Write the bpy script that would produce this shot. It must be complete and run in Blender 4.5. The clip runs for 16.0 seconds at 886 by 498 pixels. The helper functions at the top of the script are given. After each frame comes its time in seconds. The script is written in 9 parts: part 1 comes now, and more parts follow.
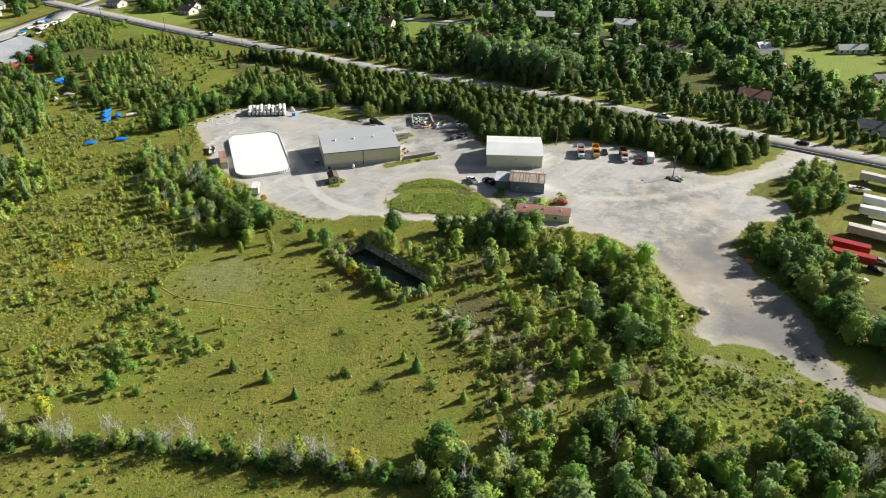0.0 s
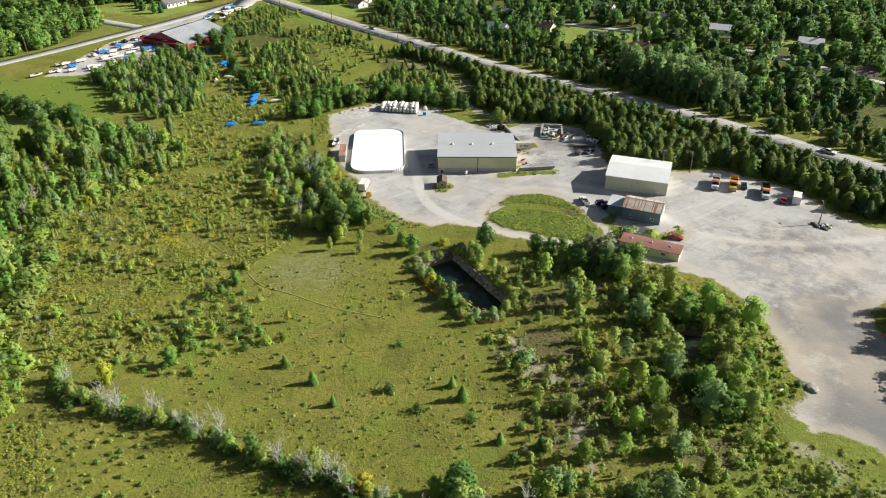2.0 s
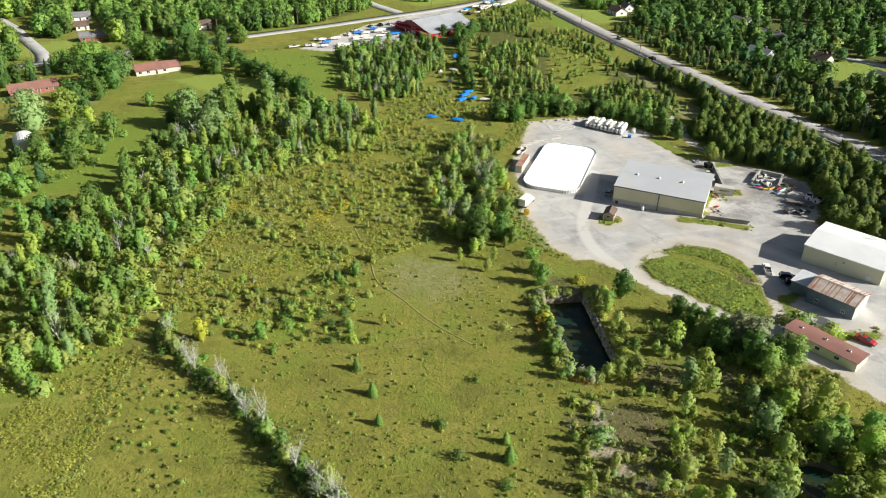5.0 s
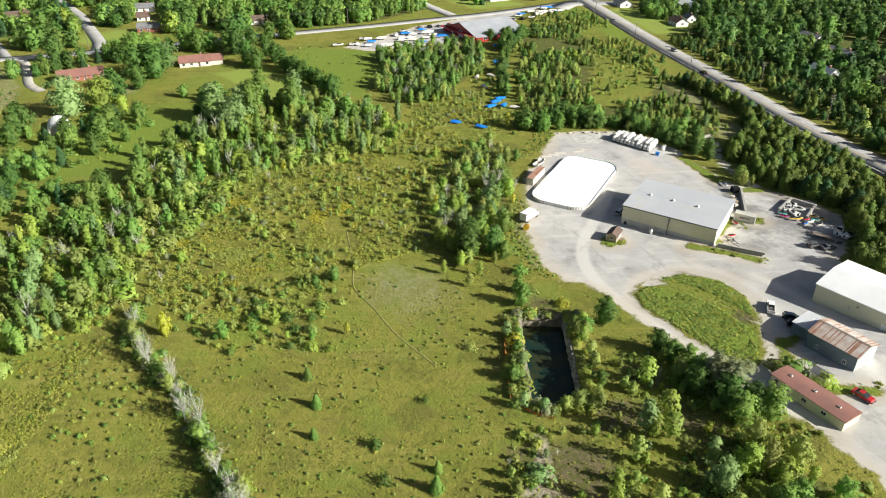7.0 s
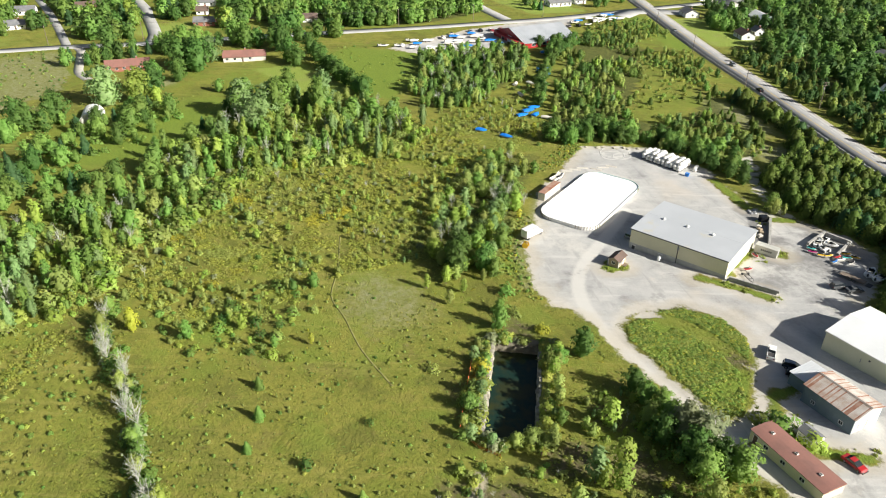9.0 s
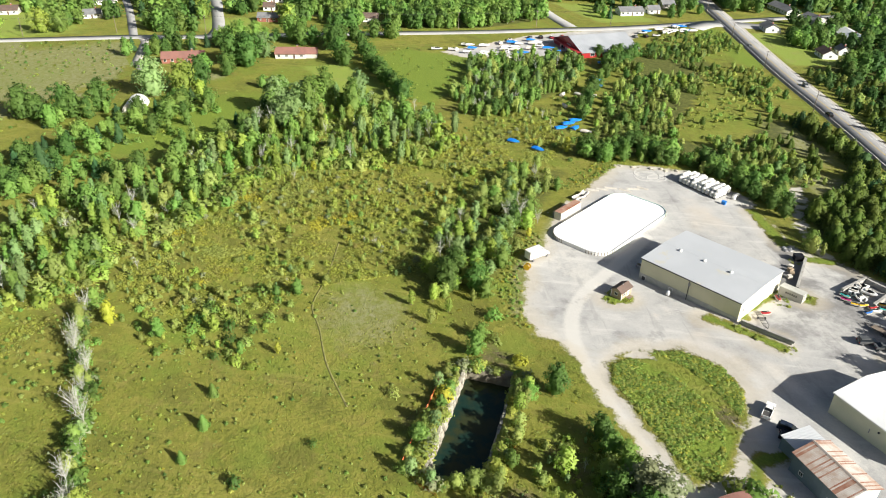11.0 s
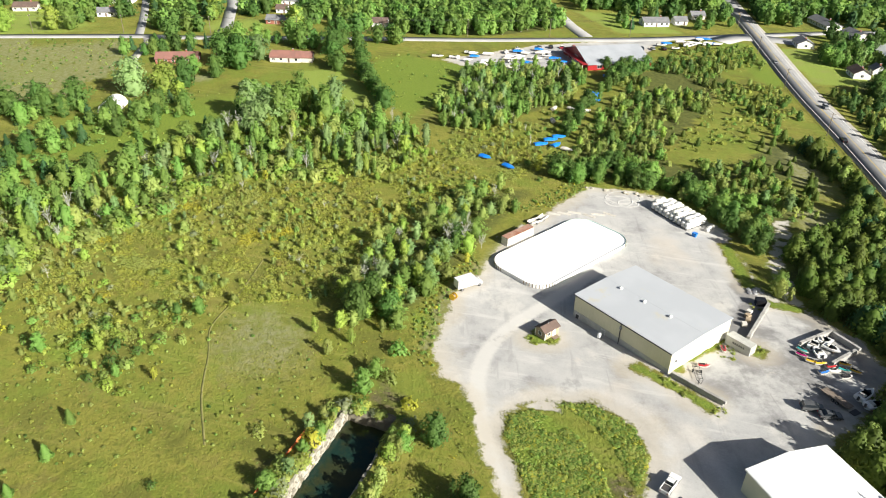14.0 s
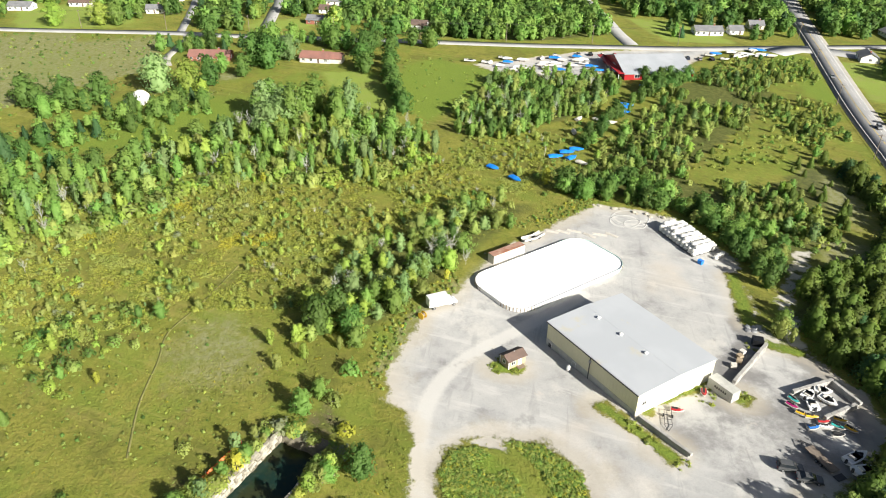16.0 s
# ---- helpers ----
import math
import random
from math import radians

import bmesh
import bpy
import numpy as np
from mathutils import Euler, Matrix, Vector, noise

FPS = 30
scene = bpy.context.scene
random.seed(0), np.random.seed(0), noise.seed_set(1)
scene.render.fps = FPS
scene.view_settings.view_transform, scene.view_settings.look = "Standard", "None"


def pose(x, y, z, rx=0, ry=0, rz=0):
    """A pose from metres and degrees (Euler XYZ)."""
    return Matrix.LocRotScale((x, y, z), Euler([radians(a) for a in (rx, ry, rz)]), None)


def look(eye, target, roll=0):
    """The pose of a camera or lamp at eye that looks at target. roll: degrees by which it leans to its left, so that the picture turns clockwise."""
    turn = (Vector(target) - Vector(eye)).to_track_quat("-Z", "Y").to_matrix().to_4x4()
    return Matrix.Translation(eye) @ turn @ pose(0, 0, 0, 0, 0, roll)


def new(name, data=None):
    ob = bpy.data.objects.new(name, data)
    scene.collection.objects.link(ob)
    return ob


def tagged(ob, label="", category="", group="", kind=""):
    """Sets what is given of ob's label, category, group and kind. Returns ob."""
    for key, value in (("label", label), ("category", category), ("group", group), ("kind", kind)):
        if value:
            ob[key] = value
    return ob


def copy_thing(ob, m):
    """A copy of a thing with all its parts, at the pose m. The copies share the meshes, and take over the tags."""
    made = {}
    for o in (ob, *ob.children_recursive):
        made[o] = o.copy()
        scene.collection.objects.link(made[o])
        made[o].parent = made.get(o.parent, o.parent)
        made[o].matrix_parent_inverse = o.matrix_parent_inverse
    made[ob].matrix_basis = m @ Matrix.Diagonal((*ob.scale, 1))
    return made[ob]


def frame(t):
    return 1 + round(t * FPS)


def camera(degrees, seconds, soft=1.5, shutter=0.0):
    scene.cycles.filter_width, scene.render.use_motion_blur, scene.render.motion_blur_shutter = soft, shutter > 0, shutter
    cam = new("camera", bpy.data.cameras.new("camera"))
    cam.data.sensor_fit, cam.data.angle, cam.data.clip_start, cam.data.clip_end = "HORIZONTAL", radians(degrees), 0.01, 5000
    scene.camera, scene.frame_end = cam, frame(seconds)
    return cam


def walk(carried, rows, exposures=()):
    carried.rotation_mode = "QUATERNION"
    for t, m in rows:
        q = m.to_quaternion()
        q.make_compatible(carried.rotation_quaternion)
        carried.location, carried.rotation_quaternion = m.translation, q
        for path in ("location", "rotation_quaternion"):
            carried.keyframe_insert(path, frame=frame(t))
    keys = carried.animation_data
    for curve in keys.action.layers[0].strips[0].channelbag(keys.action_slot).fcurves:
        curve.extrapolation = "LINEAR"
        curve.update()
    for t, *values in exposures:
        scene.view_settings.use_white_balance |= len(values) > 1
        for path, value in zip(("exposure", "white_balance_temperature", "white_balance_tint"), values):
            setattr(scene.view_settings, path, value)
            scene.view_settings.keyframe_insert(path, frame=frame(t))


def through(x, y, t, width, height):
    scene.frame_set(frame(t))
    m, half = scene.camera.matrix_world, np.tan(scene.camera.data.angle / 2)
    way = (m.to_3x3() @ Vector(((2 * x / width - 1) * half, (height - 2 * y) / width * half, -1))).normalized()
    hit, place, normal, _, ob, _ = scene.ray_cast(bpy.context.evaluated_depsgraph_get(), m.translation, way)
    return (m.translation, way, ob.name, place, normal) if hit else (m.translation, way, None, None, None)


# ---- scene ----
cam = camera(63.5, 16.0, soft=1.0)
METRES, EYE, TILT, LEAN, TURN = 203.67, 109.8, 0.0, 0.0, 0.0
ROWS = [
    (0.0, 0.0, 0.0, 0.0, 0.16, -30.97, -0.27),
    (0.5, 0.0278, 0.0147, -0.0016, 3.45, -30.98, -0.16),
    (1.0, 0.0543, 0.0313, -0.0036, 7.04, -30.96, -0.06),
    (1.5, 0.0802, 0.0499, -0.0054, 11.28, -30.96, 0.07),
    (2.0, 0.1045, 0.0698, -0.0072, 15.46, -30.94, 0.19),
    (2.5, 0.1268, 0.0915, -0.0091, 19.65, -30.91, 0.28),
    (3.0, 0.1478, 0.1146, -0.0112, 23.86, -30.87, 0.38),
    (3.5, 0.1671, 0.1388, -0.0131, 28.05, -30.81, 0.35),
    (4.0, 0.1864, 0.1632, -0.0151, 32.1, -30.81, 0.18),
    (4.5, 0.205, 0.1882, -0.0172, 36.12, -30.8, 0.02),
    (7.0, 0.2889, 0.3221, -0.0248, 46.51, -30.63, -0.52),
    (7.5, 0.3021, 0.3506, -0.0262, 48.28, -30.61, -0.58),
    (8.0, 0.3135, 0.3795, -0.0277, 50.04, -30.6, -0.66),
    (8.5, 0.3234, 0.4091, -0.0291, 51.81, -30.57, -0.71),
    (9.0, 0.3319, 0.4388, -0.0306, 53.7, -30.54, -0.81),
    (11.5, 0.3606, 0.5924, -0.0351, 62.79, -30.48, -1.24),
    (12.0, 0.3632, 0.6231, -0.0366, 63.43, -30.41, -1.32),
    (12.5, 0.365, 0.6541, -0.0381, 64.17, -30.35, -1.39),
    (13.0, 0.3659, 0.685, -0.0399, 65.1, -30.3, -1.42),
    (13.5, 0.3663, 0.716, -0.0416, 66.08, -30.27, -1.38),
    (14.0, 0.3657, 0.7471, -0.043, 67.04, -30.27, -1.26),
    (14.5, 0.3648, 0.7776, -0.045, 68.07, -30.25, -1.2),
    (15.0, 0.3637, 0.8081, -0.0464, 69.62, -30.24, -1.1),
    (15.5, 0.3625, 0.8388, -0.0483, 71.4, -30.21, -1.08),
    (16.0, 0.3597, 0.8701, -0.0497, 73.19, -30.19, -1.08),
]
EXPOSURE = 0.87
walk(cam, [(t, pose(0, 0, EYE, TILT, LEAN, TURN) @ pose(METRES * x, METRES * y, METRES * z, 90 + pitch, roll, yaw)) for t, x, y, z, yaw, pitch, roll in ROWS],
     exposures=((0.0, EXPOSURE - 0.31), (4.5, EXPOSURE - 0.18), (9.0, EXPOSURE - 0.02), (12.0, EXPOSURE + 0.06), (16.0, EXPOSURE + 0.08)))

# ---- daylight ----
SUN_AZ, SUN_EL = radians(24.0), radians(28.0)  # azimuth from +x towards +y
sun_dir = Vector((math.cos(SUN_AZ) * math.cos(SUN_EL), math.sin(SUN_AZ) * math.cos(SUN_EL), math.sin(SUN_EL)))
lamp = new("sun", bpy.data.lights.new("sun", "SUN"))
lamp.data.energy, lamp.data.angle, lamp.data.color = 5.2, radians(0.6), (1.0, 0.965, 0.875)
lamp.matrix_world = look(sun_dir * 800, (0, 0, 0))
world = bpy.data.worlds.new("sky")
scene.world = world
world.use_nodes = True
wn = world.node_tree.nodes
sky = wn.new("ShaderNodeTexSky")
sky.sky_type, sky.sun_disc = "NISHITA", False
sky.sun_elevation, sky.sun_rotation = SUN_EL, radians(90) - SUN_AZ
sky.air_density, sky.dust_density, sky.ozone_density = 1.0, 3.0, 0.6
wn["Background"].inputs["Strength"].default_value = 0.042
world.node_tree.links.new(sky.outputs[0], wn["Background"].inputs[0])

# ---- materials ----
def links(m):
    m.use_nodes = True
    return m.node_tree.nodes, m.node_tree.links.new


def noise_at(m, scale, detail=5.0, rough=0.6, coord="Position"):
    n, link = links(m)
    tex = n.new("ShaderNodeTexNoise")
    tex.inputs["Scale"].default_value, tex.inputs["Detail"].default_value, tex.inputs["Roughness"].default_value = scale, detail, rough
    geo = n.new("ShaderNodeNewGeometry")
    link(geo.outputs["Position"], tex.inputs["Vector"])
    return tex.outputs["Fac"]


def streaks(m, turn, along, across):
    """Noise drawn out in one direction, as by wheels."""
    n, link = links(m)
    tex, geo, way = n.new("ShaderNodeTexNoise"), n.new("ShaderNodeNewGeometry"), n.new("ShaderNodeMapping")
    way.vector_type = "TEXTURE"
    way.inputs["Rotation"].default_value[2] = turn
    way.inputs["Scale"].default_value = (1 / along, 1 / across, 1)
    tex.inputs["Scale"].default_value, tex.inputs["Detail"].default_value, tex.inputs["Roughness"].default_value = 1.0, 5.0, 0.6
    tex.inputs["Distortion"].default_value = 0.6
    link(geo.outputs["Position"], way.inputs["Vector"])
    link(way.outputs[0], tex.inputs["Vector"])
    return tex.outputs["Fac"]


def remap(m, value, lo, hi, a=0.0, b=1.0):
    n, link = links(m)
    r = n.new("ShaderNodeMapRange")
    r.interpolation_type = "SMOOTHSTEP"
    for key, v in zip(("From Min", "From Max", "To Min", "To Max"), (lo, hi, a, b)):
        r.inputs[key].default_value = v
    link(value, r.inputs["Value"])
    return r.outputs["Result"]


def maths(m, op, a, b):
    n, link = links(m)
    f = n.new("ShaderNodeMath")
    f.operation = op
    for slot, v in zip(f.inputs, (a, b)):
        if isinstance(v, (int, float)):
            slot.default_value = v
        else:
            link(v, slot)
    return f.outputs[0]


def blend(m, fac, a, b):
    n, link = links(m)
    mix = n.new("ShaderNodeMix")
    mix.data_type = "RGBA"
    for slot, v in ((mix.inputs[0], fac), (mix.inputs[6], a), (mix.inputs[7], b)):
        if isinstance(v, tuple):
            slot.default_value = (*v, 1)
        elif isinstance(v, (int, float)):
            slot.default_value = v
        else:
            link(v, slot)
    return mix.outputs[2]


def attribute(m, name):
    n, link = links(m)
    a = n.new("ShaderNodeAttribute")
    a.attribute_name = name
    return a.outputs["Fac"]


def finish(m, colour, rough=0.8, metal=0.0, bump=None, strength=0.3, distance=0.05, spec=0.4):
    n, link = links(m)
    b = n["Principled BSDF"]
    if isinstance(colour, tuple):
        b.inputs["Base Color"].default_value = (*colour, 1)
    else:
        link(colour, b.inputs["Base Color"])
    b.inputs["Metallic"].default_value = metal
    b.inputs["Specular IOR Level"].default_value = spec
    if isinstance(rough, float):
        b.inputs["Roughness"].default_value = rough
    else:
        link(rough, b.inputs["Roughness"])
    if bump is not None:
        k = n.new("ShaderNodeBump")
        k.inputs["Strength"].default_value, k.inputs["Distance"].default_value = strength, distance
        link(bump, k.inputs["Height"])
        link(k.outputs[0], b.inputs["Normal"])
    return m


def surface(name, c1, c2, s1=0.4, s2=5.0, rough=0.7, metal=0.0, bump=0.2, grain=0.25, spec=0.4, dist=0.02):
    """A weathered surface: stains at scale s1, grain at scale s2 (per metre)."""
    m = bpy.data.materials.new(name)
    big = remap(m, noise_at(m, s1, 6), 0.35, 0.68)
    fine = noise_at(m, s2, 4, 0.7)
    col = blend(m, big, c1, c2)
    col = blend(m, remap(m, fine, 0.3, 0.75, 0.0, grain), col, tuple(v * 0.55 for v in c1))
    return finish(m, col, rough, metal, fine, bump, dist, spec)


def leaf_material(name, colour, other, hue=0.012, through=0.5, vary=0.09):
    """Leaves of one species: each plant has its own shade of the two colours, each spray a little of its own."""
    m = bpy.data.materials.new(name)
    n, link = links(m)
    geo, info = n.new("ShaderNodeNewGeometry"), n.new("ShaderNodeObjectInfo")
    colour, other = [tuple(LEAF_GAIN * k * (0.94 * v + 0.06 * c[1]) for v, k in zip(c, (0.94, 1.0, 1.0))) for c in (colour, other)]
    plant = maths(m, "FRACT", maths(m, "ADD", attribute(m, "plant"), info.outputs["Random"]), 0)
    patch = remap(m, noise_at(m, 0.16, 3), 0.36, 0.66, 0.0, 0.5)
    col = blend(m, maths(m, "ADD", patch, maths(m, "MULTIPLY", plant, 0.5)), colour, other)
    hs = n.new("ShaderNodeHueSaturation")
    link(col, hs.inputs["Color"])
    spray = remap(m, geo.outputs["Random Per Island"], 0, 1, -vary, vary)
    tone = remap(m, maths(m, "FRACT", maths(m, "MULTIPLY", plant, 7.3), 0), 0, 1, 0.78, 1.2)
    link(remap(m, maths(m, "FRACT", maths(m, "MULTIPLY", plant, 3.7), 0), 0, 1, 0.5 - hue, 0.5 + hue), hs.inputs["Hue"])
    link(maths(m, "ADD", tone, spray), hs.inputs["Value"])
    finish(m, hs.outputs[0], 0.6, spec=0.2)
    tr, mix = n.new("ShaderNodeBsdfTranslucent"), n.new("ShaderNodeMixShader")
    link(hs.outputs[0], tr.inputs["Color"])
    mix.inputs[0].default_value = through
    link(n["Principled BSDF"].outputs[0], mix.inputs[1])
    link(tr.outputs[0], mix.inputs[2])
    link(mix.outputs[0], n["Material Output"].inputs["Surface"])
    return m


def ground_cover():
    """Meadow, lawn, bare earth and crushed limestone in one material, told apart by attributes of the sheets; some also
    paint in tree shade.
    """
    m = bpy.data.materials.new("ground_cover")
    big, mid, fine = noise_at(m, 0.035, 5), noise_at(m, 0.22, 6, 0.65), noise_at(m, 1.6, 6, 0.75)
    patch, speck = noise_at(m, 0.09, 6, 0.7), noise_at(m, 5.0, 3, 0.6)
    tuft, clump = noise_at(m, 0.55, 7, 0.75), noise_at(m, 0.8, 3, 0.55)
    col = blend(m, remap(m, big, 0.44, 0.56), (0.248, 0.242, 0.05), (0.186, 0.214, 0.036))
    col = blend(m, remap(m, patch, 0.49, 0.58, 0.0, 0.85), col, (0.168, 0.182, 0.032))
    col = blend(m, remap(m, noise_at(m, 0.13, 7, 0.75), 0.53, 0.62, 0.0, 0.7), col, (0.245, 0.228, 0.05))
    col = blend(m, remap(m, mid, 0.5, 0.6, 0.0, 0.75), col, (0.23, 0.229, 0.042))
    col = blend(m, remap(m, mid, 0.46, 0.36, 0.0, 0.8), col, (0.14, 0.16, 0.028))
    col = blend(m, remap(m, tuft, 0.51, 0.59, 0.0, 0.6), col, (0.17, 0.187, 0.032))
    col = blend(m, remap(m, tuft, 0.47, 0.38, 0.0, 0.65), col, (0.27, 0.243, 0.06))
    # Dark green spots paint in herb clumps and the small shadows they cast.
    col = blend(m, remap(m, clump, 0.57, 0.68, 0.0, 0.5), col, (0.085, 0.11, 0.02))
    col = blend(m, remap(m, fine, 0.54, 0.66, 0.0, 0.55), col, (0.28, 0.25, 0.066))
    col = blend(m, remap(m, fine, 0.46, 0.34, 0.0, 0.6), col, (0.095, 0.115, 0.02))
    col = blend(m, remap(m, speck, 0.55, 0.7, 0.0, 0.3), col, (0.06, 0.08, 0.015))
    col = blend(m, remap(m, noise_at(m, 0.06, 8, 0.72), 0.5, 0.6, 0.0, 0.75), col, (0.138, 0.143, 0.032))
    col = blend(m, remap(m, noise_at(m, 0.043, 7, 0.68), 0.5, 0.6, 0.0, 0.6), col, (0.168, 0.222, 0.035))
    col = blend(m, remap(m, noise_at(m, 0.11, 8, 0.7), 0.55, 0.66, 0.0, 0.45), col, (0.18, 0.15, 0.055))
    col = blend(m, remap(m, streaks(m, 0.86, 0.02, 0.35), 0.55, 0.66, 0.0, 0.4), col, (0.3, 0.275, 0.078))
    col = blend(m, remap(m, maths(m, "ADD", attribute(m, "dry"), maths(m, "MULTIPLY", mid, 0.8)), 0.7, 1.2), col, blend(m, remap(m, tuft, 0.4, 0.6), (0.272, 0.272, 0.15), (0.2, 0.208, 0.066)))
    # Bare earth, and east of the pond tree shade painted with it.
    earth = blend(m, remap(m, tuft, 0.42, 0.58), (0.15, 0.12, 0.075), (0.1, 0.105, 0.032))
    col = blend(m, remap(m, maths(m, "ADD", attribute(m, "soil_and_shade"), maths(m, "MULTIPLY", mid, 0.9)), 0.62, 1.0, 0.0, 0.88), col, earth)
    col = blend(m, remap(m, maths(m, "ADD", attribute(m, "rubble"), maths(m, "MULTIPLY", tuft, 1.1)), 0.9, 1.2, 0.0, 0.85), col, (0.42, 0.37, 0.29))
    lush = blend(m, remap(m, fine, 0.38, 0.62), (0.12, 0.19, 0.027), (0.2, 0.275, 0.042))
    col = blend(m, remap(m, maths(m, "ADD", attribute(m, "lush"), maths(m, "MULTIPLY", mid, 0.7)), 0.75, 1.15, 0.0, 0.85), col, lush)
    lawn = blend(m, remap(m, fine, 0.35, 0.7), (0.21, 0.29, 0.055), (0.275, 0.33, 0.066))
    lawn = blend(m, remap(m, patch, 0.5, 0.68, 0.0, 0.5), lawn, (0.26, 0.25, 0.09))
    col = blend(m, remap(m, maths(m, "ADD", attribute(m, "lawn"), maths(m, "MULTIPLY", maths(m, "SUBTRACT", patch, 0.5), 1.6)), 0.25, 0.75), col, lawn)
    # Dark wood floor colour, with the pool trees' shade painted in.
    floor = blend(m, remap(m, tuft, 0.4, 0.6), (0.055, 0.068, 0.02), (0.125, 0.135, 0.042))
    col = blend(m, remap(m, maths(m, "ADD", attribute(m, "litter_and_shade"), maths(m, "MULTIPLY", mid, 0.6)), 0.6, 1.1, 0.0, 0.85), col, floor)
    col = blend(m, 0.07, col, (0.05, 0.062, 0.012))
    # crushed stone
    stone = blend(m, remap(m, noise_at(m, 0.09, 6, 0.65), 0.36, 0.62), (0.47, 0.463, 0.446), (0.385, 0.382, 0.376))
    stone = blend(m, remap(m, noise_at(m, 0.05, 7, 0.7), 0.54, 0.64, 0.0, 0.8), stone, (0.54, 0.525, 0.49))
    stone = blend(m, remap(m, noise_at(m, 0.31, 7, 0.75), 0.56, 0.72, 0.0, 0.5), stone, (0.29, 0.282, 0.27))
    stone = blend(m, remap(m, fine, 0.56, 0.78, 0.0, 0.35), stone, (0.6, 0.575, 0.53))
    stone = blend(m, remap(m, speck, 0.5, 0.72, 0.0, 0.22), stone, (0.2, 0.19, 0.175))
    stone = blend(m, remap(m, streaks(m, 0.9, 0.035, 0.3), 0.54, 0.66, 0.0, 0.5), stone, (0.57, 0.56, 0.53))
    stone = blend(m, remap(m, streaks(m, -0.45, 0.05, 0.45), 0.56, 0.68, 0.0, 0.45), stone, (0.3, 0.295, 0.29))
    # Damp gravel; the same mask paints tree shade at the yard's edges.
    stone = blend(m, remap(m, maths(m, "ADD", attribute(m, "wet_and_shade"), maths(m, "MULTIPLY", maths(m, "SUBTRACT", patch, 0.5), 2.6)), 0.05, 0.75, 0.0, 0.8), stone, (0.17, 0.165, 0.16))
    stone = blend(m, remap(m, maths(m, "ADD", attribute(m, "track"), maths(m, "MULTIPLY", fine, 0.8)), 0.65, 1.3, 0.0, 0.8), stone, (0.58, 0.565, 0.53))
    stain = noise_at(m, 0.11, 9, 0.72)
    worn = maths(m, "ADD", stain, maths(m, "MULTIPLY", attribute(m, "scar"), 0.14))
    stone = blend(m, remap(m, worn, 0.58, 0.68, 0.0, 0.5), stone, (0.24, 0.235, 0.23))
    stone = blend(m, remap(m, maths(m, "ADD", noise_at(m, 0.17, 9, 0.72), maths(m, "MULTIPLY", attribute(m, "scar"), 0.12)), 0.6, 0.7, 0.0, 0.4), stone, (0.58, 0.52, 0.44))
    rim = maths(m, "ADD", attribute(m, "edge"), maths(m, "MULTIPLY", maths(m, "SUBTRACT", patch, 0.5), 16.0))
    stone = blend(m, remap(m, rim, -6.0, -0.5, 0.0, 0.5), stone, (0.52, 0.46, 0.36))
    stone = blend(m, remap(m, noise_at(m, 0.02, 4, 0.6), 0.55, 0.68, 0.0, 0.5), stone, (0.52, 0.45, 0.36))
    edge = maths(m, "ADD", attribute(m, "edge"), maths(m, "MULTIPLY", maths(m, "SUBTRACT", mid, 0.5), 8.0))
    edge = maths(m, "ADD", edge, maths(m, "MULTIPLY", maths(m, "SUBTRACT", fine, 0.5), 3.0))
    col = blend(m, remap(m, edge, 0.5, -0.9), col, stone)
    relief = maths(m, "ADD", maths(m, "ADD", fine, maths(m, "MULTIPLY", speck, 0.5)), maths(m, "MULTIPLY", clump, 1.2))
    return finish(m, col, 0.92, 0.0, maths(m, "MULTIPLY", relief, remap(m, edge, -1.0, 1.5, 0.2, 1.0)), 0.5, 0.4, 0.15)


COVER = ground_cover()
GRAVEL = surface("crushed_gravel", (0.4, 0.38, 0.35), (0.5, 0.47, 0.42), 0.3, 6, 0.92)
ROAD = surface("worn_asphalt", (0.235, 0.235, 0.238), (0.29, 0.288, 0.285), 0.06, 3.0, 0.88, grain=0.2)
SIDE_ROAD = surface("grey_side_road_asphalt", (0.33, 0.33, 0.325), (0.4, 0.395, 0.385), 0.1, 3.0, 0.88, grain=0.2)
DARK_ASPHALT = surface("dark_asphalt", (0.1, 0.1, 0.102), (0.16, 0.158, 0.155), 0.2, 3.0, 0.85)
LINE = surface("road_paint", (0.75, 0.74, 0.7), (0.6, 0.6, 0.57), 0.8, 6, 0.6)
YELLOW_LINE = surface("yellow_road_paint", (0.7, 0.5, 0.08), (0.55, 0.4, 0.1), 0.8, 6, 0.6)
SHOULDER = surface("gravel_road_shoulder", (0.25, 0.235, 0.2), (0.34, 0.32, 0.28), 0.15, 4, 0.95)
DARK_BANK = surface("dark_wet_bank", (0.13, 0.115, 0.085), (0.2, 0.18, 0.13), 0.5, 3, 0.95, bump=0.6)
STORE_ROOF = surface("weathered_grey_roof", (0.4, 0.42, 0.45), (0.33, 0.35, 0.38), 0.1, 3, 0.5, grain=0.1)
STONE = surface("limestone", (0.47, 0.44, 0.37), (0.27, 0.25, 0.2), 0.6, 3.5, 0.9, bump=0.6, dist=0.08)
CONCRETE = surface("weathered_concrete", (0.42, 0.41, 0.385), (0.3, 0.29, 0.27), 0.5, 5, 0.85)
CREAM = surface("cream_steel_cladding", (0.68, 0.65, 0.46), (0.62, 0.6, 0.42), 0.15, 4, 0.5, grain=0.08, bump=0.05)
PALE = surface("pale_end_cladding", (0.72, 0.70, 0.60), (0.66, 0.64, 0.55), 0.15, 4, 0.5, grain=0.08, bump=0.05)
PALE_GREY = surface("pale_grey_base_panel", (0.52, 0.52, 0.48), (0.42, 0.42, 0.38), 0.5, 4, 0.6, grain=0.2)
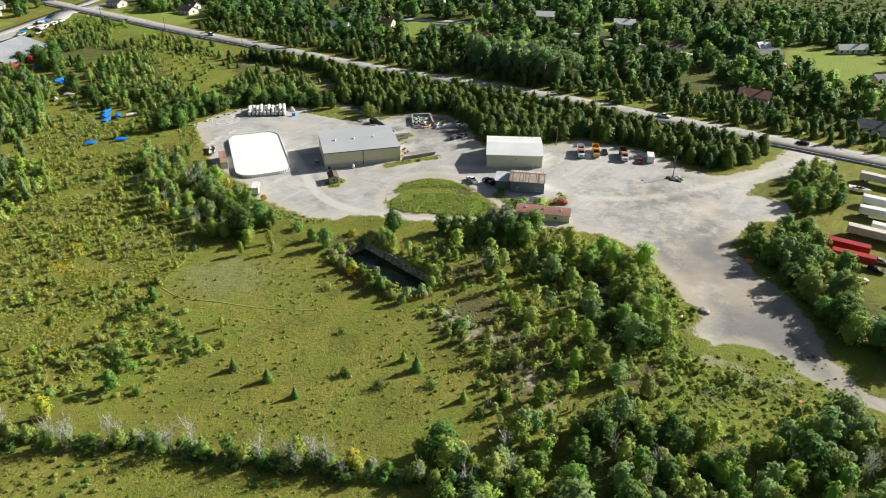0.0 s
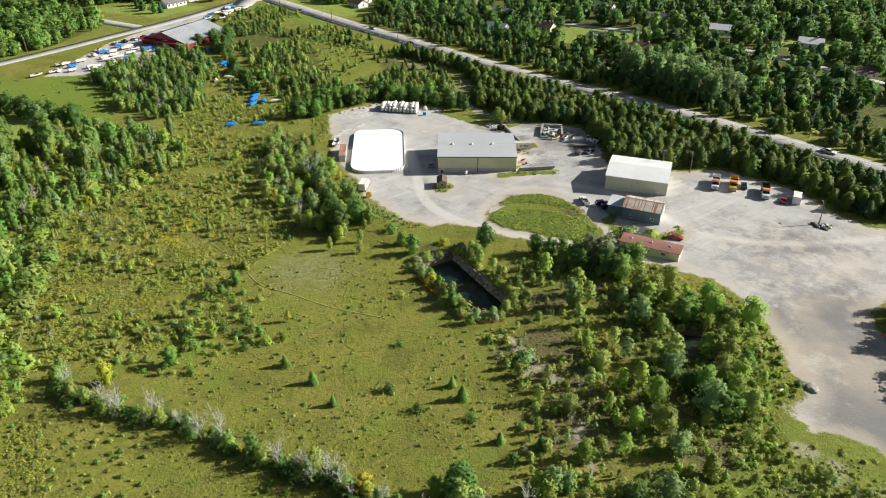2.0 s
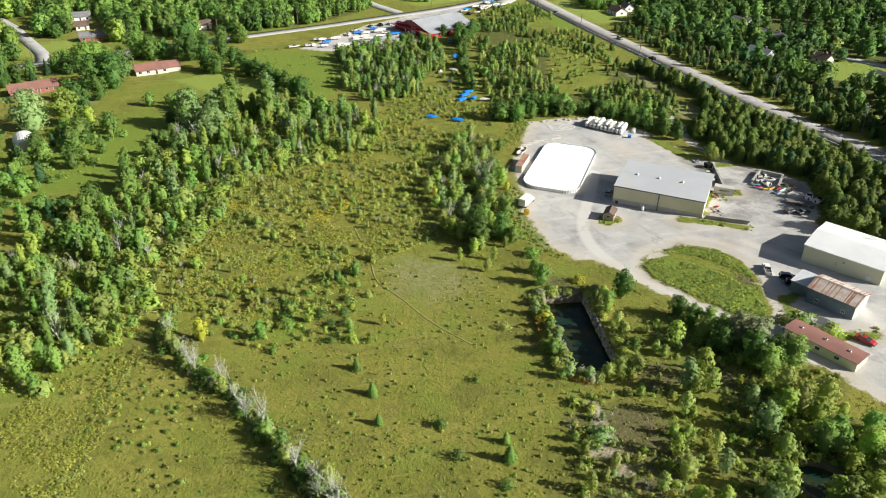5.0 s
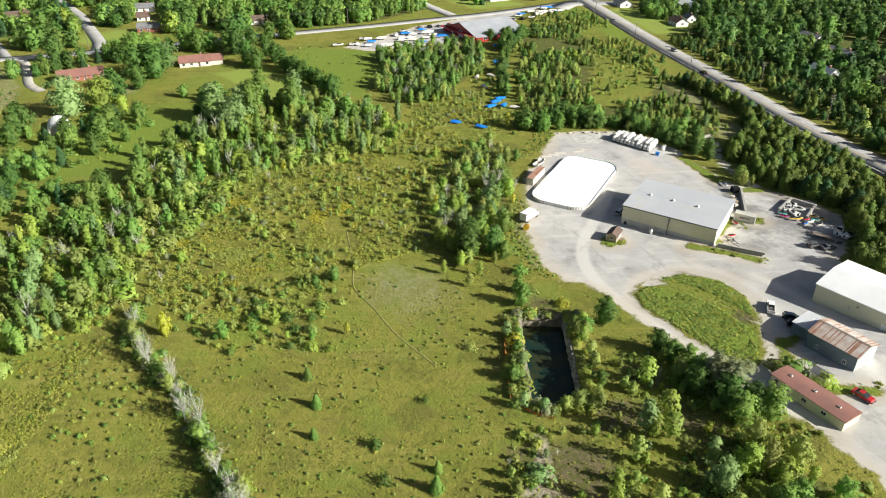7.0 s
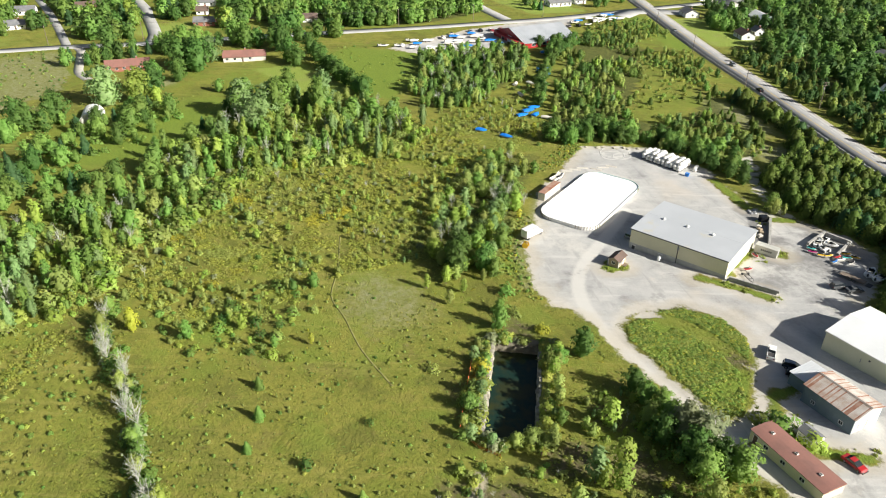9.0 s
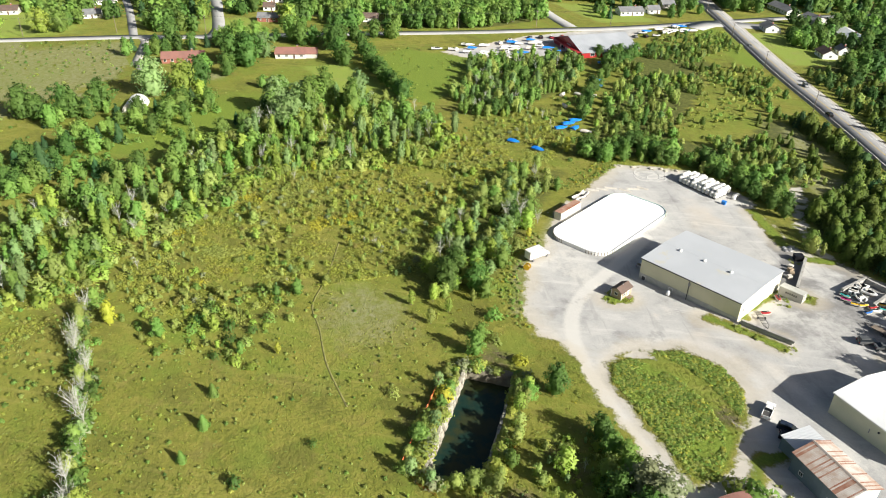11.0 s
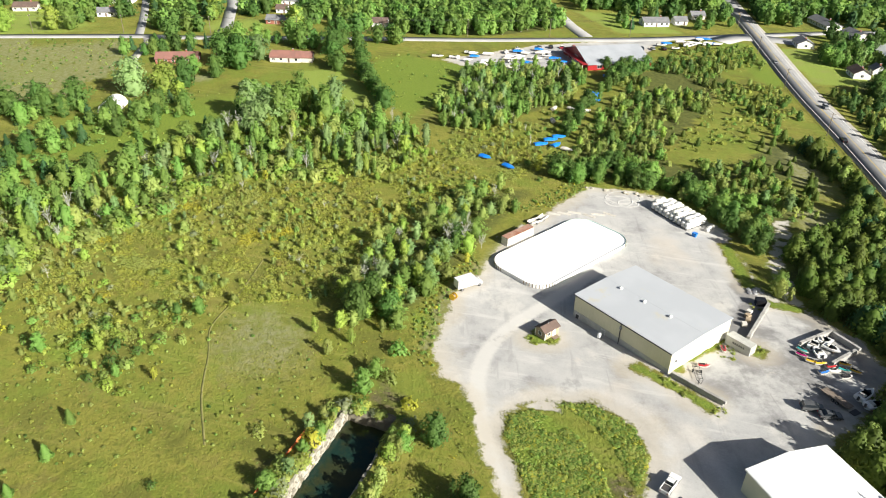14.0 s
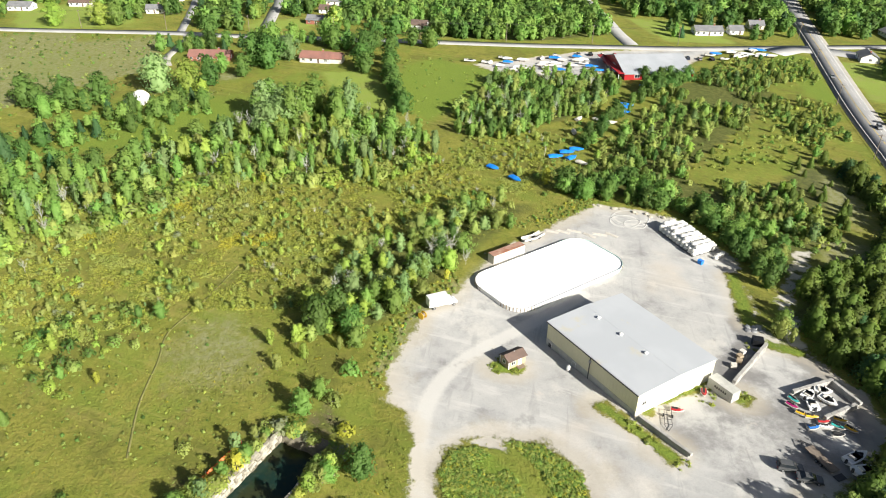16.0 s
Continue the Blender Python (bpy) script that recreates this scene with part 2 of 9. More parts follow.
STEEL_ROOF = surface("galvanised_roof", (0.56, 0.58, 0.60), (0.515, 0.535, 0.555), 0.07, 2, 0.42, grain=0.08, bump=0.05)


def stained_roof():
    m = bpy.data.materials.new("stained_pale_roof")
    col = blend(m, remap(m, noise_at(m, 0.07, 3), 0.4, 0.6), (0.455, 0.475, 0.5), (0.425, 0.445, 0.47))
    col = blend(m, remap(m, noise_at(m, 0.16, 5, 0.6), 0.58, 0.7, 0.0, 0.55), col, (0.5, 0.46, 0.33))
    return finish(m, col, 0.45, 0.0, noise_at(m, 2.0, 3), 0.05, 0.02, 0.4)


STAINED_ROOF = stained_roof()
WHITE_ROOF = surface("white_steel_roof", (0.77, 0.785, 0.79), (0.7, 0.715, 0.72), 0.12, 3, 0.45, grain=0.08, bump=0.05)
RUST = surface("rusted_roof_sheet", (0.3, 0.13, 0.08), (0.44, 0.3, 0.23), 0.5, 4, 0.75, grain=0.3)
OLD_STEEL = surface("worn_roof_sheet", (0.58, 0.54, 0.5), (0.42, 0.31, 0.24), 0.4, 4, 0.65, grain=0.25)
SLATE_BLUE = surface("slate_blue_siding", (0.135, 0.18, 0.215), (0.165, 0.215, 0.25), 0.3, 4, 0.6, grain=0.12)
RED_ROOF = surface("red_brown_roofing", (0.27, 0.13, 0.105), (0.215, 0.112, 0.092), 0.3, 4, 0.8, grain=0.2)
BROWN_ROOF = surface("brown_shingle", (0.12, 0.085, 0.07), (0.16, 0.11, 0.09), 0.4, 5, 0.85)
GREY_ROOF = surface("grey_shingle", (0.16, 0.165, 0.175), (0.22, 0.22, 0.225), 0.4, 5, 0.85)
TAN = surface("tan_board_siding", (0.42, 0.33, 0.23), (0.36, 0.28, 0.19), 0.5, 5, 0.8)
BRICK_RED = surface("red_brick_wall", (0.34, 0.13, 0.09), (0.28, 0.11, 0.08), 0.5, 6, 0.85)
WHITE = surface("white_paint", (0.78, 0.78, 0.76), (0.7, 0.7, 0.68), 0.3, 5, 0.45, grain=0.06, bump=0.05)
ICE = surface("white_rink_sheet", (0.86, 0.87, 0.87), (0.82, 0.83, 0.83), 0.08, 2, 0.5, grain=0.02, bump=0.03)
TEAL = surface("pale_teal_boards", (0.55, 0.72, 0.68), (0.6, 0.74, 0.7), 0.3, 5, 0.5, grain=0.05)
OFF_WHITE = surface("aged_white_panel", (0.66, 0.63, 0.57), (0.56, 0.52, 0.46), 0.5, 5, 0.6)
PLASTIC = surface("white_wrap", (0.80, 0.79, 0.75), (0.7, 0.68, 0.63), 0.9, 4, 0.4, grain=0.1, bump=0.4)
BLACK = surface("black_rubber", (0.022, 0.022, 0.023), (0.035, 0.034, 0.033), 1, 8, 0.85)
DARK = surface("dark_steel", (0.05, 0.05, 0.055), (0.075, 0.07, 0.065), 0.7, 6, 0.6)
GALV = surface("grey_steel", (0.33, 0.34, 0.35), (0.25, 0.25, 0.26), 0.7, 6, 0.5, 0.4)
WOOD = surface("weathered_wood", (0.24, 0.18, 0.12), (0.17, 0.13, 0.095), 0.8, 7, 0.85)
POLE_WOOD = surface("grey_pole_wood", (0.17, 0.135, 0.105), (0.22, 0.18, 0.145), 0.8, 7, 0.88)
ORANGE = surface("orange_mesh_fence", (0.75, 0.17, 0.04), (0.62, 0.2, 0.08), 0.8, 5, 0.7)
BLUE_TARP = surface("blue_tarpaulin", (0.01, 0.16, 0.62), (0.02, 0.24, 0.72), 0.7, 4, 0.4, bump=0.5, dist=0.05)
RED = surface("red_paint", (0.4, 0.022, 0.025), (0.32, 0.028, 0.03), 0.4, 5, 0.35, grain=0.1)
MAGENTA = surface("magenta_paint", (0.42, 0.02, 0.16), (0.34, 0.025, 0.13), 0.4, 5, 0.35, grain=0.1)
YELLOW = surface("yellow_paint", (0.72, 0.45, 0.03), (0.62, 0.38, 0.04), 0.4, 5, 0.4, grain=0.1)
BLUE = surface("blue_paint", (0.02, 0.12, 0.4), (0.03, 0.15, 0.45), 0.4, 5, 0.35, grain=0.1)
TEAL_PAINT = surface("teal_paint", (0.05, 0.42, 0.38), (0.08, 0.45, 0.42), 0.4, 5, 0.35, grain=0.1)
BLACK_PAINT = surface("black_car_paint", (0.012, 0.013, 0.015), (0.018, 0.018, 0.02), 0.4, 5, 0.2, grain=0.05, bump=0.02)
SILVER = surface("silver_car_paint", (0.42, 0.43, 0.44), (0.4, 0.41, 0.42), 0.4, 5, 0.28, 0.5, grain=0.05, bump=0.02)
CHARCOAL = surface("charcoal_car_paint", (0.11, 0.115, 0.12), (0.125, 0.13, 0.135), 0.4, 5, 0.25, 0.3, grain=0.05, bump=0.02)
NAVY = surface("dark_blue_car_paint", (0.02, 0.03, 0.05), (0.025, 0.035, 0.055), 0.4, 5, 0.22, grain=0.05, bump=0.02)
MEADOW = surface("rough_meadow_grass", (0.2, 0.21, 0.04), (0.15, 0.18, 0.03), 0.25, 2.0, 0.95, bump=0.6)
PALE_DUST = surface("pale_stone_dust", (0.56, 0.555, 0.54), (0.47, 0.465, 0.45), 0.6, 5, 0.95)
TRODDEN = surface("trodden_grass", (0.15, 0.155, 0.042), (0.26, 0.24, 0.085), 0.3, 4, 0.95)
SOIL = surface("dark_soil", (0.12, 0.095, 0.065), (0.17, 0.14, 0.1), 0.3, 4, 0.95, bump=0.6)
BARK = surface("grey_brown_bark", (0.13, 0.105, 0.085), (0.2, 0.175, 0.15), 1.5, 8, 0.9)
BIRCH = surface("pale_bark", (0.4, 0.385, 0.35), (0.3, 0.28, 0.25), 1.5, 8, 0.85)
TWIG = surface("bare_grey_twigs", (0.53, 0.53, 0.48), (0.42, 0.42, 0.37), 1.5, 8, 0.9)

GLASS = bpy.data.materials.new("dark_window_glass")
finish(GLASS, (0.02, 0.025, 0.03), 0.06, 0.0, None, spec=0.6)
WATER = bpy.data.materials.new("pond_water")
finish(WATER, blend(WATER, remap(WATER, noise_at(WATER, 0.2, 5), 0.4, 0.62), (0.01, 0.028, 0.022), (0.03, 0.036, 0.016)), 0.12, 0.0, noise_at(WATER, 1.2, 3), 0.06, 0.02, 0.22)

LEAF_GAIN = 1.08
LEAVES = {
    "cedar": leaf_material("cedar_foliage", (0.112, 0.172, 0.026), (0.178, 0.226, 0.033)),
    "spruce": leaf_material("spruce_needles", (0.057, 0.138, 0.046), (0.092, 0.178, 0.057)),
    "green": leaf_material("green_leaves", (0.175, 0.305, 0.052), (0.262, 0.376, 0.072)),
    "dark": leaf_material("dark_green_leaves", (0.092, 0.190, 0.036), (0.150, 0.245, 0.046)),
    "lime": leaf_material("light_green_leaves", (0.292, 0.412, 0.052), (0.372, 0.430, 0.072)),
    "poplar": leaf_material("silvery_poplar_leaves", (0.205, 0.318, 0.098), (0.290, 0.385, 0.142)),
    "grey": leaf_material("sparse_greyish_leaves", (0.304, 0.342, 0.164), (0.380, 0.395, 0.216)),
    "yellow": leaf_material("yellowing_leaves", (0.546, 0.473, 0.037), (0.441, 0.441, 0.047)),
    "rust": leaf_material("reddish_brown_scrub", (0.372, 0.332, 0.080), (0.325, 0.345, 0.072)),
    "olive": leaf_material("olive_scrub_leaves", (0.288, 0.352, 0.074), (0.382, 0.414, 0.104)),
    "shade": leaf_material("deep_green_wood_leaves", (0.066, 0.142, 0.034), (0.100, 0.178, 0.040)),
    "straw": leaf_material("dry_grass_blades", (0.356, 0.376, 0.066), (0.285, 0.330, 0.050)),
    "herb": leaf_material("meadow_herb_leaves", (0.318, 0.372, 0.052), (0.408, 0.410, 0.076)),
}

# ---- mesh helpers ----
def height(x, y):
    """The lie of the land: flat meadow that rises a little towards the east yard."""
    s = np.clip((np.asarray(x, float) + 60) / 120, 0, 1)
    return 3.3 * s * s * (3 - 2 * s)


def mesh_from(name, verts, faces, mats, index=None, smooth=False, normals=None):
    """A mesh from arrays; faces: one array (n, k), or a list of arrays with several k."""
    faces = faces if isinstance(faces, list) else [faces]
    faces = [np.asarray(f, np.int32) for f in faces if len(f)]
    me = bpy.data.meshes.new(name)
    verts = np.asarray(verts, np.float32)
    me.vertices.add(len(verts))
    me.vertices.foreach_set("co", verts.ravel())
    loops = np.concatenate([f.ravel() for f in faces])
    totals = np.concatenate([np.full(len(f), f.shape[1], np.int32) for f in faces])
    starts = np.concatenate(([0], np.cumsum(totals)[:-1])).astype(np.int32)
    me.loops.add(len(loops))
    me.loops.foreach_set("vertex_index", loops)
    me.polygons.add(len(totals))
    me.polygons.foreach_set("loop_start", starts)
    me.polygons.foreach_set("loop_total", totals)
    for m in mats:
        me.materials.append(m)
    if index is not None:
        me.polygons.foreach_set("material_index", np.asarray(index, np.int32))
    if smooth:
        me.polygons.foreach_set("use_smooth", np.ones(len(totals), bool))
    if normals is not None:
        me.attributes.new("custom_normal", "FLOAT_VECTOR", "POINT").data.foreach_set("vector", np.asarray(normals, np.float32).ravel())
    me.update(calc_edges=True)
    return me


def float_attribute(me, name, values):
    a = me.attributes.new(name, "FLOAT", "POINT")
    a.data.foreach_set("value", np.asarray(values, np.float32))


def segment_distance(x, y, line):
    d = np.full(np.shape(x), 1e9)
    for (ax, ay), (bx, by) in zip(line[:-1], line[1:]):
        vx, vy = bx - ax, by - ay
        k = np.clip(((x - ax) * vx + (y - ay) * vy) / (vx * vx + vy * vy), 0, 1)
        d = np.minimum(d, np.hypot(x - ax - k * vx, y - ay - k * vy))
    return d


def inside(x, y, poly):
    odd = np.zeros(np.shape(x), bool)
    for (ax, ay), (bx, by) in zip(poly, poly[1:] + poly[:1]):
        if ay != by:
            odd ^= ((ay > y) != (by > y)) & (x < (bx - ax) * (y - ay) / (by - ay) + ax)
    return odd


def signed(x, y, poly):
    """Distance to a polygon's outline, negative within."""
    return np.where(inside(x, y, poly), -1, 1) * segment_distance(x, y, poly + poly[:1])


def smooth_line(line, step=4.0):
    """A Catmull-Rom curve through the corners of a line."""
    pts = [np.array(p, float) for p in line]
    pts = [2 * pts[0] - pts[1]] + pts + [2 * pts[-1] - pts[-2]]
    out = []
    for a, b, c, d in zip(pts, pts[1:], pts[2:], pts[3:]):
        n = max(1, int(np.hypot(*(c - b)) / step))
        for i in range(n):
            t = i / n
            out.append(tuple(0.5 * (2 * b + (c - a) * t + (2 * a - 5 * b + 4 * c - d) * t * t + (3 * b - a - 3 * c + d) * t ** 3)))
    return out + [tuple(pts[-2])]


class Geo:
    """Collects boxes, tubes and prisms into one mesh."""

    def __init__(self):
        self.v, self.f = [], []

    def add(self, verts, faces):
        k = len(self.v)
        self.v += [tuple(p) for p in verts]
        self.f += [tuple(i + k for i in f) for f in faces]
        return self

    def box(self, x0, x1, y0, y1, z0, z1, taper=0.0):
        t = taper
        return self.add([(x0, y0, z0), (x1, y0, z0), (x1, y1, z0), (x0, y1, z0),
                         (x0 + t, y0 + t, z1), (x1 - t, y0 + t, z1), (x1 - t, y1 - t, z1), (x0 + t, y1 - t, z1)],
                        [(3, 2, 1, 0), (4, 5, 6, 7), (0, 1, 5, 4), (1, 2, 6, 5), (2, 3, 7, 6), (3, 0, 4, 7)])

    def prism(self, profile, y0, y1, inset=0.0):
        """A profile in x and z, pushed along y."""
        n = len(profile)
        cx, cz = sum(p[0] for p in profile) / n, sum(p[1] for p in profile) / n
        s = [(cx + (x - cx) * (1 - inset), cz + (z - cz) * (1 - inset)) for x, z in profile]
        return self.add([(x, y0, z) for x, z in s] + [(x, y1, z) for x, z in s],
                        [tuple(range(n)), tuple(range(2 * n - 1, n - 1, -1))] + [(i + n, (i + 1) % n + n, (i + 1) % n, i) for i in range(n)])

    def tube(self, a, b, r0, r1=None, n=8):
        r1 = r0 if r1 is None else r1
        a, b = Vector(a), Vector(b)
        q = (b - a).to_track_quat("Z", "Y")
        ring = [Vector((math.cos(i * math.tau / n), math.sin(i * math.tau / n), 0)) for i in range(n)]
        return self.add([a + q @ (p * r0) for p in ring] + [b + q @ (p * r1) for p in ring],
                        [(i, (i + 1) % n, (i + 1) % n + n, i + n) for i in range(n)] + [tuple(range(n - 1, -1, -1)), tuple(range(n, 2 * n))])

    def rings(self, loops, closed=True, caps=True):
        """Joins rings of equal length into a skin."""
        n, k = len(loops[0]), len(self.v)
        verts = [p for r in loops for p in r]
        faces = []
        for j in range(len(loops) - 1):
            for i in range(n if closed else n - 1):
                faces.append((j * n + i, j * n + (i + 1) % n, (j + 1) * n + (i + 1) % n, (j + 1) * n + i))
        if caps and closed:
            faces += [tuple(range(n - 1, -1, -1)), tuple(range((len(loops) - 1) * n, len(loops) * n))]
        return self.add(verts, faces)

    def mesh(self, name, mat, bevel=0.0, smooth=False):
        bm = bmesh.new()
        vs = [bm.verts.new(p) for p in self.v]
        for f in self.f:
            bm.faces.new([vs[i] for i in f])
        bmesh.ops.recalc_face_normals(bm, faces=bm.faces)
        if bevel:
            bmesh.ops.bevel(bm, geom=bm.edges[:], offset=bevel, segments=2, affect="EDGES", clamp_overlap=True)
        me = bpy.data.meshes.new(name)
        bm.to_mesh(me)
        bm.free()
        me.materials.append(mat)
        if smooth:
            me.polygons.foreach_set("use_smooth", np.ones(len(me.polygons), bool))
        return me


def part(name, geo, mat, parent, label="", bevel=0.0, at=None, smooth=False):
    """Links a Geo, or a mesh, as one object under a thing or a part."""
    ob = new(name, geo.mesh(name, mat, bevel, smooth) if isinstance(geo, Geo) else geo)
    ob.parent = parent
    if at is not None:
        ob.matrix_basis = at
    return tagged(ob, label)


def place(x, y, turn=0.0, lift=0.0, tilt=0.0):
    return pose(x, y, float(height(x, y)) + lift, 0, tilt, turn)


def thing(name, x, y, turn, label, category, group="", lift=0.0):
    ob = new(name)
    ob.empty_display_size = 0.5
    ob.matrix_basis = place(x, y, turn, lift)
    return tagged(ob, label, category, group)


# ---- the plan ----
YARD_WEST = [(-34.7, 200), (-45.6, 203.1), (-57, 211.5), (-63, 215), (-66, 223), (-74.5, 231), (-84, 240), (-90.5, 254), (-98, 269), (-104, 283), (-98, 294),
             (-90, 301), (-82, 303.5), (-64, 304.6), (-57, 300), (-50, 297), (-42, 294), (-36, 290), (-25.4, 291.4), (-18, 293.5), (-10, 295)]
YARD_EAST = [(2, 291), (10, 277), (13.5, 261), (17, 254.5), (25, 254), (43, 256), (54, 260), (66, 254), (79, 248), (83, 238), (95, 227.5), (111, 234), (126, 247), (133, 257),
             (148, 250), (143, 240), (134, 239), (124, 229.3), (108.5, 222.3), (101.5, 213.6), (112, 208), (110, 198), (96, 194), (84, 180), (86, 167), (91, 153), (91, 139), (90, 128)]
YARD_SOUTH = [(93, 117.5), (130, 88.5), (128, 85), (90, 112.5), (84, 119), (79, 125.5), (71, 130.5), (61, 129), (59, 138.4), (66, 147), (62, 154), (61, 165), (55, 178), (47, 186.7), (34, 191.5), (27.6, 190.2),
              (13.8, 193.6), (3.6, 195.7), (-9, 198.2), (-16, 199.8), (-24.8, 203)]
YARD = YARD_WEST + YARD_EAST + YARD_SOUTH
ISLAND = [(-14, 203.7), (-18.2, 207), (-18.4, 216), (-14.3, 225.6), (-5, 229.4), (3.2, 226.8), (9.6, 220), (14.2, 212), (17.4, 207), (19, 202), (17, 198.2), (14, 198.4), (5.1, 200.4), (-6.3, 202.4)]
HIGHWAY = smooth_line([(-620, 737), (-420, 607), (-330, 547), (-246, 493), (-160, 437), (-98, 400), (-25, 354.5), (50, 309), (143, 251), (210, 209), (330, 130), (520, 5)], 6)
SIDE = smooth_line([(-520, -300), (-432, -60), (-388, 60), (-373, 107), (-358, 154), (-344, 187), (-315, 270), (-292, 332), (-280, 370), (-265, 418), (-256, 462), (-250, 495), (-236, 560), (-200, 680)], 6)
BRANCH = smooth_line([(-560, 466), (-389, 423), (-338, 410), (-308, 401), (-278, 394)], 6)
NORTH_STREET = smooth_line([(-342, 194), (-358, 202), (-404, 212), (-440, 219), (-540, 228)], 6)
WEST_STREET = smooth_line([(-359, 156), (-406, 161), (-454, 165), (-520, 168)], 6)
HOUSE_DRIVE = smooth_line([(-356, 159), (-346, 160), (-326, 155), (-306, 150), (-292, 151)], 4)
LANE = smooth_line([(-17, 289), (-27, 293), (-36, 299), (-46, 306), (-53, 316), (-62, 325)], 3)
STREET_EAST = smooth_line([(-40, 470), (10, 452), (60, 430), (105, 400), (140, 372), (175, 362)], 5)
POND_A, POND_B, POND_HALF = np.array((-27.4, 182.2)), np.array((-5.4, 160.8)), 5.5
POND_DIR = (POND_B - POND_A) / np.hypot(*(POND_B - POND_A))
POND_SIDE = np.array((-POND_DIR[1], POND_DIR[0]))
POND_LENGTH = float(np.hypot(*(POND_B - POND_A)))
SMALL_POND = (42.5, 157.5, 5.5, 4.2)
LAWNS = [[(178, 363), (183, 390), (203, 393), (236, 376), (208, 330), (192, 334), (183, 347)],
         [(-395, 62), (-418, 62), (-388, 150), (-366, 150)], [(-228, 474), (-200, 468), (-163, 451), (-152, 474), (-187, 509), (-214, 500)], [(-350, 206), (-362, 208), (-384, 214), (-380, 196), (-356, 192)],
         [(-266, 222), (-262, 245), (-207, 244), (-206, 220)],
         [(-450, 60), (-412, 60), (-388, 110), (-432, 122)],
         [(-380, 206), (-356, 206), (-346, 226), (-384, 236)],
         [(-335, 425), (-280, 418), (-268, 455), (-325, 458)],
         [(-50, 430), (0, 415), (30, 440), (-20, 465)], [(95, 425), (130, 430), (120, 455), (95, 450)]]
MEADOW_NW = [(-377, 62), (-353, 150), (-303, 146), (-282, 138), (-268, 116), (-240, 85), (-300, 20)]
OPEN_LAND = [[(165, 470), (217, 457), (269, 444), (460, 440), (460, 720), (150, 720)], [(170, 350), (183, 392), (203, 395), (240, 376), (206, 312), (182, 322)],
             [(-276, 280), (-246, 305), (-206, 280), (-190, 252), (-217, 242), (-268, 262)], [(-250, 468), (-236, 452), (-200, 438), (-168, 424), (-166, 434), (-232, 474)],
             [(-118, 322), (-150, 372), (-181, 404), (-130, 393), (-112, 368), (-99, 340), (-104, 322)], [(-372, 112), (-350, 160), (-338, 192), (-322, 190), (-334, 156), (-352, 112)], [(-262, 120), (-310, 140), (-356, 150), (-384, 62), (-300, 40), (-262, 85)]]
MARINA = [(-266, 290), (-240, 300), (-225, 345), (-232, 362), (-218, 388), (-243, 420), (-262, 460), (-270, 420), (-276, 360)]


WOOD_FLOORS = [[(-40, 300), (-56, 330), (-44, 354), (-10, 336), (45, 304), (126, 254), (95, 232), (82, 246), (54, 263), (18, 258), (2, 294), (-22, 296)],
               [(-94, 80), (-110, 105), (-127, 140), (-146, 160), (-150, 176), (-139, 220), (-148, 246), (-206, 236), (-232, 226), (-208, 190), (-182, 171), (-164, 134), (-150, 92)],
               [(-198, 266), (-170, 258), (-172, 296), (-180, 320), (-208, 350), (-236, 334), (-236, 300)],
               [(-121, 280), (-150, 312), (-212, 380), (-205, 425), (-116, 381), (-70, 345), (-44, 310), (-93, 305)],
               [(-330, 262), (-296, 345), (-300, 396), (-430, 430), (-600, 340), (-560, 262)], [(-220, 508), (-90, 420), (50, 328), (150, 272), (240, 218), (500, 360), (330, 800), (-300, 800)],
               [(8, 104), (40, 104), (69, 101), (112, 110), (125, 84), (10, 60), (0, 86)], [(14, 177), (46, 180), (57, 168), (59, 140), (44, 128), (26, 150)],
               [(87, 178), (104, 184), (110, 172), (118, 122), (94, 133)], [(-72, 188), (-52, 197), (-80, 231), (-110, 268), (-114, 252), (-96, 208)]]


ISLAND_WORN = [(-19, 213), (-15, 217), (-8, 219.5), (2, 219), (9, 216.5)]
# grass that has come up on the gravel along walls and round the hut
YARD_GRASS = [([(-21, 240.6), (-14, 243.2), (-9, 244.8), (-4.5, 246.6)], 1.5), ([(-38.4, 225.4), (-37.0, 228.6)], 2.2), ([(-20.4, 263.6), (-19.4, 258), (-18, 252), (-16.2, 247.6)], 0.9), ([(-15.0, 270.6), (-13.8, 268.6)], 1.2),
              ([(19.4, 218), (18.4, 212), (22, 208)], 1.6), ([(24, 204.6), (33, 205.6), (39, 211)], 1.4), ([(-29, 287.4), (-24, 292)], 1.6), ([(-56, 298), (-46, 293), (-38, 289)], 2.0)]


def pond_frame(x, y):
    dx, dy = x - POND_A[0], y - POND_A[1]
    return dx * POND_DIR[0] + dy * POND_DIR[1], dx * POND_SIDE[0] + dy * POND_SIDE[1]


def pond_distance(x, y):
    u, v = pond_frame(np.asarray(x, float), np.asarray(y, float))
    du, dv = np.maximum(-u, u - POND_LENGTH), np.abs(v) - POND_HALF
    return np.where((du > 0) & (dv > 0), np.hypot(du, dv), np.maximum(du, dv))


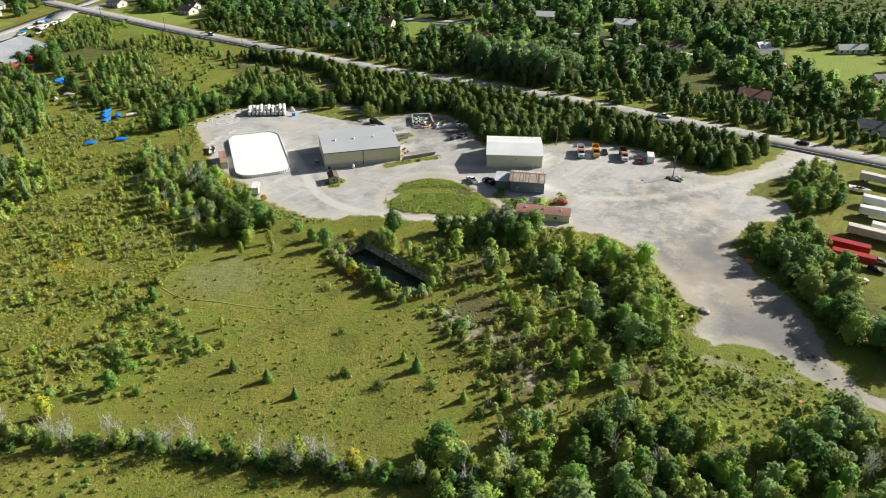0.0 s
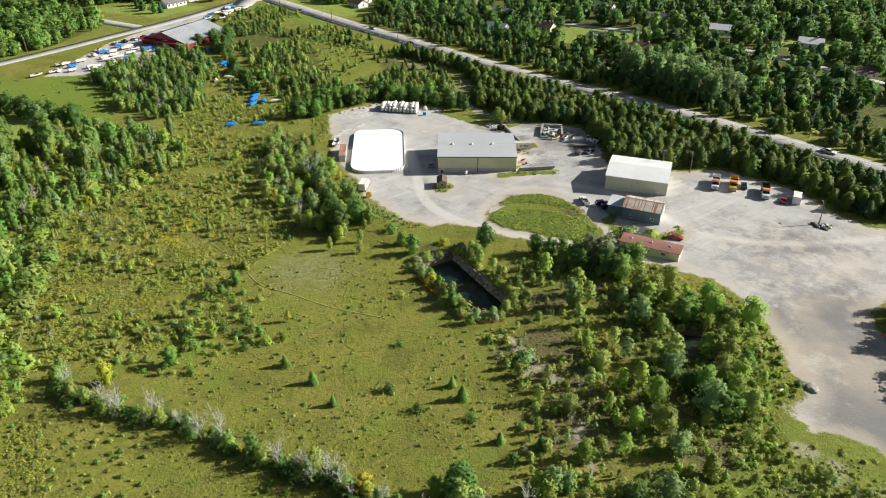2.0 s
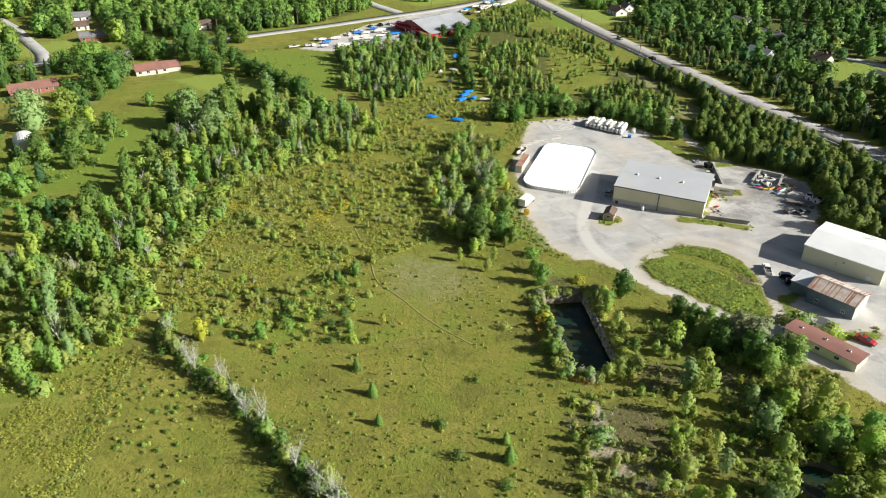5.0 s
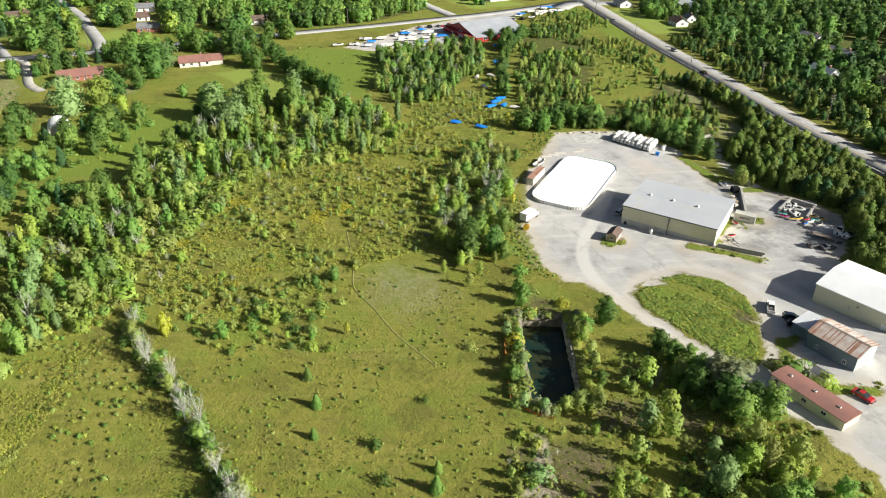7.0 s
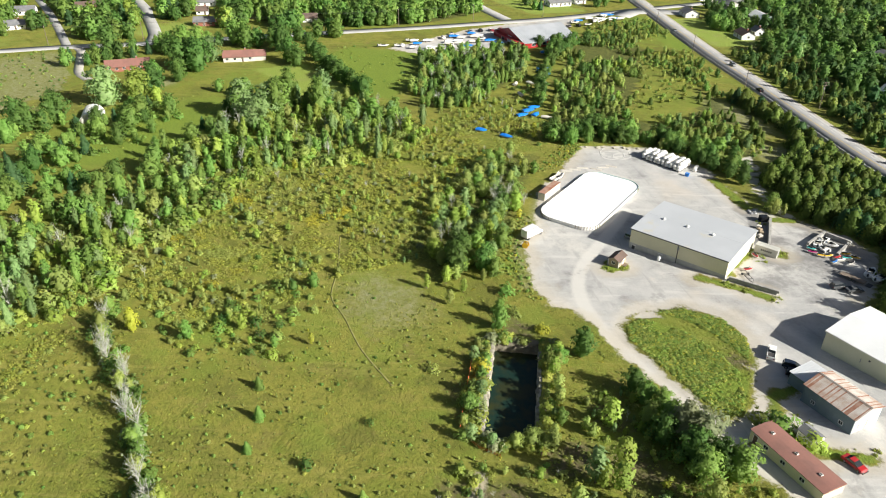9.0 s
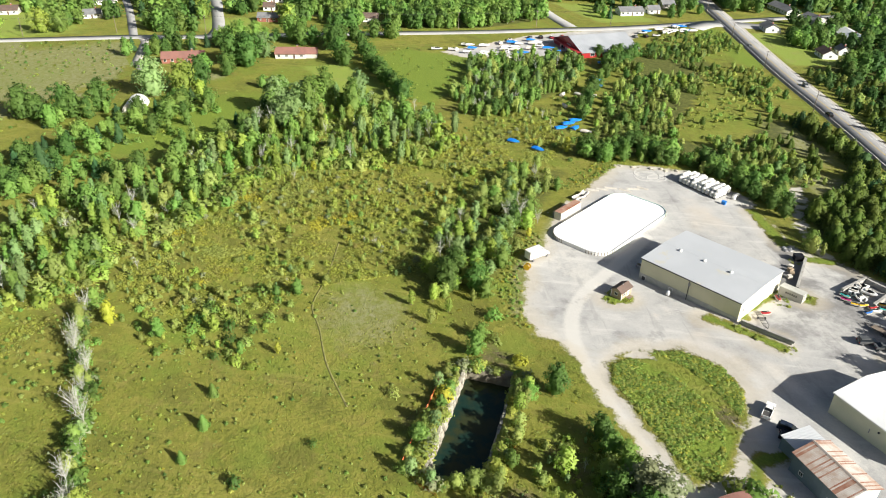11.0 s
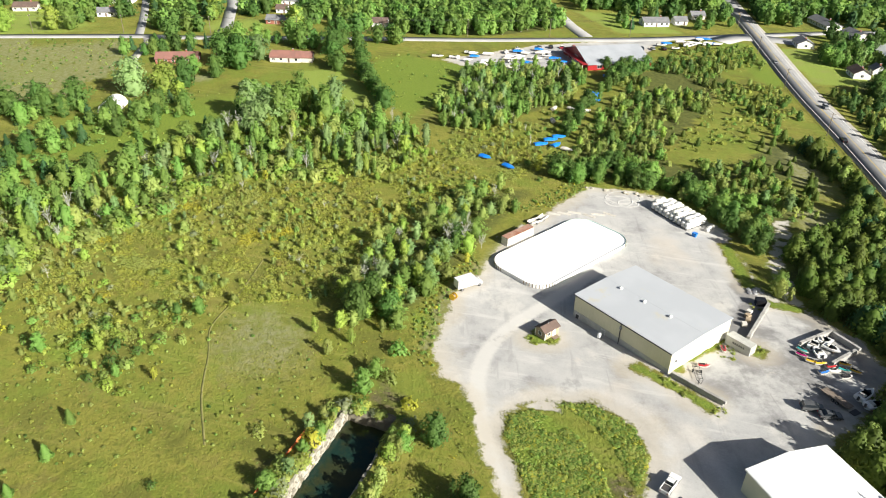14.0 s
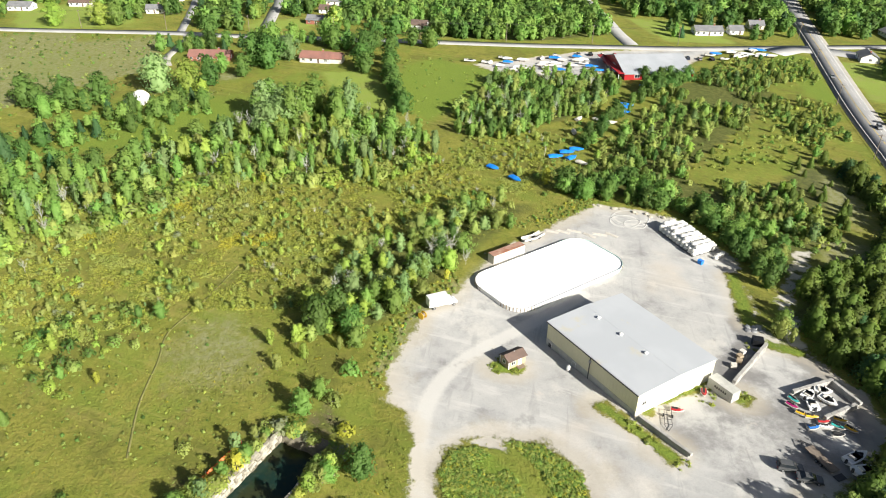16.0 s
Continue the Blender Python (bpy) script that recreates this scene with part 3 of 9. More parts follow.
def cover_fields(x, y):
    """Values of the ground cover at each place."""
    edge = signed(x, y, YARD)
    edge = np.maximum(edge, -signed(x, y, ISLAND))
    edge = np.minimum(edge, segment_distance(x, y, LANE) - 2.0)
    edge = np.minimum(edge, signed(x, y, MARINA) + 4.5)
    edge = edge + 4.5 * np.clip(1.3 - np.hypot((x - 67) / 13, (y - 131) / 8), 0, 1)
    edge = np.where(inside(x, y, ISLAND), edge - 2.6 * np.clip(1.2 - segment_distance(x, y, ISLAND_WORN) / 1.6, 0, 1), edge)
    for line, reach in YARD_GRASS:
        edge = np.maximum(edge, (reach - segment_distance(x, y, line)) * 1.3)
    lawn = np.zeros_like(x)
    for poly in LAWNS:
        lawn = np.maximum(lawn, np.clip(0.5 - signed(x, y, poly) / 8, 0, 1))
    dry = 0.62 * np.clip(1.25 - np.hypot((x + 60) / 25, (y - 167) / 19), 0, 1)
    dry = np.maximum(dry, 0.9 * np.clip(1.25 - np.hypot(((x + 92) * 0.94 + (y - 362) * -0.34) / 34, ((x + 92) * 0.34 + (y - 362) * 0.94) / 10), 0, 1))
    dry = np.maximum(dry, 0.8 * np.clip(1.2 - np.hypot((x - 14) / 12, (y - 140) / 7), 0, 1))
    dry = np.maximum(dry, 0.95 * np.clip(1.3 - np.hypot((x + 56) / 17, (y - 337) / 12), 0, 1))
    for cx, cy, a, b in ((-245, 166, 12, 9), (-268, 178, 10, 9), (-254, 148, 10, 6), (-262, 120, 9, 7)):
        dry = np.maximum(dry, 0.85 * np.clip(1.2 - np.hypot((x - cx) / a, (y - cy) / b), 0, 1))
    dry = np.maximum(dry, np.where(inside(x, y, MEADOW_NW), 0.66, 0.0))
    dry = np.maximum(dry, 0.6 * np.clip(1 - (segment_distance(x, y, [(-95, 282), (-84, 243), (-72, 228), (-62, 213), (-45, 201)]) - 1) / 4, 0, 1))
    worn = np.clip(1.4 - segment_distance(x, y, ISLAND_WORN) / 2.2, 0, 1)
    lush = np.where(inside(x, y, ISLAND), np.clip(0.25 - signed(x, y, ISLAND) * 0.3, 0, 0.85) - 0.7 * worn, 0.0)
    for line, reach in YARD_GRASS:
        lush = np.maximum(lush, 0.75 * np.clip(1.5 - segment_distance(x, y, line) / reach, 0, 1))
    for poly, much in ((OPEN_LAND[2], 0.85), (OPEN_LAND[3], 0.85), (OPEN_LAND[4], 0.55)):
        lush = np.maximum(lush, much * np.clip(0.7 - signed(x, y, poly) / 10, 0, 1))
    lush = np.maximum(lush, 0.8 * np.clip(1.3 - np.hypot((x + 208) / 60, (y - 165) / 85), 0, 1))
    lush = np.maximum(lush, 0.5 * np.clip(1 - segment_distance(x, y, [(-112, 128), (-100, 157), (-97, 192), (-122, 243), (-150, 280), (-190, 330)]) / 9, 0, 1))
    lush = np.maximum(lush, 0.42 * np.clip(1 - (signed(x, y, [(-110, 60), (-100, 100), (-40, 96), (10, 88), (10, 40), (-110, 40)])) / 4, 0, 1))
    lush = np.maximum(lush, 0.6 * np.clip(1 - (signed(x, y, [(58, 136), (72, 138), (92, 110), (60, 100), (45, 112)])) / 5, 0, 1))
    for cx, cy, a, b in ((34, 172, 12, 10), (42, 158, 12, 16), (56, 146, 9, 16), (46, 134, 9, 9)):
        lush = np.maximum(lush, 0.62 * np.clip(1.3 - np.hypot((x - cx) / a, (y - cy) / b), 0, 1))
    lush = np.maximum(lush, 0.55 * np.clip(1 - np.hypot((x + 55) / 12, (y - 204) / 7), 0, 1) * 1.6)
    lush = np.maximum(lush, 0.62 * np.clip(1.3 - np.hypot((x + 76) / 20, (y - 128) / 18), 0, 1))
    for cx, cy, a, b, k in ((-310, 100, 60, 60, 0.5), (-200, 285, 38, 34, 0.55), (-250, 215, 45, 40, 0.6), (-205, 430, 60, 40, 0.5)):
        lush = np.maximum(lush, k * np.clip(1.3 - np.hypot((x - cx) / a, (y - cy) / b), 0, 1))
    wet_and_shade = np.clip(1.2 - np.hypot((x - 75) / 22, (y - 170) / 26), 0, 1) * 0.9
    wet_and_shade = np.maximum(wet_and_shade, np.clip(1.3 - np.hypot((x - 72) / 16, (y - 214) / 9), 0, 1) * 0.7)
    wet_and_shade = np.maximum(wet_and_shade, 1.1 * np.clip(1.1 - segment_distance(x, y, [(-38, 286), (-32, 285), (-27, 279), (-22, 272.5)]) / 3.6, 0, 1))
    wet_and_shade = np.maximum(wet_and_shade, 1.3 * np.clip(1.2 - np.hypot((x - 3) / 8, (y - 286) / 6), 0, 1))
    # East end darkened for debris, with shade painted in as well.
    wet_and_shade = np.maximum(wet_and_shade, 1.2 * np.clip(1.25 - np.hypot((x - 10) / 8, (y - 279) / 10), 0, 1))
    wet_and_shade = np.maximum(wet_and_shade, 0.45 * np.clip(1.6 - np.hypot((x - 70) / 20, (y - 150) / 22), 0, 1))
    # Shade strip along the hedge, painted into the gravel as a dark band.
    wet_and_shade = np.maximum(wet_and_shade, 1.4 * np.clip(1.25 - np.hypot(((x - 96) * 0.75 + (y - 124) * 0.66) / 5.5, ((x - 96) * -0.66 + (y - 124) * 0.75) / 18), 0, 1))
    wet_and_shade = np.maximum(wet_and_shade, 0.42 * np.clip(1.6 - np.hypot((x + 8) / 17, (y - 272) / 17), 0, 1))
    # Damp south arm; its hedge side also carries painted shade.
    wet_and_shade = np.maximum(wet_and_shade, np.clip(1.4 - np.hypot((x - 84) / 17, (y - 138) / 36), 0, 1))
    # Darker gravel by the north trees, their partial shade painted in.
    wet_and_shade = np.maximum(wet_and_shade, 0.9 * np.clip(1.3 - segment_distance(x, y, [(-22, 291), (-10, 293), (0, 288)]) / 4, 0, 1))
    # Woods get a dark floor; round the pool it also paints in tree shade.
    litter_and_shade = np.zeros_like(x)
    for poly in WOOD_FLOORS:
        litter_and_shade = np.maximum(litter_and_shade, (0.45 if poly is WOOD_FLOORS[1] else 1.0) * np.clip(0.25 - signed(x, y, poly) / 6, 0, 0.8))
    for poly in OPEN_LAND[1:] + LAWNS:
        litter_and_shade = np.where(inside(x, y, poly), 0.0, litter_and_shade)
    track = 1.15 * np.clip(1.2 - segment_distance(x, y, TRACK) / 2.6, 0, 1)
    track = np.maximum(track, 0.6 * np.clip(1.2 - segment_distance(x, y, TRACK_LOOP) / 3.0, 0, 1))
    for cx, cy, r in ((-92, 286, 4.2), (-89.5, 288, 3.2), (-94, 289, 5.4)):
        track = np.maximum(track, 0.9 * np.clip(1.2 - np.abs(np.hypot((x - cx) * 1.2, y - cy) - r) / 0.8, 0, 1))
    scar = np.clip(1.5 - np.hypot((x - 74) / 30, (y - 205) / 26), 0, 1)
    track = np.maximum(track, 0.8 * np.clip(1 - segment_distance(x, y, DRIVE_LINE) / 5.0, 0, 1))
    soil_and_shade = 0.8 * np.clip(1.25 - np.hypot((x - 10) / 13, (y - 146) / 12), 0, 1)
    # The ellipses at (3, 181) and (17, 175) paint shaded ground darker.
    for cx, cy, a, b, k in ((20, 128, 13, 17, 0.75), (-31, 187, 7, 5, 0.55), (3, 181, 10, 6, 0.55), (17, 175, 12, 7, 0.6), (60, 117, 7, 4, 0.8), (74, 118, 9, 4, 0.8), (46, 122, 8, 7, 0.7), (36, 136, 7, 9, 0.7), (6, 166, 6, 9, 0.7), (-22, 160, 5, 5, 0.3)):
        soil_and_shade = np.maximum(soil_and_shade, k * np.clip(1.25 - np.hypot((x - cx) / a, (y - cy) / b), 0, 1))
    soil_and_shade = np.maximum(soil_and_shade, np.where(inside(x, y, ISLAND), 0.05, 0.0) + 0.7 * np.clip(1.2 - np.hypot((x - 7) / 4, (y - 217) / 3), 0, 1))
    rubble = 0.8 * np.clip(1 - segment_distance(x, y, [(-1, 150), (8, 141), (13, 138), (17, 131), (20, 121), (23, 112)]) / 3.2, 0, 1)
    for cx, cy, a, b in ((67, 124, 4, 5), (76, 122, 4, 3), (62, 128, 4, 3)):
        rubble = np.maximum(rubble, 0.9 * np.clip(1.25 - np.hypot((x - cx) / a, (y - cy) / b), 0, 1))
    rubble = np.maximum(rubble, 0.7 * np.clip(1.2 - np.hypot((x - 6) / 4, (y - 138) / 3), 0, 1))
    return {"edge": edge, "lawn": lawn, "dry": dry, "lush": lush, "wet_and_shade": wet_and_shade, "track": track, "litter_and_shade": litter_and_shade, "scar": scar, "soil_and_shade": soil_and_shade, "rubble": rubble}


TRACK = smooth_line([(34, 192.6), (26, 193.6), (11, 195.2), (-4, 198), (-18, 201.8), (-30, 206.8), (-39, 214), (-45, 223.5), (-49, 233), (-54, 245), (-59, 256)], 3)
TRACK_LOOP = smooth_line([(-16, 203), (-21, 210), (-21, 219), (-16, 229), (-7, 233.5), (4, 231), (12, 224)], 3)
DRIVE_LINE = smooth_line([(140, 248), (120, 235), (100, 224), (70, 212), (45, 212), (20, 233), (0, 238)], 4)

# ---- ground ----
def spread(lo, hi, step, far, fine=()):
    inner = [v for v in np.arange(lo, hi, step)]
    for a, b, s in fine:
        inner = [v for v in inner if v < a or v > b] + list(np.arange(a, b + s / 2, s))
    inner.sort()
    out, gap = [], step
    v = inner[-1]
    while v < far:
        gap *= 1.35
        v += gap
        out.append(v)
    back, gap, v = [], step, inner[0]
    while v > -far:
        gap *= 1.35
        v -= gap
        back.append(v)
    return np.array(back[::-1] + inner + out)


def sheet(name, xs, ys, keep, lift):
    gx, gy = np.meshgrid(xs, ys)
    z = height(gx, gy) + lift
    verts = np.stack([gx, gy, z], -1).reshape(-1, 3)
    ny, nx = gx.shape
    i = np.arange(ny * nx).reshape(ny, nx)
    quads = np.stack([i[:-1, :-1], i[:-1, 1:], i[1:, 1:], i[1:, :-1]], -1).reshape(-1, 4)
    mid = verts[quads].mean(1)
    quads = quads[keep(mid[:, 0], mid[:, 1])]
    used = np.unique(quads)
    back = np.full(len(verts), -1)
    back[used] = np.arange(len(used))
    verts = verts[used]
    me = mesh_from(name, verts, back[quads], [COVER], smooth=True)
    for key, val in cover_fields(verts[:, 0].astype(float), verts[:, 1].astype(float)).items():
        float_attribute(me, key, val)
    return me


def small_pond(x, y):
    return np.hypot((x - SMALL_POND[0]) / SMALL_POND[2], (y - SMALL_POND[1]) / SMALL_POND[3]) - 1


xs = spread(-300, 172, 3.4, 4500, ((-36, 2, 1.0), (30, 50, 1.0)))
ys = spread(60, 480, 3.4, 4500, ((144, 192, 1.0),))
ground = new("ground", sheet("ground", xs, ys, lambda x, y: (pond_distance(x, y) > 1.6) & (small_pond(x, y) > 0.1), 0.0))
tagged(ground, "olive late-summer meadow with worn earth patches, painted tree shade and mown lawns", "ground", kind="structure")
yard = new("gravel_yard", sheet("gravel_yard", np.arange(-108, 152, 1.0), np.arange(86, 308, 1.0),
                                lambda x, y: np.maximum(signed(x, y, YARD), -signed(x, y, ISLAND) - 2) < 3.0, 0.04))
tagged(yard, "pale grey crushed limestone yard with tyre tracks, dark damp patches and painted tree shade", "yard", kind="structure")


def ribbon(name, line, half, lift, mat, label, category="road", offset=0.0):
    p = np.array(line)
    d = np.gradient(p, axis=0)
    d /= np.hypot(d[:, 0], d[:, 1])[:, None]
    side = np.stack([-d[:, 1], d[:, 0]], 1)
    a, b = p + side * (offset - half), p + side * (offset + half)
    v = np.concatenate([np.column_stack([q, height(q[:, 0], q[:, 1]) + lift]) for q in (a, b)])
    n = len(p)
    skirt = v.copy()
    skirt[:, 2] -= 0.25
    v = np.concatenate([v, skirt])
    i = np.arange(n - 1)
    f = np.concatenate([np.stack([i, i + 1, n + i + 1, n + i], 1), np.stack([2 * n + i, 2 * n + i + 1, i + 1, i], 1), np.stack([n + i, n + i + 1, 3 * n + i + 1, 3 * n + i], 1)])
    ob = new(name, mesh_from(name, v, f, [mat]))
    return tagged(ob, label, category, kind="structure")


def dashes(name, line, offset, half, lift, mat, on, off, parent):
    p = np.array(smooth_line(line, 2.0))
    s = np.concatenate(([0], np.cumsum(np.hypot(*np.diff(p, axis=0).T))))
    g = Geo()
    pos = 0.0
    while pos + on < s[-1]:
        k = [np.array([np.interp(q, s, p[:, j]) for j in (0, 1)]) for q in (pos, pos + on)]
        d = (k[1] - k[0]) / np.hypot(*(k[1] - k[0]))
        n = np.array((-d[1], d[0]))
        if -320 < k[0][0] < 230:
            c = [k[0] + n * (offset - half), k[1] + n * (offset - half), k[1] + n * (offset + half), k[0] + n * (offset + half)]
            g.add([(q[0], q[1], float(height(q[0], q[1])) + lift) for q in c], [(0, 1, 2, 3)])
        pos += on + off
    return part(name, g, mat, parent)


shoulder = ribbon("highway_shoulder", HIGHWAY, 6.5, 0.10, SHOULDER, "grey gravel shoulders along the highway", "shoulder")
highway = ribbon("highway", HIGHWAY, 5.1, 0.16, ROAD, "sun-bleached grey asphalt highway with painted lane lines", "road")
dashes("centre_line", HIGHWAY, 0.15, 0.12, 0.175, YELLOW_LINE, 8, 0.02, highway)
dashes("edge_line", HIGHWAY, 4.3, 0.12, 0.175, LINE, 8, 0.02, highway)
dashes("edge_line", HIGHWAY, -4.3, 0.12, 0.175, LINE, 8, 0.02, highway)
dashes("lane_line", HIGHWAY, 2.5, 0.1, 0.175, LINE, 3, 6, highway)
ribbon("side_road", SIDE, 4.2, 0.12, SIDE_ROAD, "narrow pale grey asphalt side road", "road")
ribbon("branch_road", BRANCH, 4.2, 0.11, SIDE_ROAD, "pale grey asphalt road that branches off", "road")
ribbon("north_street", NORTH_STREET, 3.6, 0.11, SIDE_ROAD, "pale grey residential street", "road")
ribbon("west_street", WEST_STREET, 2.3, 0.11, SIDE_ROAD, "pale grey residential street", "road")
ribbon("junction_apron", [(-246, 462), (-250, 480), (-240, 496), (-228, 506)], 7.5, 0.13, SIDE_ROAD, "wide paved apron at the road junction", "road")
ribbon("house_drive", HOUSE_DRIVE, 2.2, 0.08, GRAVEL, "pale gravel drive to the brick bungalow", "drive")
ribbon("east_street", STREET_EAST, 3.2, 0.11, SIDE_ROAD, "shaded grey residential street among trees", "road")


for cx, cy, r in ((-92, 286, 4.6), (-89.5, 288, 3.4), (-93.4, 288.6, 5.8)):
    ribbon("tyre_mark", [(cx + r * 0.84 * math.cos(k * math.tau / 40), cy + r * math.sin(k * math.tau / 40)) for k in range(38)], 0.2, 0.05, PALE_DUST, "pale curved tyre mark on the gravel", "tyre mark")
FOOTPATH = smooth_line([(-96, 174), (-86, 168), (-79, 163.5), (-70, 157), (-60, 155.2), (-47, 152.2), (-32, 151)], 1.5)
ribbon("footpath", FOOTPATH, 0.24, 0.015, TRODDEN, "narrow trodden path across the meadow", "path")


def pond():
    """A cut rectangular quarry pond with rock sides."""
    water_z = float(height(-16, 171)) - 2.6
    rng = np.random.RandomState(5)
    outline = []
    for side, n in ((0, 26), (1, 10), (2, 26), (3, 10)):
        for k in range(n):
            t = k / n
            outline.append([(t * POND_LENGTH, -POND_HALF), (POND_LENGTH, -POND_HALF + 2 * POND_HALF * t),
                            (POND_LENGTH * (1 - t), POND_HALF), (0, POND_HALF - 2 * POND_HALF * t)][side])
    outline = np.array(outline)
    centre = np.array((POND_LENGTH / 2, 0))

    def ring(grow, z, rough):
        out = []
        for i, p in enumerate(outline):
            q = p + np.sign(p - centre) * np.where(np.abs(p - centre) > np.array((POND_LENGTH / 2, POND_HALF)) - 0.01, grow, 0)
            w = POND_A + POND_DIR * q[0] + POND_SIDE * q[1]
            e = rng.uniform(-rough, rough, 3)
            out.append((w[0] + e[0], w[1] + e[1], (float(height(*w)) if z > -1.5 else float(height(-16, 171))) + z + 0.5 * e[2]))
        return out
    g = Geo().rings([ring(2.9, -0.1, 0.0), ring(1.6, 0.1, 0.12), ring(0.5, 0.02, 0.2), ring(0.15, -0.5, 0.3), ring(0.35, -0.7, 0.25), ring(-0.15, -1.4, 0.3),
                     ring(-0.1, -2.0, 0.25), ring(-0.5, -2.7, 0.2), ring(-1.5, -4.0, 0.2)], caps=False)
    bank = new("pond_bank", g.mesh("pond_bank", DARK_BANK))
    tagged(bank, "steep cut limestone bank round the pond", "bank", kind="structure")
    bank.data.materials.append(MEADOW)
    for i, p in enumerate(bank.data.polygons):
        p.material_index = 1 if p.center.z > float(height(-16, 171)) - 0.12 else 0
    # limestone ledge blocks on the long sides
    blocks = [Geo().box(-0.5, 0.5, -0.35, 0.35, -0.28, 0.28, 0.07).mesh("ledge_block", STONE, 0.05) for _ in range(1)]
    for v in (-1, 1):
        for row in range(4):
            u = rng.uniform(0, 1)
            while u < POND_LENGTH:
                s = rng.uniform(0.8, 1.9)
                w = POND_A + POND_DIR * u + POND_SIDE * (v * (POND_HALF + 0.1 - 0.1 * row + rng.uniform(-0.12, 0.12)))
                ob = part("ledge_block", blocks[0], STONE, bank)
                ob.matrix_basis = pose(w[0], w[1], float(height(-16, 171)) - 0.35 - 0.6 * row, rng.uniform(-5, 5), rng.uniform(-5, 5),
                                       math.degrees(math.atan2(POND_DIR[1], POND_DIR[0])) + rng.uniform(-8, 8)) @ Matrix.Diagonal((s, rng.uniform(0.8, 1.3), rng.uniform(0.8, 1.1), 1))
                u += s * rng.uniform(0.95, 1.5)
    c = [POND_A + POND_DIR * u + POND_SIDE * v for u, v in ((-1, -POND_HALF), (POND_LENGTH + 1, -POND_HALF), (POND_LENGTH + 1, POND_HALF), (-1, POND_HALF))]
    w = new("pond_water", Geo().add([(p[0], p[1], water_z) for p in c], [(0, 1, 2, 3)]).mesh("pond_water", WATER))
    tagged(w, "still dark green water in the cut pond", "water", kind="structure")
    x, y, a, b = SMALL_POND
    g = Geo().rings([[(x + a * k * math.cos(i * math.tau / 28), y + b * k * math.sin(i * math.tau / 28), float(height(x, y)) + z) for i in range(28)]
                     for k, z in ((1.3, -0.05), (1.1, 0.05), (1.0, -0.5), (0.9, -1.6))], caps=False)
    tagged(new("small_pond_bank", g.mesh("small_pond_bank", SOIL)), "dark earth bank of a shaded pool", "bank", kind="structure")
    ring2 = [(x + a * math.cos(i * math.tau / 28), y + b * math.sin(i * math.tau / 28), float(height(x, y)) - 0.9) for i in range(28)]
    tagged(new("small_pond_water", Geo().add(ring2, [tuple(range(28))]).mesh("small_pond_water", WATER)), "black still water of a shaded pool", "water", kind="structure")


pond()

# ---- buildings ----
def ribs(x0, x1, y0, y1, za, zb, step, thick=0.05, width=0.09):
    """Raised seams that run up a roof slope from y0 to y1."""
    g = Geo()
    n = int(round((x1 - x0) / step))
    for i in range(n + 1):
        x = x0 + (x1 - x0) * i / n
        a = width / 2
        g.add([(x - a, y0, za), (x + a, y0, za), (x + a, y1, zb), (x - a, y1, zb), (x - a, y0, za + thick), (x + a, y0, za + thick), (x + a, y1, zb + thick), (x - a, y1, zb + thick)],
              [(4, 5, 6, 7), (0, 1, 5, 4), (1, 2, 6, 5), (2, 3, 7, 6), (3, 0, 4, 7)])
    return g


def gable_walls(w, d, h, rise, sink=1.2, t=0.2):
    """Front, back and two gable walls as slabs; origin at the front left corner."""
    front = Geo().box(0, w, 0, t, -sink, h)
    back = Geo().box(0, w, d - t, d, -sink, h)
    ends = []
    for x in (0, w - t):
        prof = [(t, -sink), (d - t, -sink), (d - t, h), (d / 2, h + rise), (t, h)]
        n = len(prof)
        ends.append(Geo().add([(x, y, z) for y, z in prof] + [(x + t, y, z) for y, z in prof],
                              [tuple(range(n)), tuple(range(2 * n - 1, n - 1, -1))] + [(i, (i + 1) % n, (i + 1) % n + n, i + n) for i in range(n)]))
    return front, back, ends


def roof_slopes(w, d, h, rise, over, thick=0.14):
    out = []
    for y0, y1 in ((-over, d / 2), (d + over, d / 2)):
        za, zb = h - over * rise / (d / 2) + 0.02, h + rise + 0.02
        out.append(Geo().add([(-over, y0, za), (w + over, y0, za), (w + over, y1, zb), (-over, y1, zb),
                              (-over, y0, za + thick), (w + over, y0, za + thick), (w + over, y1, zb + thick), (-over, y1, zb + thick)],
                             [(3, 2, 1, 0), (4, 5, 6, 7), (0, 1, 5, 4), (1, 2, 6, 5), (2, 3, 7, 6), (3, 0, 4, 7)]))
    return out


def door(parent, x0, x1, z0, z1, y, mat, face=-1, name="door", handle=True, axis="x"):
    """A door leaf with a frame, proud of a wall at y (axis x) or at x (axis y)."""
    e, f = face * 0.05, face * 0.08

    def slab(a0, a1, b0, b1, dep):
        lo, hi = sorted((y, y + dep))
        return Geo().box(a0, a1, lo, hi, b0, b1) if axis == "x" else Geo().box(lo, hi, a0, a1, b0, b1)
    leaf = part(name, slab(x0, x1, z0, z1, e), mat, parent)
    g = Geo()
    for a0, a1, b0, b1 in ((x0 - 0.1, x0, z0, z1 + 0.1), (x1, x1 + 0.1, z0, z1 + 0.1), (x0, x1, z1, z1 + 0.1)):
        s = slab(a0, a1, b0, b1, f)
        g.add(s.v, s.f)
    part("frame", g, WHITE, leaf)
    if handle:
        hx = x1 - 0.15
        part("handle", slab(hx, hx + 0.06, z0 + 0.95, z0 + 1.12, face * 0.12), GALV, leaf)
    return leaf


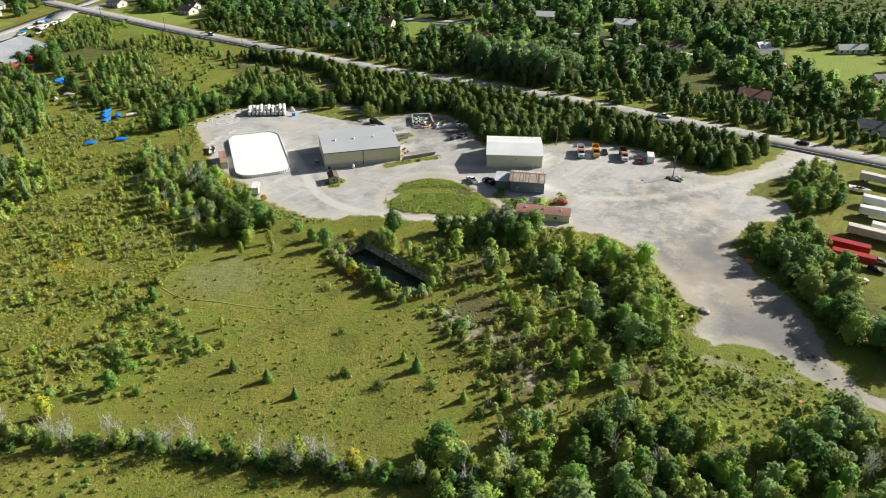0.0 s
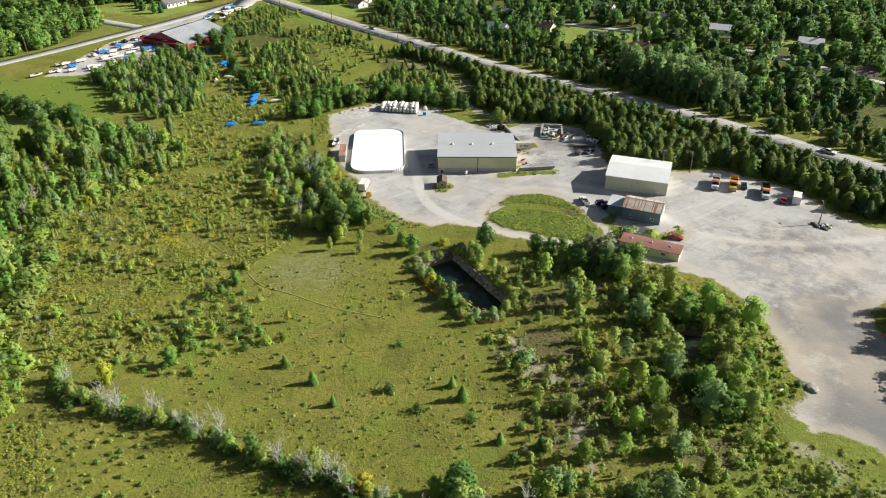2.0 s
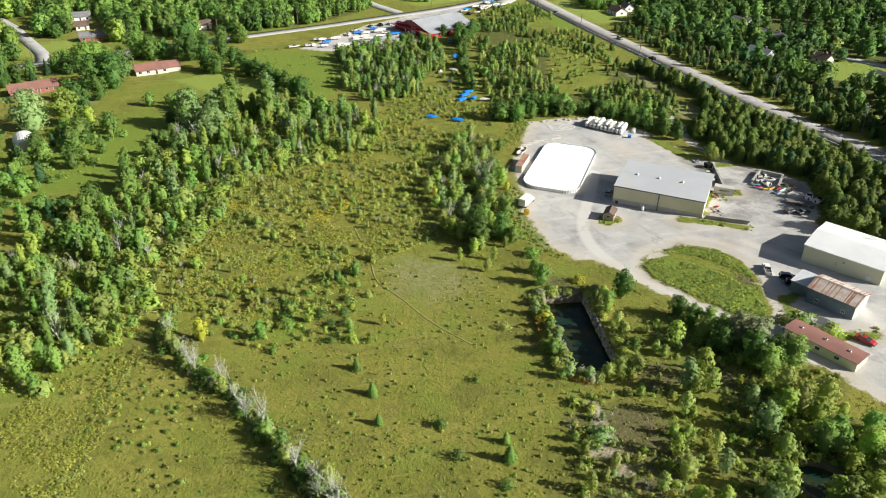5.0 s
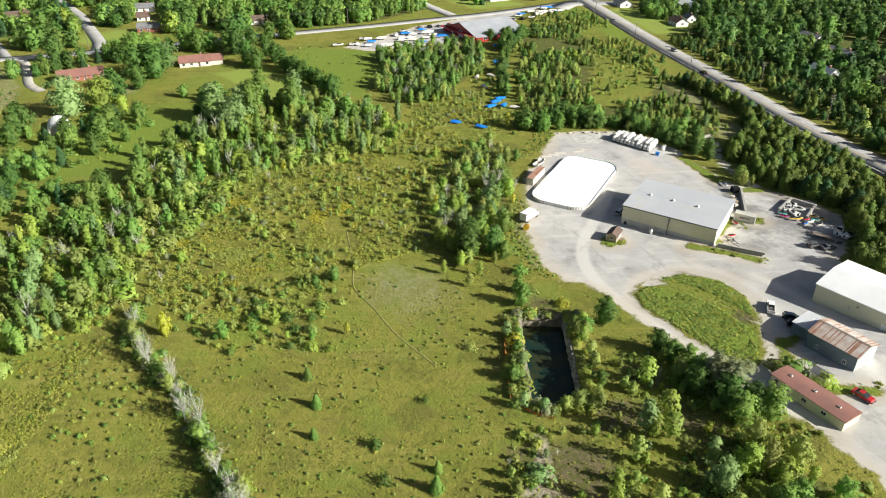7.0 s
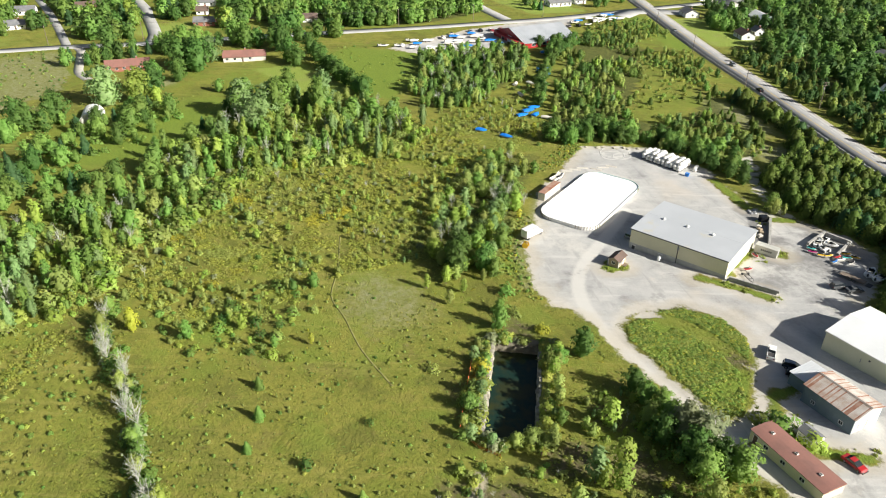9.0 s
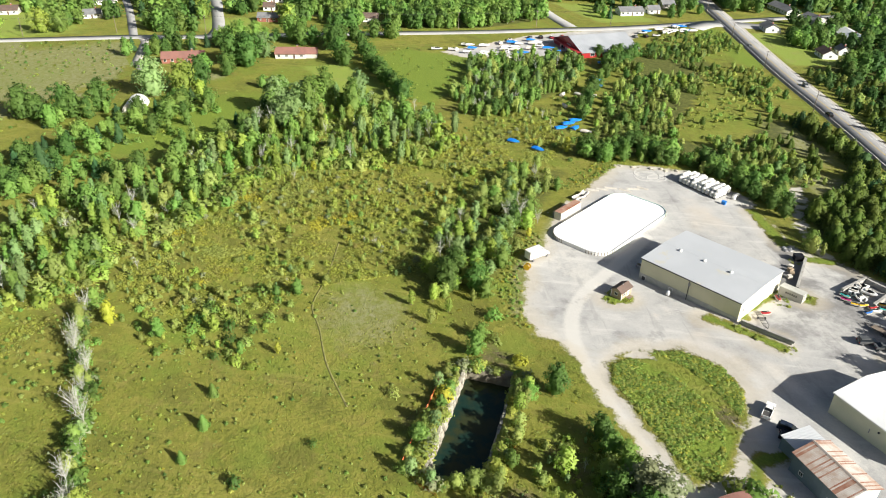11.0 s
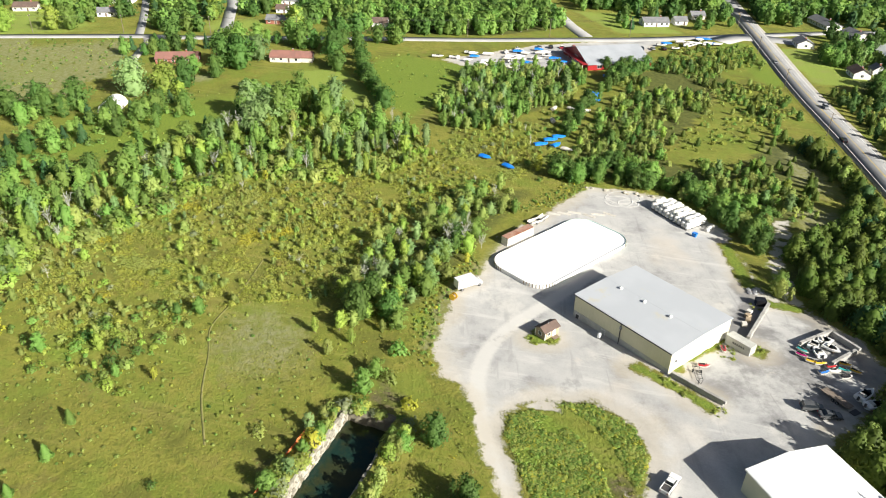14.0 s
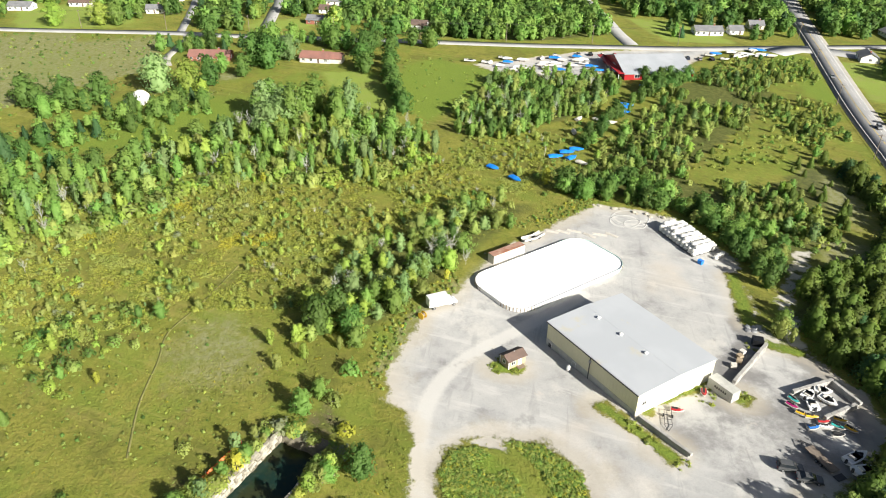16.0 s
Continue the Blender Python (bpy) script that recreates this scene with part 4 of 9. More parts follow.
def window(parent, a0, a1, z0, z1, y, face=-1, axis="x", frame_mat=None):
    def slab(p0, p1, q0, q1, dep):
        lo, hi = sorted((y, y + dep))
        return Geo().box(p0, p1, lo, hi, q0, q1) if axis == "x" else Geo().box(lo, hi, p0, p1, q0, q1)
    win = part("window", slab(a0, a1, z0, z1, face * 0.03), GLASS, parent, "dark glass window")
    g = Geo()
    for p0, p1, q0, q1 in ((a0 - 0.08, a0, z0 - 0.08, z1 + 0.08), (a1, a1 + 0.08, z0 - 0.08, z1 + 0.08), (a0, a1, z1, z1 + 0.08), (a0, a1, z0 - 0.08, z0), ((a0 + a1) / 2 - 0.03, (a0 + a1) / 2 + 0.03, z0, z1)):
        s = slab(p0, p1, q0, q1, face * 0.08)
        g.add(s.v, s.f)
    part("frame", g, frame_mat or WHITE, win)
    return win


def roof_vent(parent, x, y, z):
    v = part("roof_vent", Geo().tube((x, y, z), (x, y, z + 0.35), 0.32, n=12), WHITE, parent, "white round roof vent")
    part("cap", Geo().tube((x, y, z + 0.4), (x, y, z + 0.62), 0.5, 0.18, n=12), WHITE, v)
    return v


def warehouse():
    w, d, h, rise = 27.8, 22.0, 6.2, 0.5
    b = thing("warehouse", -43.0, 238.6, 14.6, "long cream steel-clad warehouse with a pale grey metal roof", "warehouse", lift=0.0)
    front, back, ends = gable_walls(w, d, h, rise)
    f = part("wall", front, CREAM, b, "cream ribbed steel wall")
    part("wall", back, CREAM, b)
    for i, e in enumerate(ends):
        part("wall", e, PALE if i else CREAM, b)
    part("base_panel", Geo().box(0.02, w - 0.02, -0.06, 0, -1.2, 1.9), PALE_GREY, b, "stained pale grey base panels")
    for i in range(int(w / 0.9)):
        x = 0.45 + i * 0.9
        part("rib", Geo().box(x - 0.04, x + 0.04, -0.04, 0.0, 1.93, h - 0.05), CREAM, f)
    for k, s in enumerate(roof_slopes(w, d, h, rise, 0.25)):
        r = part("roof", s, STAINED_ROOF, b, "pale grey sheet-metal roof")
        y0 = -0.25 if k == 0 else d + 0.25
        part("seams", ribs(-0.2, w + 0.2, y0, d / 2, h + 0.14, h + rise + 0.16, 0.92, 0.008), STAINED_ROOF, r)
    part("ridge_cap", Geo().prism([(-0.35, 0.04), (0, 0.1), (0.35, 0.04), (0, 0.13)], 0, w + 0.5), STAINED_ROOF, b, at=pose(-0.25, d / 2, h + rise + 0.08, 0, 0, -90))
    for x in (5.2, 12.2, 19.6):
        roof_vent(b, x, 10.0, h + rise + 0.05)
    part("gutter", Geo().box(-0.2, w + 0.2, -0.4, -0.25, h - 0.12, h + 0.04), DARK, b, "dark eave gutter")
    part("downpipe", Geo().tube((14.1, -0.16, -0.6), (14.1, -0.16, h), 0.1), DARK, b)
    part("meter_box", Geo().box(13.85, 14.4, -0.3, -0.04, 4.6, 5.3), GALV, b)
    door(b, 0.9, 1.9, -0.9, 1.25, -0.06, DARK)
    door(b, 9.0, 10.0, -0.6, 1.5, -0.06, PALE_GREY)
    window(b, 1.5, 2.5, 3.0, 3.8, w, 1, "y")
    t = thing("gas_tank", -32.9, 239.3, 14, "white upright gas tank beside the warehouse wall", "tank")
    part("vessel", Geo().rings([[(r * math.cos(i * math.tau / 14), r * math.sin(i * math.tau / 14), z) for i in range(14)] for r, z in ((0.3, 0.1), (0.5, 0.25), (0.5, 1.2), (0.42, 1.4), (0.2, 1.5))]), WHITE, t, smooth=True)
    part("collar", Geo().tube((0, 0, 1.45), (0, 0, 1.7), 0.2, n=10), GALV, t)
    part("foot_ring", Geo().tube((0, 0, 0), (0, 0, 0.14), 0.4, n=12), DARK, t)


def second_hall():
    w, d, h, rise = 19.8, 17.4, 5.1, 1.2
    b = thing("workshop_hall", 15.5, 236.2, -3.5, "cream steel workshop hall with a white ribbed metal roof", "workshop")
    front, back, ends = gable_walls(w, d, h, rise)
    part("wall", front, CREAM, b)
    part("wall", back, CREAM, b)
    for e in ends:
        part("wall", e, CREAM, b)
    for k, s in enumerate(roof_slopes(w, d, h, rise, 0.25)):
        r = part("roof", s, WHITE_ROOF, b, "white ribbed metal roof")
        y0 = -0.25 if k == 0 else d + 0.25
        part("seams", ribs(-0.2, w + 0.2, y0, d / 2, h + 0.14, h + rise + 0.16, 0.7, 0.012), WHITE_ROOF, r)
    part("gutter", Geo().box(-0.2, w + 0.2, -0.36, -0.25, h - 0.1, h + 0.04), PALE, b)
    part("wall_lamp", Geo().box(10.2, 10.5, -0.3, 0.0, 3.6, 3.85), DARK, b)
    part("wall_pipe", Geo().tube((8.6, -0.1, 2.2), (8.6, -0.1, 3.2), 0.08), GALV, b)
    door(b, 16.4, 17.3, 0.0, 2.05, 0.0, WHITE)
    door(b, 2.2, 6.2, 0.2, 4.1, w, PALE_GREY, 1, "roller_door", False, "y")
    door(b, 8.0, 12.0, 0.2, 4.1, w, PALE_GREY, 1, "roller_door", False, "y")
    window(b, 13.2, 14.2, 1.3, 2.3, w, 1, "y")


def rusty_barn():
    w, d, h, rise = 11.4, 8.4, 4.3, 1.3
    b = thing("blue_shed", 22.2, 216.0, -9.0, "slate-blue sided shed with a rust-streaked metal roof", "shed")
    front, back, ends = gable_walls(w, d, h, rise, 0.8)
    fr = part("wall", front, SLATE_BLUE, b)
    part("wall", back, SLATE_BLUE, b)
    part("wall", ends[0], SLATE_BLUE, b)
    part("wall", ends[1], PALE_GREY, b, "pale grey gable end")
    for i in range(12):
        part("batten", Geo().box(0.4 + i * 0.96, 0.46 + i * 0.96, -0.03, 0, -0.3, h), SLATE_BLUE, fr)
    rng = random.Random(3)
    for k, (y0, y1) in enumerate(((-0.3, d / 2), (d + 0.3, d / 2))):
        za, zb = h - 0.06, h + rise + 0.05
        n = 44
        for i in range(n):
            x = -0.3 + i * (w + 0.6) / n
            wd = (w + 0.6) / n - 0.02
            rusty = rng.random() < (0.42 if k == 0 else 0.3)
            lift = rng.uniform(0, 0.02)
            g = Geo().add([(x, y0, za + lift), (x + wd, y0, za + lift), (x + wd, y1, zb + lift), (x, y1, zb + lift),
                           (x, y0, za + 0.05 + lift), (x + wd, y0, za + 0.05 + lift), (x + wd, y1, zb + 0.05 + lift), (x, y1, zb + 0.05 + lift)],
                          [(3, 2, 1, 0), (4, 5, 6, 7), (0, 1, 5, 4), (1, 2, 6, 5), (2, 3, 7, 6), (3, 0, 4, 7)])
            part("roof_sheet", g, RUST if rusty else OLD_STEEL, b)
        part("roof_deck", Geo().add([(-0.2, y0, za - 0.05), (w + 0.2, y0, za - 0.05), (w + 0.2, y1, zb - 0.05), (-0.2, y1, zb - 0.05)], [(0, 1, 2, 3)]), WOOD, b)
    part("ridge_cap", Geo().prism([(-0.3, 0.0), (0, 0.12), (0.3, 0.0), (0, 0.17)], 0, w + 0.6), OLD_STEEL, b, at=pose(-0.3, d / 2, h + rise + 0.06, 0, 0, -90))
    window(b, 8.6, 9.4, 1.2, 2.0, 0)
    window(b, 2.2, 3.0, 1.2, 2.0, 0)
    door(b, 2.0, 3.4, 0.1, 2.2, w, WHITE, 1, "door", True, "y")
    door(b, 4.6, 7.4, 0.1, 2.8, w, WHITE, 1, "barn_door", True, "y")
    # lean-to
    s = thing("lean_to_shed", 17.6, 219.0, -9.0, "small dark blue lean-to shed with a flat pale metal roof", "shed")
    for g in (Geo().box(0, 4.6, 0, 0.15, -0.6, 3.1), Geo().box(0, 4.6, 6.1, 6.25, -0.6, 3.5)):
        part("wall", g, SLATE_BLUE, s)
    for x in (0, 4.45):
        prof = [(0.15, -0.6), (6.1, -0.6), (6.1, 3.5), (0.15, 3.1)]
        part("wall", Geo().add([(x, y, z) for y, z in prof] + [(x + 0.15, y, z) for y, z in prof], [(0, 1, 2, 3), (7, 6, 5, 4), (0, 1, 5, 4), (1, 2, 6, 5), (2, 3, 7, 6), (3, 0, 4, 7)]), SLATE_BLUE, s)
    r = part("roof", Geo().add([(-0.25, -0.25, 3.1), (4.6, -0.25, 3.1), (4.6, 6.5, 3.56), (-0.25, 6.5, 3.56), (-0.25, -0.25, 3.2), (4.6, -0.25, 3.2), (4.6, 6.5, 3.66), (-0.25, 6.5, 3.66)],
                         [(3, 2, 1, 0), (4, 5, 6, 7), (0, 1, 5, 4), (1, 2, 6, 5), (2, 3, 7, 6), (3, 0, 4, 7)]), STEEL_ROOF, s)
    part("seams", ribs(-0.2, 4.55, -0.25, 6.5, 3.2, 3.66, 0.6, 0.04), STEEL_ROOF, r)


def office_trailer():
    w, d, h = 16.6, 5.4, 2.9
    b = thing("mobile_office", 22.6, 197.2, -12.0, "long cream mobile building with a red-brown flat roof", "mobile building")
    part("wall", Geo().box(0, w, 0, 0.15, 0.35, h), CREAM, b)
    part("wall", Geo().box(0, w, d - 0.15, d, 0.35, h), CREAM, b)
    part("wall", Geo().box(0, 0.15, 0.15, d - 0.15, 0.35, h), CREAM, b)
    part("wall", Geo().box(w - 0.15, w, 0.15, d - 0.15, 0.35, h), CREAM, b)
    part("skirting", Geo().box(0.1, w - 0.1, 0.1, d - 0.1, -0.8, 0.35), PALE_GREY, b)
    n = 6
    prof = [(-0.15 + (d + 0.3) * i / n, h + 0.28 * math.sin(math.pi * i / n)) for i in range(n + 1)]
    g = Geo().rings([[(x, y, z) for y, z in prof] + [(x, d + 0.15, h - 0.12), (x, -0.15, h - 0.12)] for x in (-0.2, w + 0.2)])
    r = part("roof", g, RED_ROOF, b)
    for x in (2.6, 8.2, 13.6):
        v = part("roof_vent", Geo().box(x - 0.35, x + 0.35, 2.3, 3.0, h + 0.2, h + 0.5, 0.08), OFF_WHITE, b, "pale roof vent")
        part("vent_hole", Geo().box(x - 0.18, x + 0.18, 2.47, 2.83, h + 0.5, h + 0.53), DARK, v)
    for x in (3.4, 7.4, 11.8):
        window(b, x, x + 1.0, 1.4, 2.2, 0)
    door(b, 0.9, 1.8, 0.4, 2.45, 0, BROWN_ROOF)
    part("steps", Geo().box(0.7, 2.0, -1.0, -0.02, -0.2, 0.15).box(0.7, 2.0, -0.55, -0.02, 0.15, 0.35), WOOD, b)
    part("tow_bar", Geo().tube((-0.1, 1.2, 0.3), (-1.4, 2.6, 0.3), 0.06).tube((-0.1, 4.2, 0.3), (-1.4, 2.8, 0.3), 0.06), DARK, b)
    k = thing("garden_shed", 27.5, 205.4, -12.0, "small grey shed with a pale gable end", "shed")
    front, back, ends = gable_walls(3.6, 3.0, 2.0, 0.8, 0.5, 0.1)
    for g, m in ((front, WHITE), (back, WHITE), (ends[0], WHITE), (ends[1], WHITE)):
        part("wall", g, m, k)
    for s in roof_slopes(3.6, 3.0, 2.0, 0.8, 0.15, 0.08):
        part("roof", s, GREY_ROOF, k)
    door(k, 1.1, 1.9, 0.0, 1.8, 3.6, WHITE, 1, "door", True, "y")


def ticket_hut():
    k = thing("scale_hut", -39.6, 226.2, 16.0, "small tan board hut with a brown shingle roof", "hut")
    w, d, h, rise = 3.0, 4.6, 2.3, 0.8
    # ridge along the depth: build turned by a quarter
    front, back, ends = gable_walls(d, w, h, rise, 0.4, 0.12)
    q = pose(w, 0, 0, 0, 0, 90)
    for g in (front, back, ends[0], ends[1]):
        part("wall", g, TAN, k, at=q)
    for s in roof_slopes(d, w, h, rise, 0.3, 0.1):
        part("roof", s, BROWN_ROOF, k, at=q)
    part("trim", Geo().box(-0.06, 0.1, -0.06, 0.1, -0.2, h).box(w - 0.1, w + 0.06, -0.06, 0.1, -0.2, h), WHITE, k)
    window(k, 1.0, 1.9, 1.0, 1.8, 0)
    window(k, 0.8, 1.7, 1.0, 1.8, w, 1, "y")
    door(k, 2.6, 3.4, 0.0, 2.0, w, WHITE, 1, "door", True, "y")
    part("vent_pipe", Geo().tube((1.6, 2.4, 2.8), (1.6, 2.4, 3.5), 0.1), GALV, k)
    part("landing", Geo().box(w + 0.05, w + 1.2, 2.0, 3.8, -0.1, 0.25), WOOD, k)


def rink():
    """A boarded rink with rounded corners under a white sheet."""
    ob = thing("ice_rink", -70.4, 252.0, 109.0, "white-sheeted outdoor rink with rounded board fence", "rink")
    a, b, r = 20.2, 9.7, 5.6  # half length, half width, corner radius
    def ring(grow, z, n=10):
        pts = []
        for cx, cy, a0 in ((a - r, b - r, 0), (-a + r, b - r, 90), (-a + r, -b + r, 180), (a - r, -b + r, 270)):
            for i in range(n + 1):
                t = radians(a0 + 90 * i / n)
                pts.append((cx + (r + grow) * math.cos(t), cy + (r + grow) * math.sin(t), z))
        return pts
    part("sheet", Geo().rings([ring(-0.08, -0.3), ring(-0.08, 0.9)]), ICE, ob, "bright white taut sheet")
    base = ring(0, 0)
    n = len(base)
    for i in range(n):
        p, q = Vector(base[i]), Vector(base[(i + 1) % n])
        m = max(1, int(round((q - p).length / 2.4)))
        for j in range(m):
            s, e = p.lerp(q, j / m), p.lerp(q, (j + 1) / m)
            d = (e - s).normalized()
            o = Vector((d.y, -d.x, 0)) * 0.09
            far_end = (s.x + e.x) / 2 > a - r * 1.3
            top = 1.15
            g = Geo().add([tuple(v) for v in (s, e, e + o, s + o)] + [(v.x, v.y, top) for v in (s, e, e + o, s + o)], [(3, 2, 1, 0), (4, 5, 6, 7), (0, 1, 5, 4), (1, 2, 6, 5), (2, 3, 7, 6), (3, 0, 4, 7)])
            board = part("board", g, TEAL if far_end else WHITE, ob)
            for v in board.data.vertices:
                v.co.z -= 0.3 if v.co.z < 0.5 else 0
            if j == 0:
                c = s + o * 1.6
                part("post", Geo().box(c.x - 0.06, c.x + 0.06, c.y - 0.06, c.y + 0.06, -0.3, 1.2), WOOD, ob)


def house(x, y, turn, w, d, h, roof_mat, wall_mat, label, chimney=True, rise=2.2, wing=None):
    b = thing("house", x, y, turn, label, "house", "houses round the meadow")
    def block(ox, oy, w, d):
        front, back, ends = gable_walls(w, d, h, rise, 0.5, 0.15)
        m = Matrix.Translation((ox, oy, 0))
        for g in (front, back, ends[0], ends[1]):
            part("wall", g, wall_mat, b, at=m)
        for s in roof_slopes(w, d, h, rise, 0.4, 0.12):
            part("roof", s, roof_mat, b, at=m)
    block(-w / 2, -d / 2, w, d)
    if wing:
        block(w / 2 - 0.2, -d / 2 + 0.8, wing, d * 0.7)
    for side, yy in ((-1, -d / 2), (1, d / 2)):
        n = max(2, int(w / 3.2))
        for i in range(n):
            c = -w / 2 + (i + 0.5) * w / n
            if i == n // 2 and side < 0:
                door(b, c - 0.5, c + 0.5, 0.1, 2.15, yy, BROWN_ROOF, side)
            else:
                window(b, c - 0.6, c + 0.6, 1.0, 2.1, yy, side)
    for side, xx in ((-1, -w / 2), (1, w / 2)):
        if not (wing and side > 0):
            window(b, -0.6, 0.6, 1.0, 2.1, xx, side, "y")
    if chimney:
        c = part("chimney", Geo().box(w * 0.2, w * 0.2 + 0.7, -0.35, 0.35, h + rise * 0.5, h + rise + 0.9), BRICK_RED, b)
        part("cap", Geo().box(w * 0.2 - 0.08, w * 0.2 + 0.78, -0.43, 0.43, h + rise + 0.9, h + rise + 1.0), CONCRETE, c)
    return b


def red_store():
    b = thing("boat_store", -233.6, 377.0, 80.0, "big red-walled boat store with a grey metal roof", "store")
    w, d, h, rise = 34, 33, 2.9, 4.8
    front, back, ends = gable_walls(w, d, h, rise, 0.5)
    for g in (front, back, ends[0], ends[1]):
        part("wall", g, RED, b, at=Matrix.Translation((-w / 2, -d / 2, 0)))
    for k, s in enumerate(roof_slopes(w, d, h, rise, 0.5)):
        r = part("roof", s, STORE_ROOF, b, at=Matrix.Translation((-w / 2, -d / 2, 0)))
        y0 = -0.5 if k == 0 else d + 0.5
        tagged(part("seams", ribs(-0.4, w + 0.4, y0, d / 2, h + 0.05, h + rise + 0.15, 1.2, 0.06), STORE_ROOF, r), kind="stuff")
    for i in range(4):
        window(b, -12 + i * 7, -9.6 + i * 7, 1.0, 2.4, -d / 2, -1)
    door(b, -3, 1, 0.1, 3.6, -w / 2, WHITE, -1, "roller_door", False, "y")
    door(b, 5, 7, 0.1, 2.3, -w / 2, GLASS, -1, "door", True, "y")
    part("porch", Geo().box(-w / 2 - 3, -w / 2, -d / 2, d / 2, 3.0, 3.3), RED, b)
    for y in (-d / 2 + 0.4, -3, 3, d / 2 - 0.4):
        part("post", Geo().box(-w / 2 - 2.9, -w / 2 - 2.7, y - 0.1, y + 0.1, -0.2, 3.0), WHITE, b)


warehouse()
second_hall()
rusty_barn()
office_trailer()
ticket_hut()
rink()
red_store()
house(-300.5, 171.5, 74, 20, 9.5, 2.4, RED_ROOF, BRICK_RED, "long low red-brick bungalow with a red-brown roof")
house(-285.8, 222.0, 66, 15, 9.5, 2.5, RED_ROOF, OFF_WHITE, "pale bungalow with a red-brown roof and low wing", wing=6)
for row in ((-441, 62, 74, 14, 9, GREY_ROOF, WHITE), (-446, 96, 74, 14, 9, BROWN_ROOF, OFF_WHITE), (-416, 141, 80, 10, 8, GREY_ROOF, WHITE), (-453, 152, 70, 13, 9, GREY_ROOF, WHITE), (-446, 188, 75, 15, 9, BROWN_ROOF, BRICK_RED),
            (-366, 234, 62, 12, 8, GREY_ROOF, BRICK_RED), (-394, 243, 62, 7, 6, BROWN_ROOF, WHITE), (-418, 254, 62, 12, 9, GREY_ROOF, WHITE), (-341, 290, 62, 9, 7, BROWN_ROOF, WHITE),
            (-292, 452, 72, 16, 10, GREY_ROOF, WHITE), (-289, 469, 72, 8, 7, GREY_ROOF, WHITE), (-298, 490, 72, 9, 7, GREY_ROOF, OFF_WHITE), (-222, 502, -32, 12, 9, GREY_ROOF, WHITE), (-188, 530, -32, 27, 12, WHITE_ROOF, OFF_WHITE),
            (-256, 556, -20, 24, 10, GREY_ROOF, WHITE), (-226, 548, -20, 16, 10, GREY_ROOF, OFF_WHITE), (-168, 495, -32, 7, 6, GREY_ROOF, WHITE), (-168, 482, -32, 11, 8, BROWN_ROOF, WHITE), (-70, 482, -20, 16, 10, GREY_ROOF, WHITE), (-96, 504, -20, 13, 9, GREY_ROOF, WHITE),
            (-64, 442, -20, 13, 6, WHITE_ROOF, WHITE), (-36, 450, -20, 10, 7, BROWN_ROOF, OFF_WHITE), (-2, 429, -25, 13, 9, GREY_ROOF, WHITE), (-6, 507, -15, 12, 8, GREY_ROOF, WHITE), (28, 480, -15, 14, 9, GREY_ROOF, WHITE),
            (63, 457, -10, 11, 8, WHITE_ROOF, WHITE), (108, 438, -10, 12, 8, WHITE_ROOF, WHITE), (121, 388, 15, 15, 9, BROWN_ROOF, OFF_WHITE), (169, 374, 15, 13, 9, GREY_ROOF, WHITE), (172, 388, 15, 8, 7, WHITE_ROOF, WHITE), (218, 384, 5, 16, 4, WHITE_ROOF, WHITE),
            (138, 308, -30, 13, 9, RED_ROOF, OFF_WHITE), (172, 270, -30, 13, 8, GREY_ROOF, WHITE), (22, 408, -25, 11, 8, RED_ROOF, TAN), (208, 332, 15, 13, 9, GREY_ROOF, WHITE)):
    x, y, turn, w, d, roof_mat, wall_mat = row
    tone = {GREY_ROOF: "grey", BROWN_ROOF: "brown", RED_ROOF: "red-brown", WHITE_ROOF: "white"}[roof_mat]
    wall_tone = {WHITE: "white", OFF_WHITE: "cream", BRICK_RED: "red-brick", TAN: "tan"}[wall_mat]
    house(x, y, turn, w, d, 2.6, roof_mat, wall_mat, "%s house with a %s gable roof among trees" % (wall_tone, tone), chimney=(int(x) % 2 == 0))


def arch_shed():
    b = thing("arched_shelter", -238.5, 140.0, 70, "white arched tarpaulin shelter at a wood's edge", "shelter")
    n = 12
    prof = [(4.2 * math.cos(math.pi * i / n), 4.0 * math.sin(math.pi * i / n)) for i in range(n + 1)]
    outer = [(x, z) for x, z in prof]
    g = Geo().rings([[(x, y, z - 0.1) for x, z in outer] + [(x * 0.97, y, z * 0.97 - 0.1) for x, z in outer[::-1]] for y in (-6, 6)])
    part("cover", g, WHITE, b, smooth=False)
    for y in (-5.9, 5.9):
        part("end_wall", Geo().prism([(x * 0.96, z * 0.96 - 0.1) for x, z in outer], y - 0.04, y + 0.04), OFF_WHITE, b)


arch_shed()

# ---- vehicles, boats and yard things ----
def wheel(parent, x, y, r=0.34, w=0.22):
    t = part("wheel", Geo().tube((x, y - w / 2, r), (x, y + w / 2, r), r, n=14), BLACK, parent, "black tyre")
    part("rim", Geo().tube((x, y - w / 2 - 0.01, r), (x, y + w / 2 + 0.01, r), r * 0.58, n=10), GALV, t)


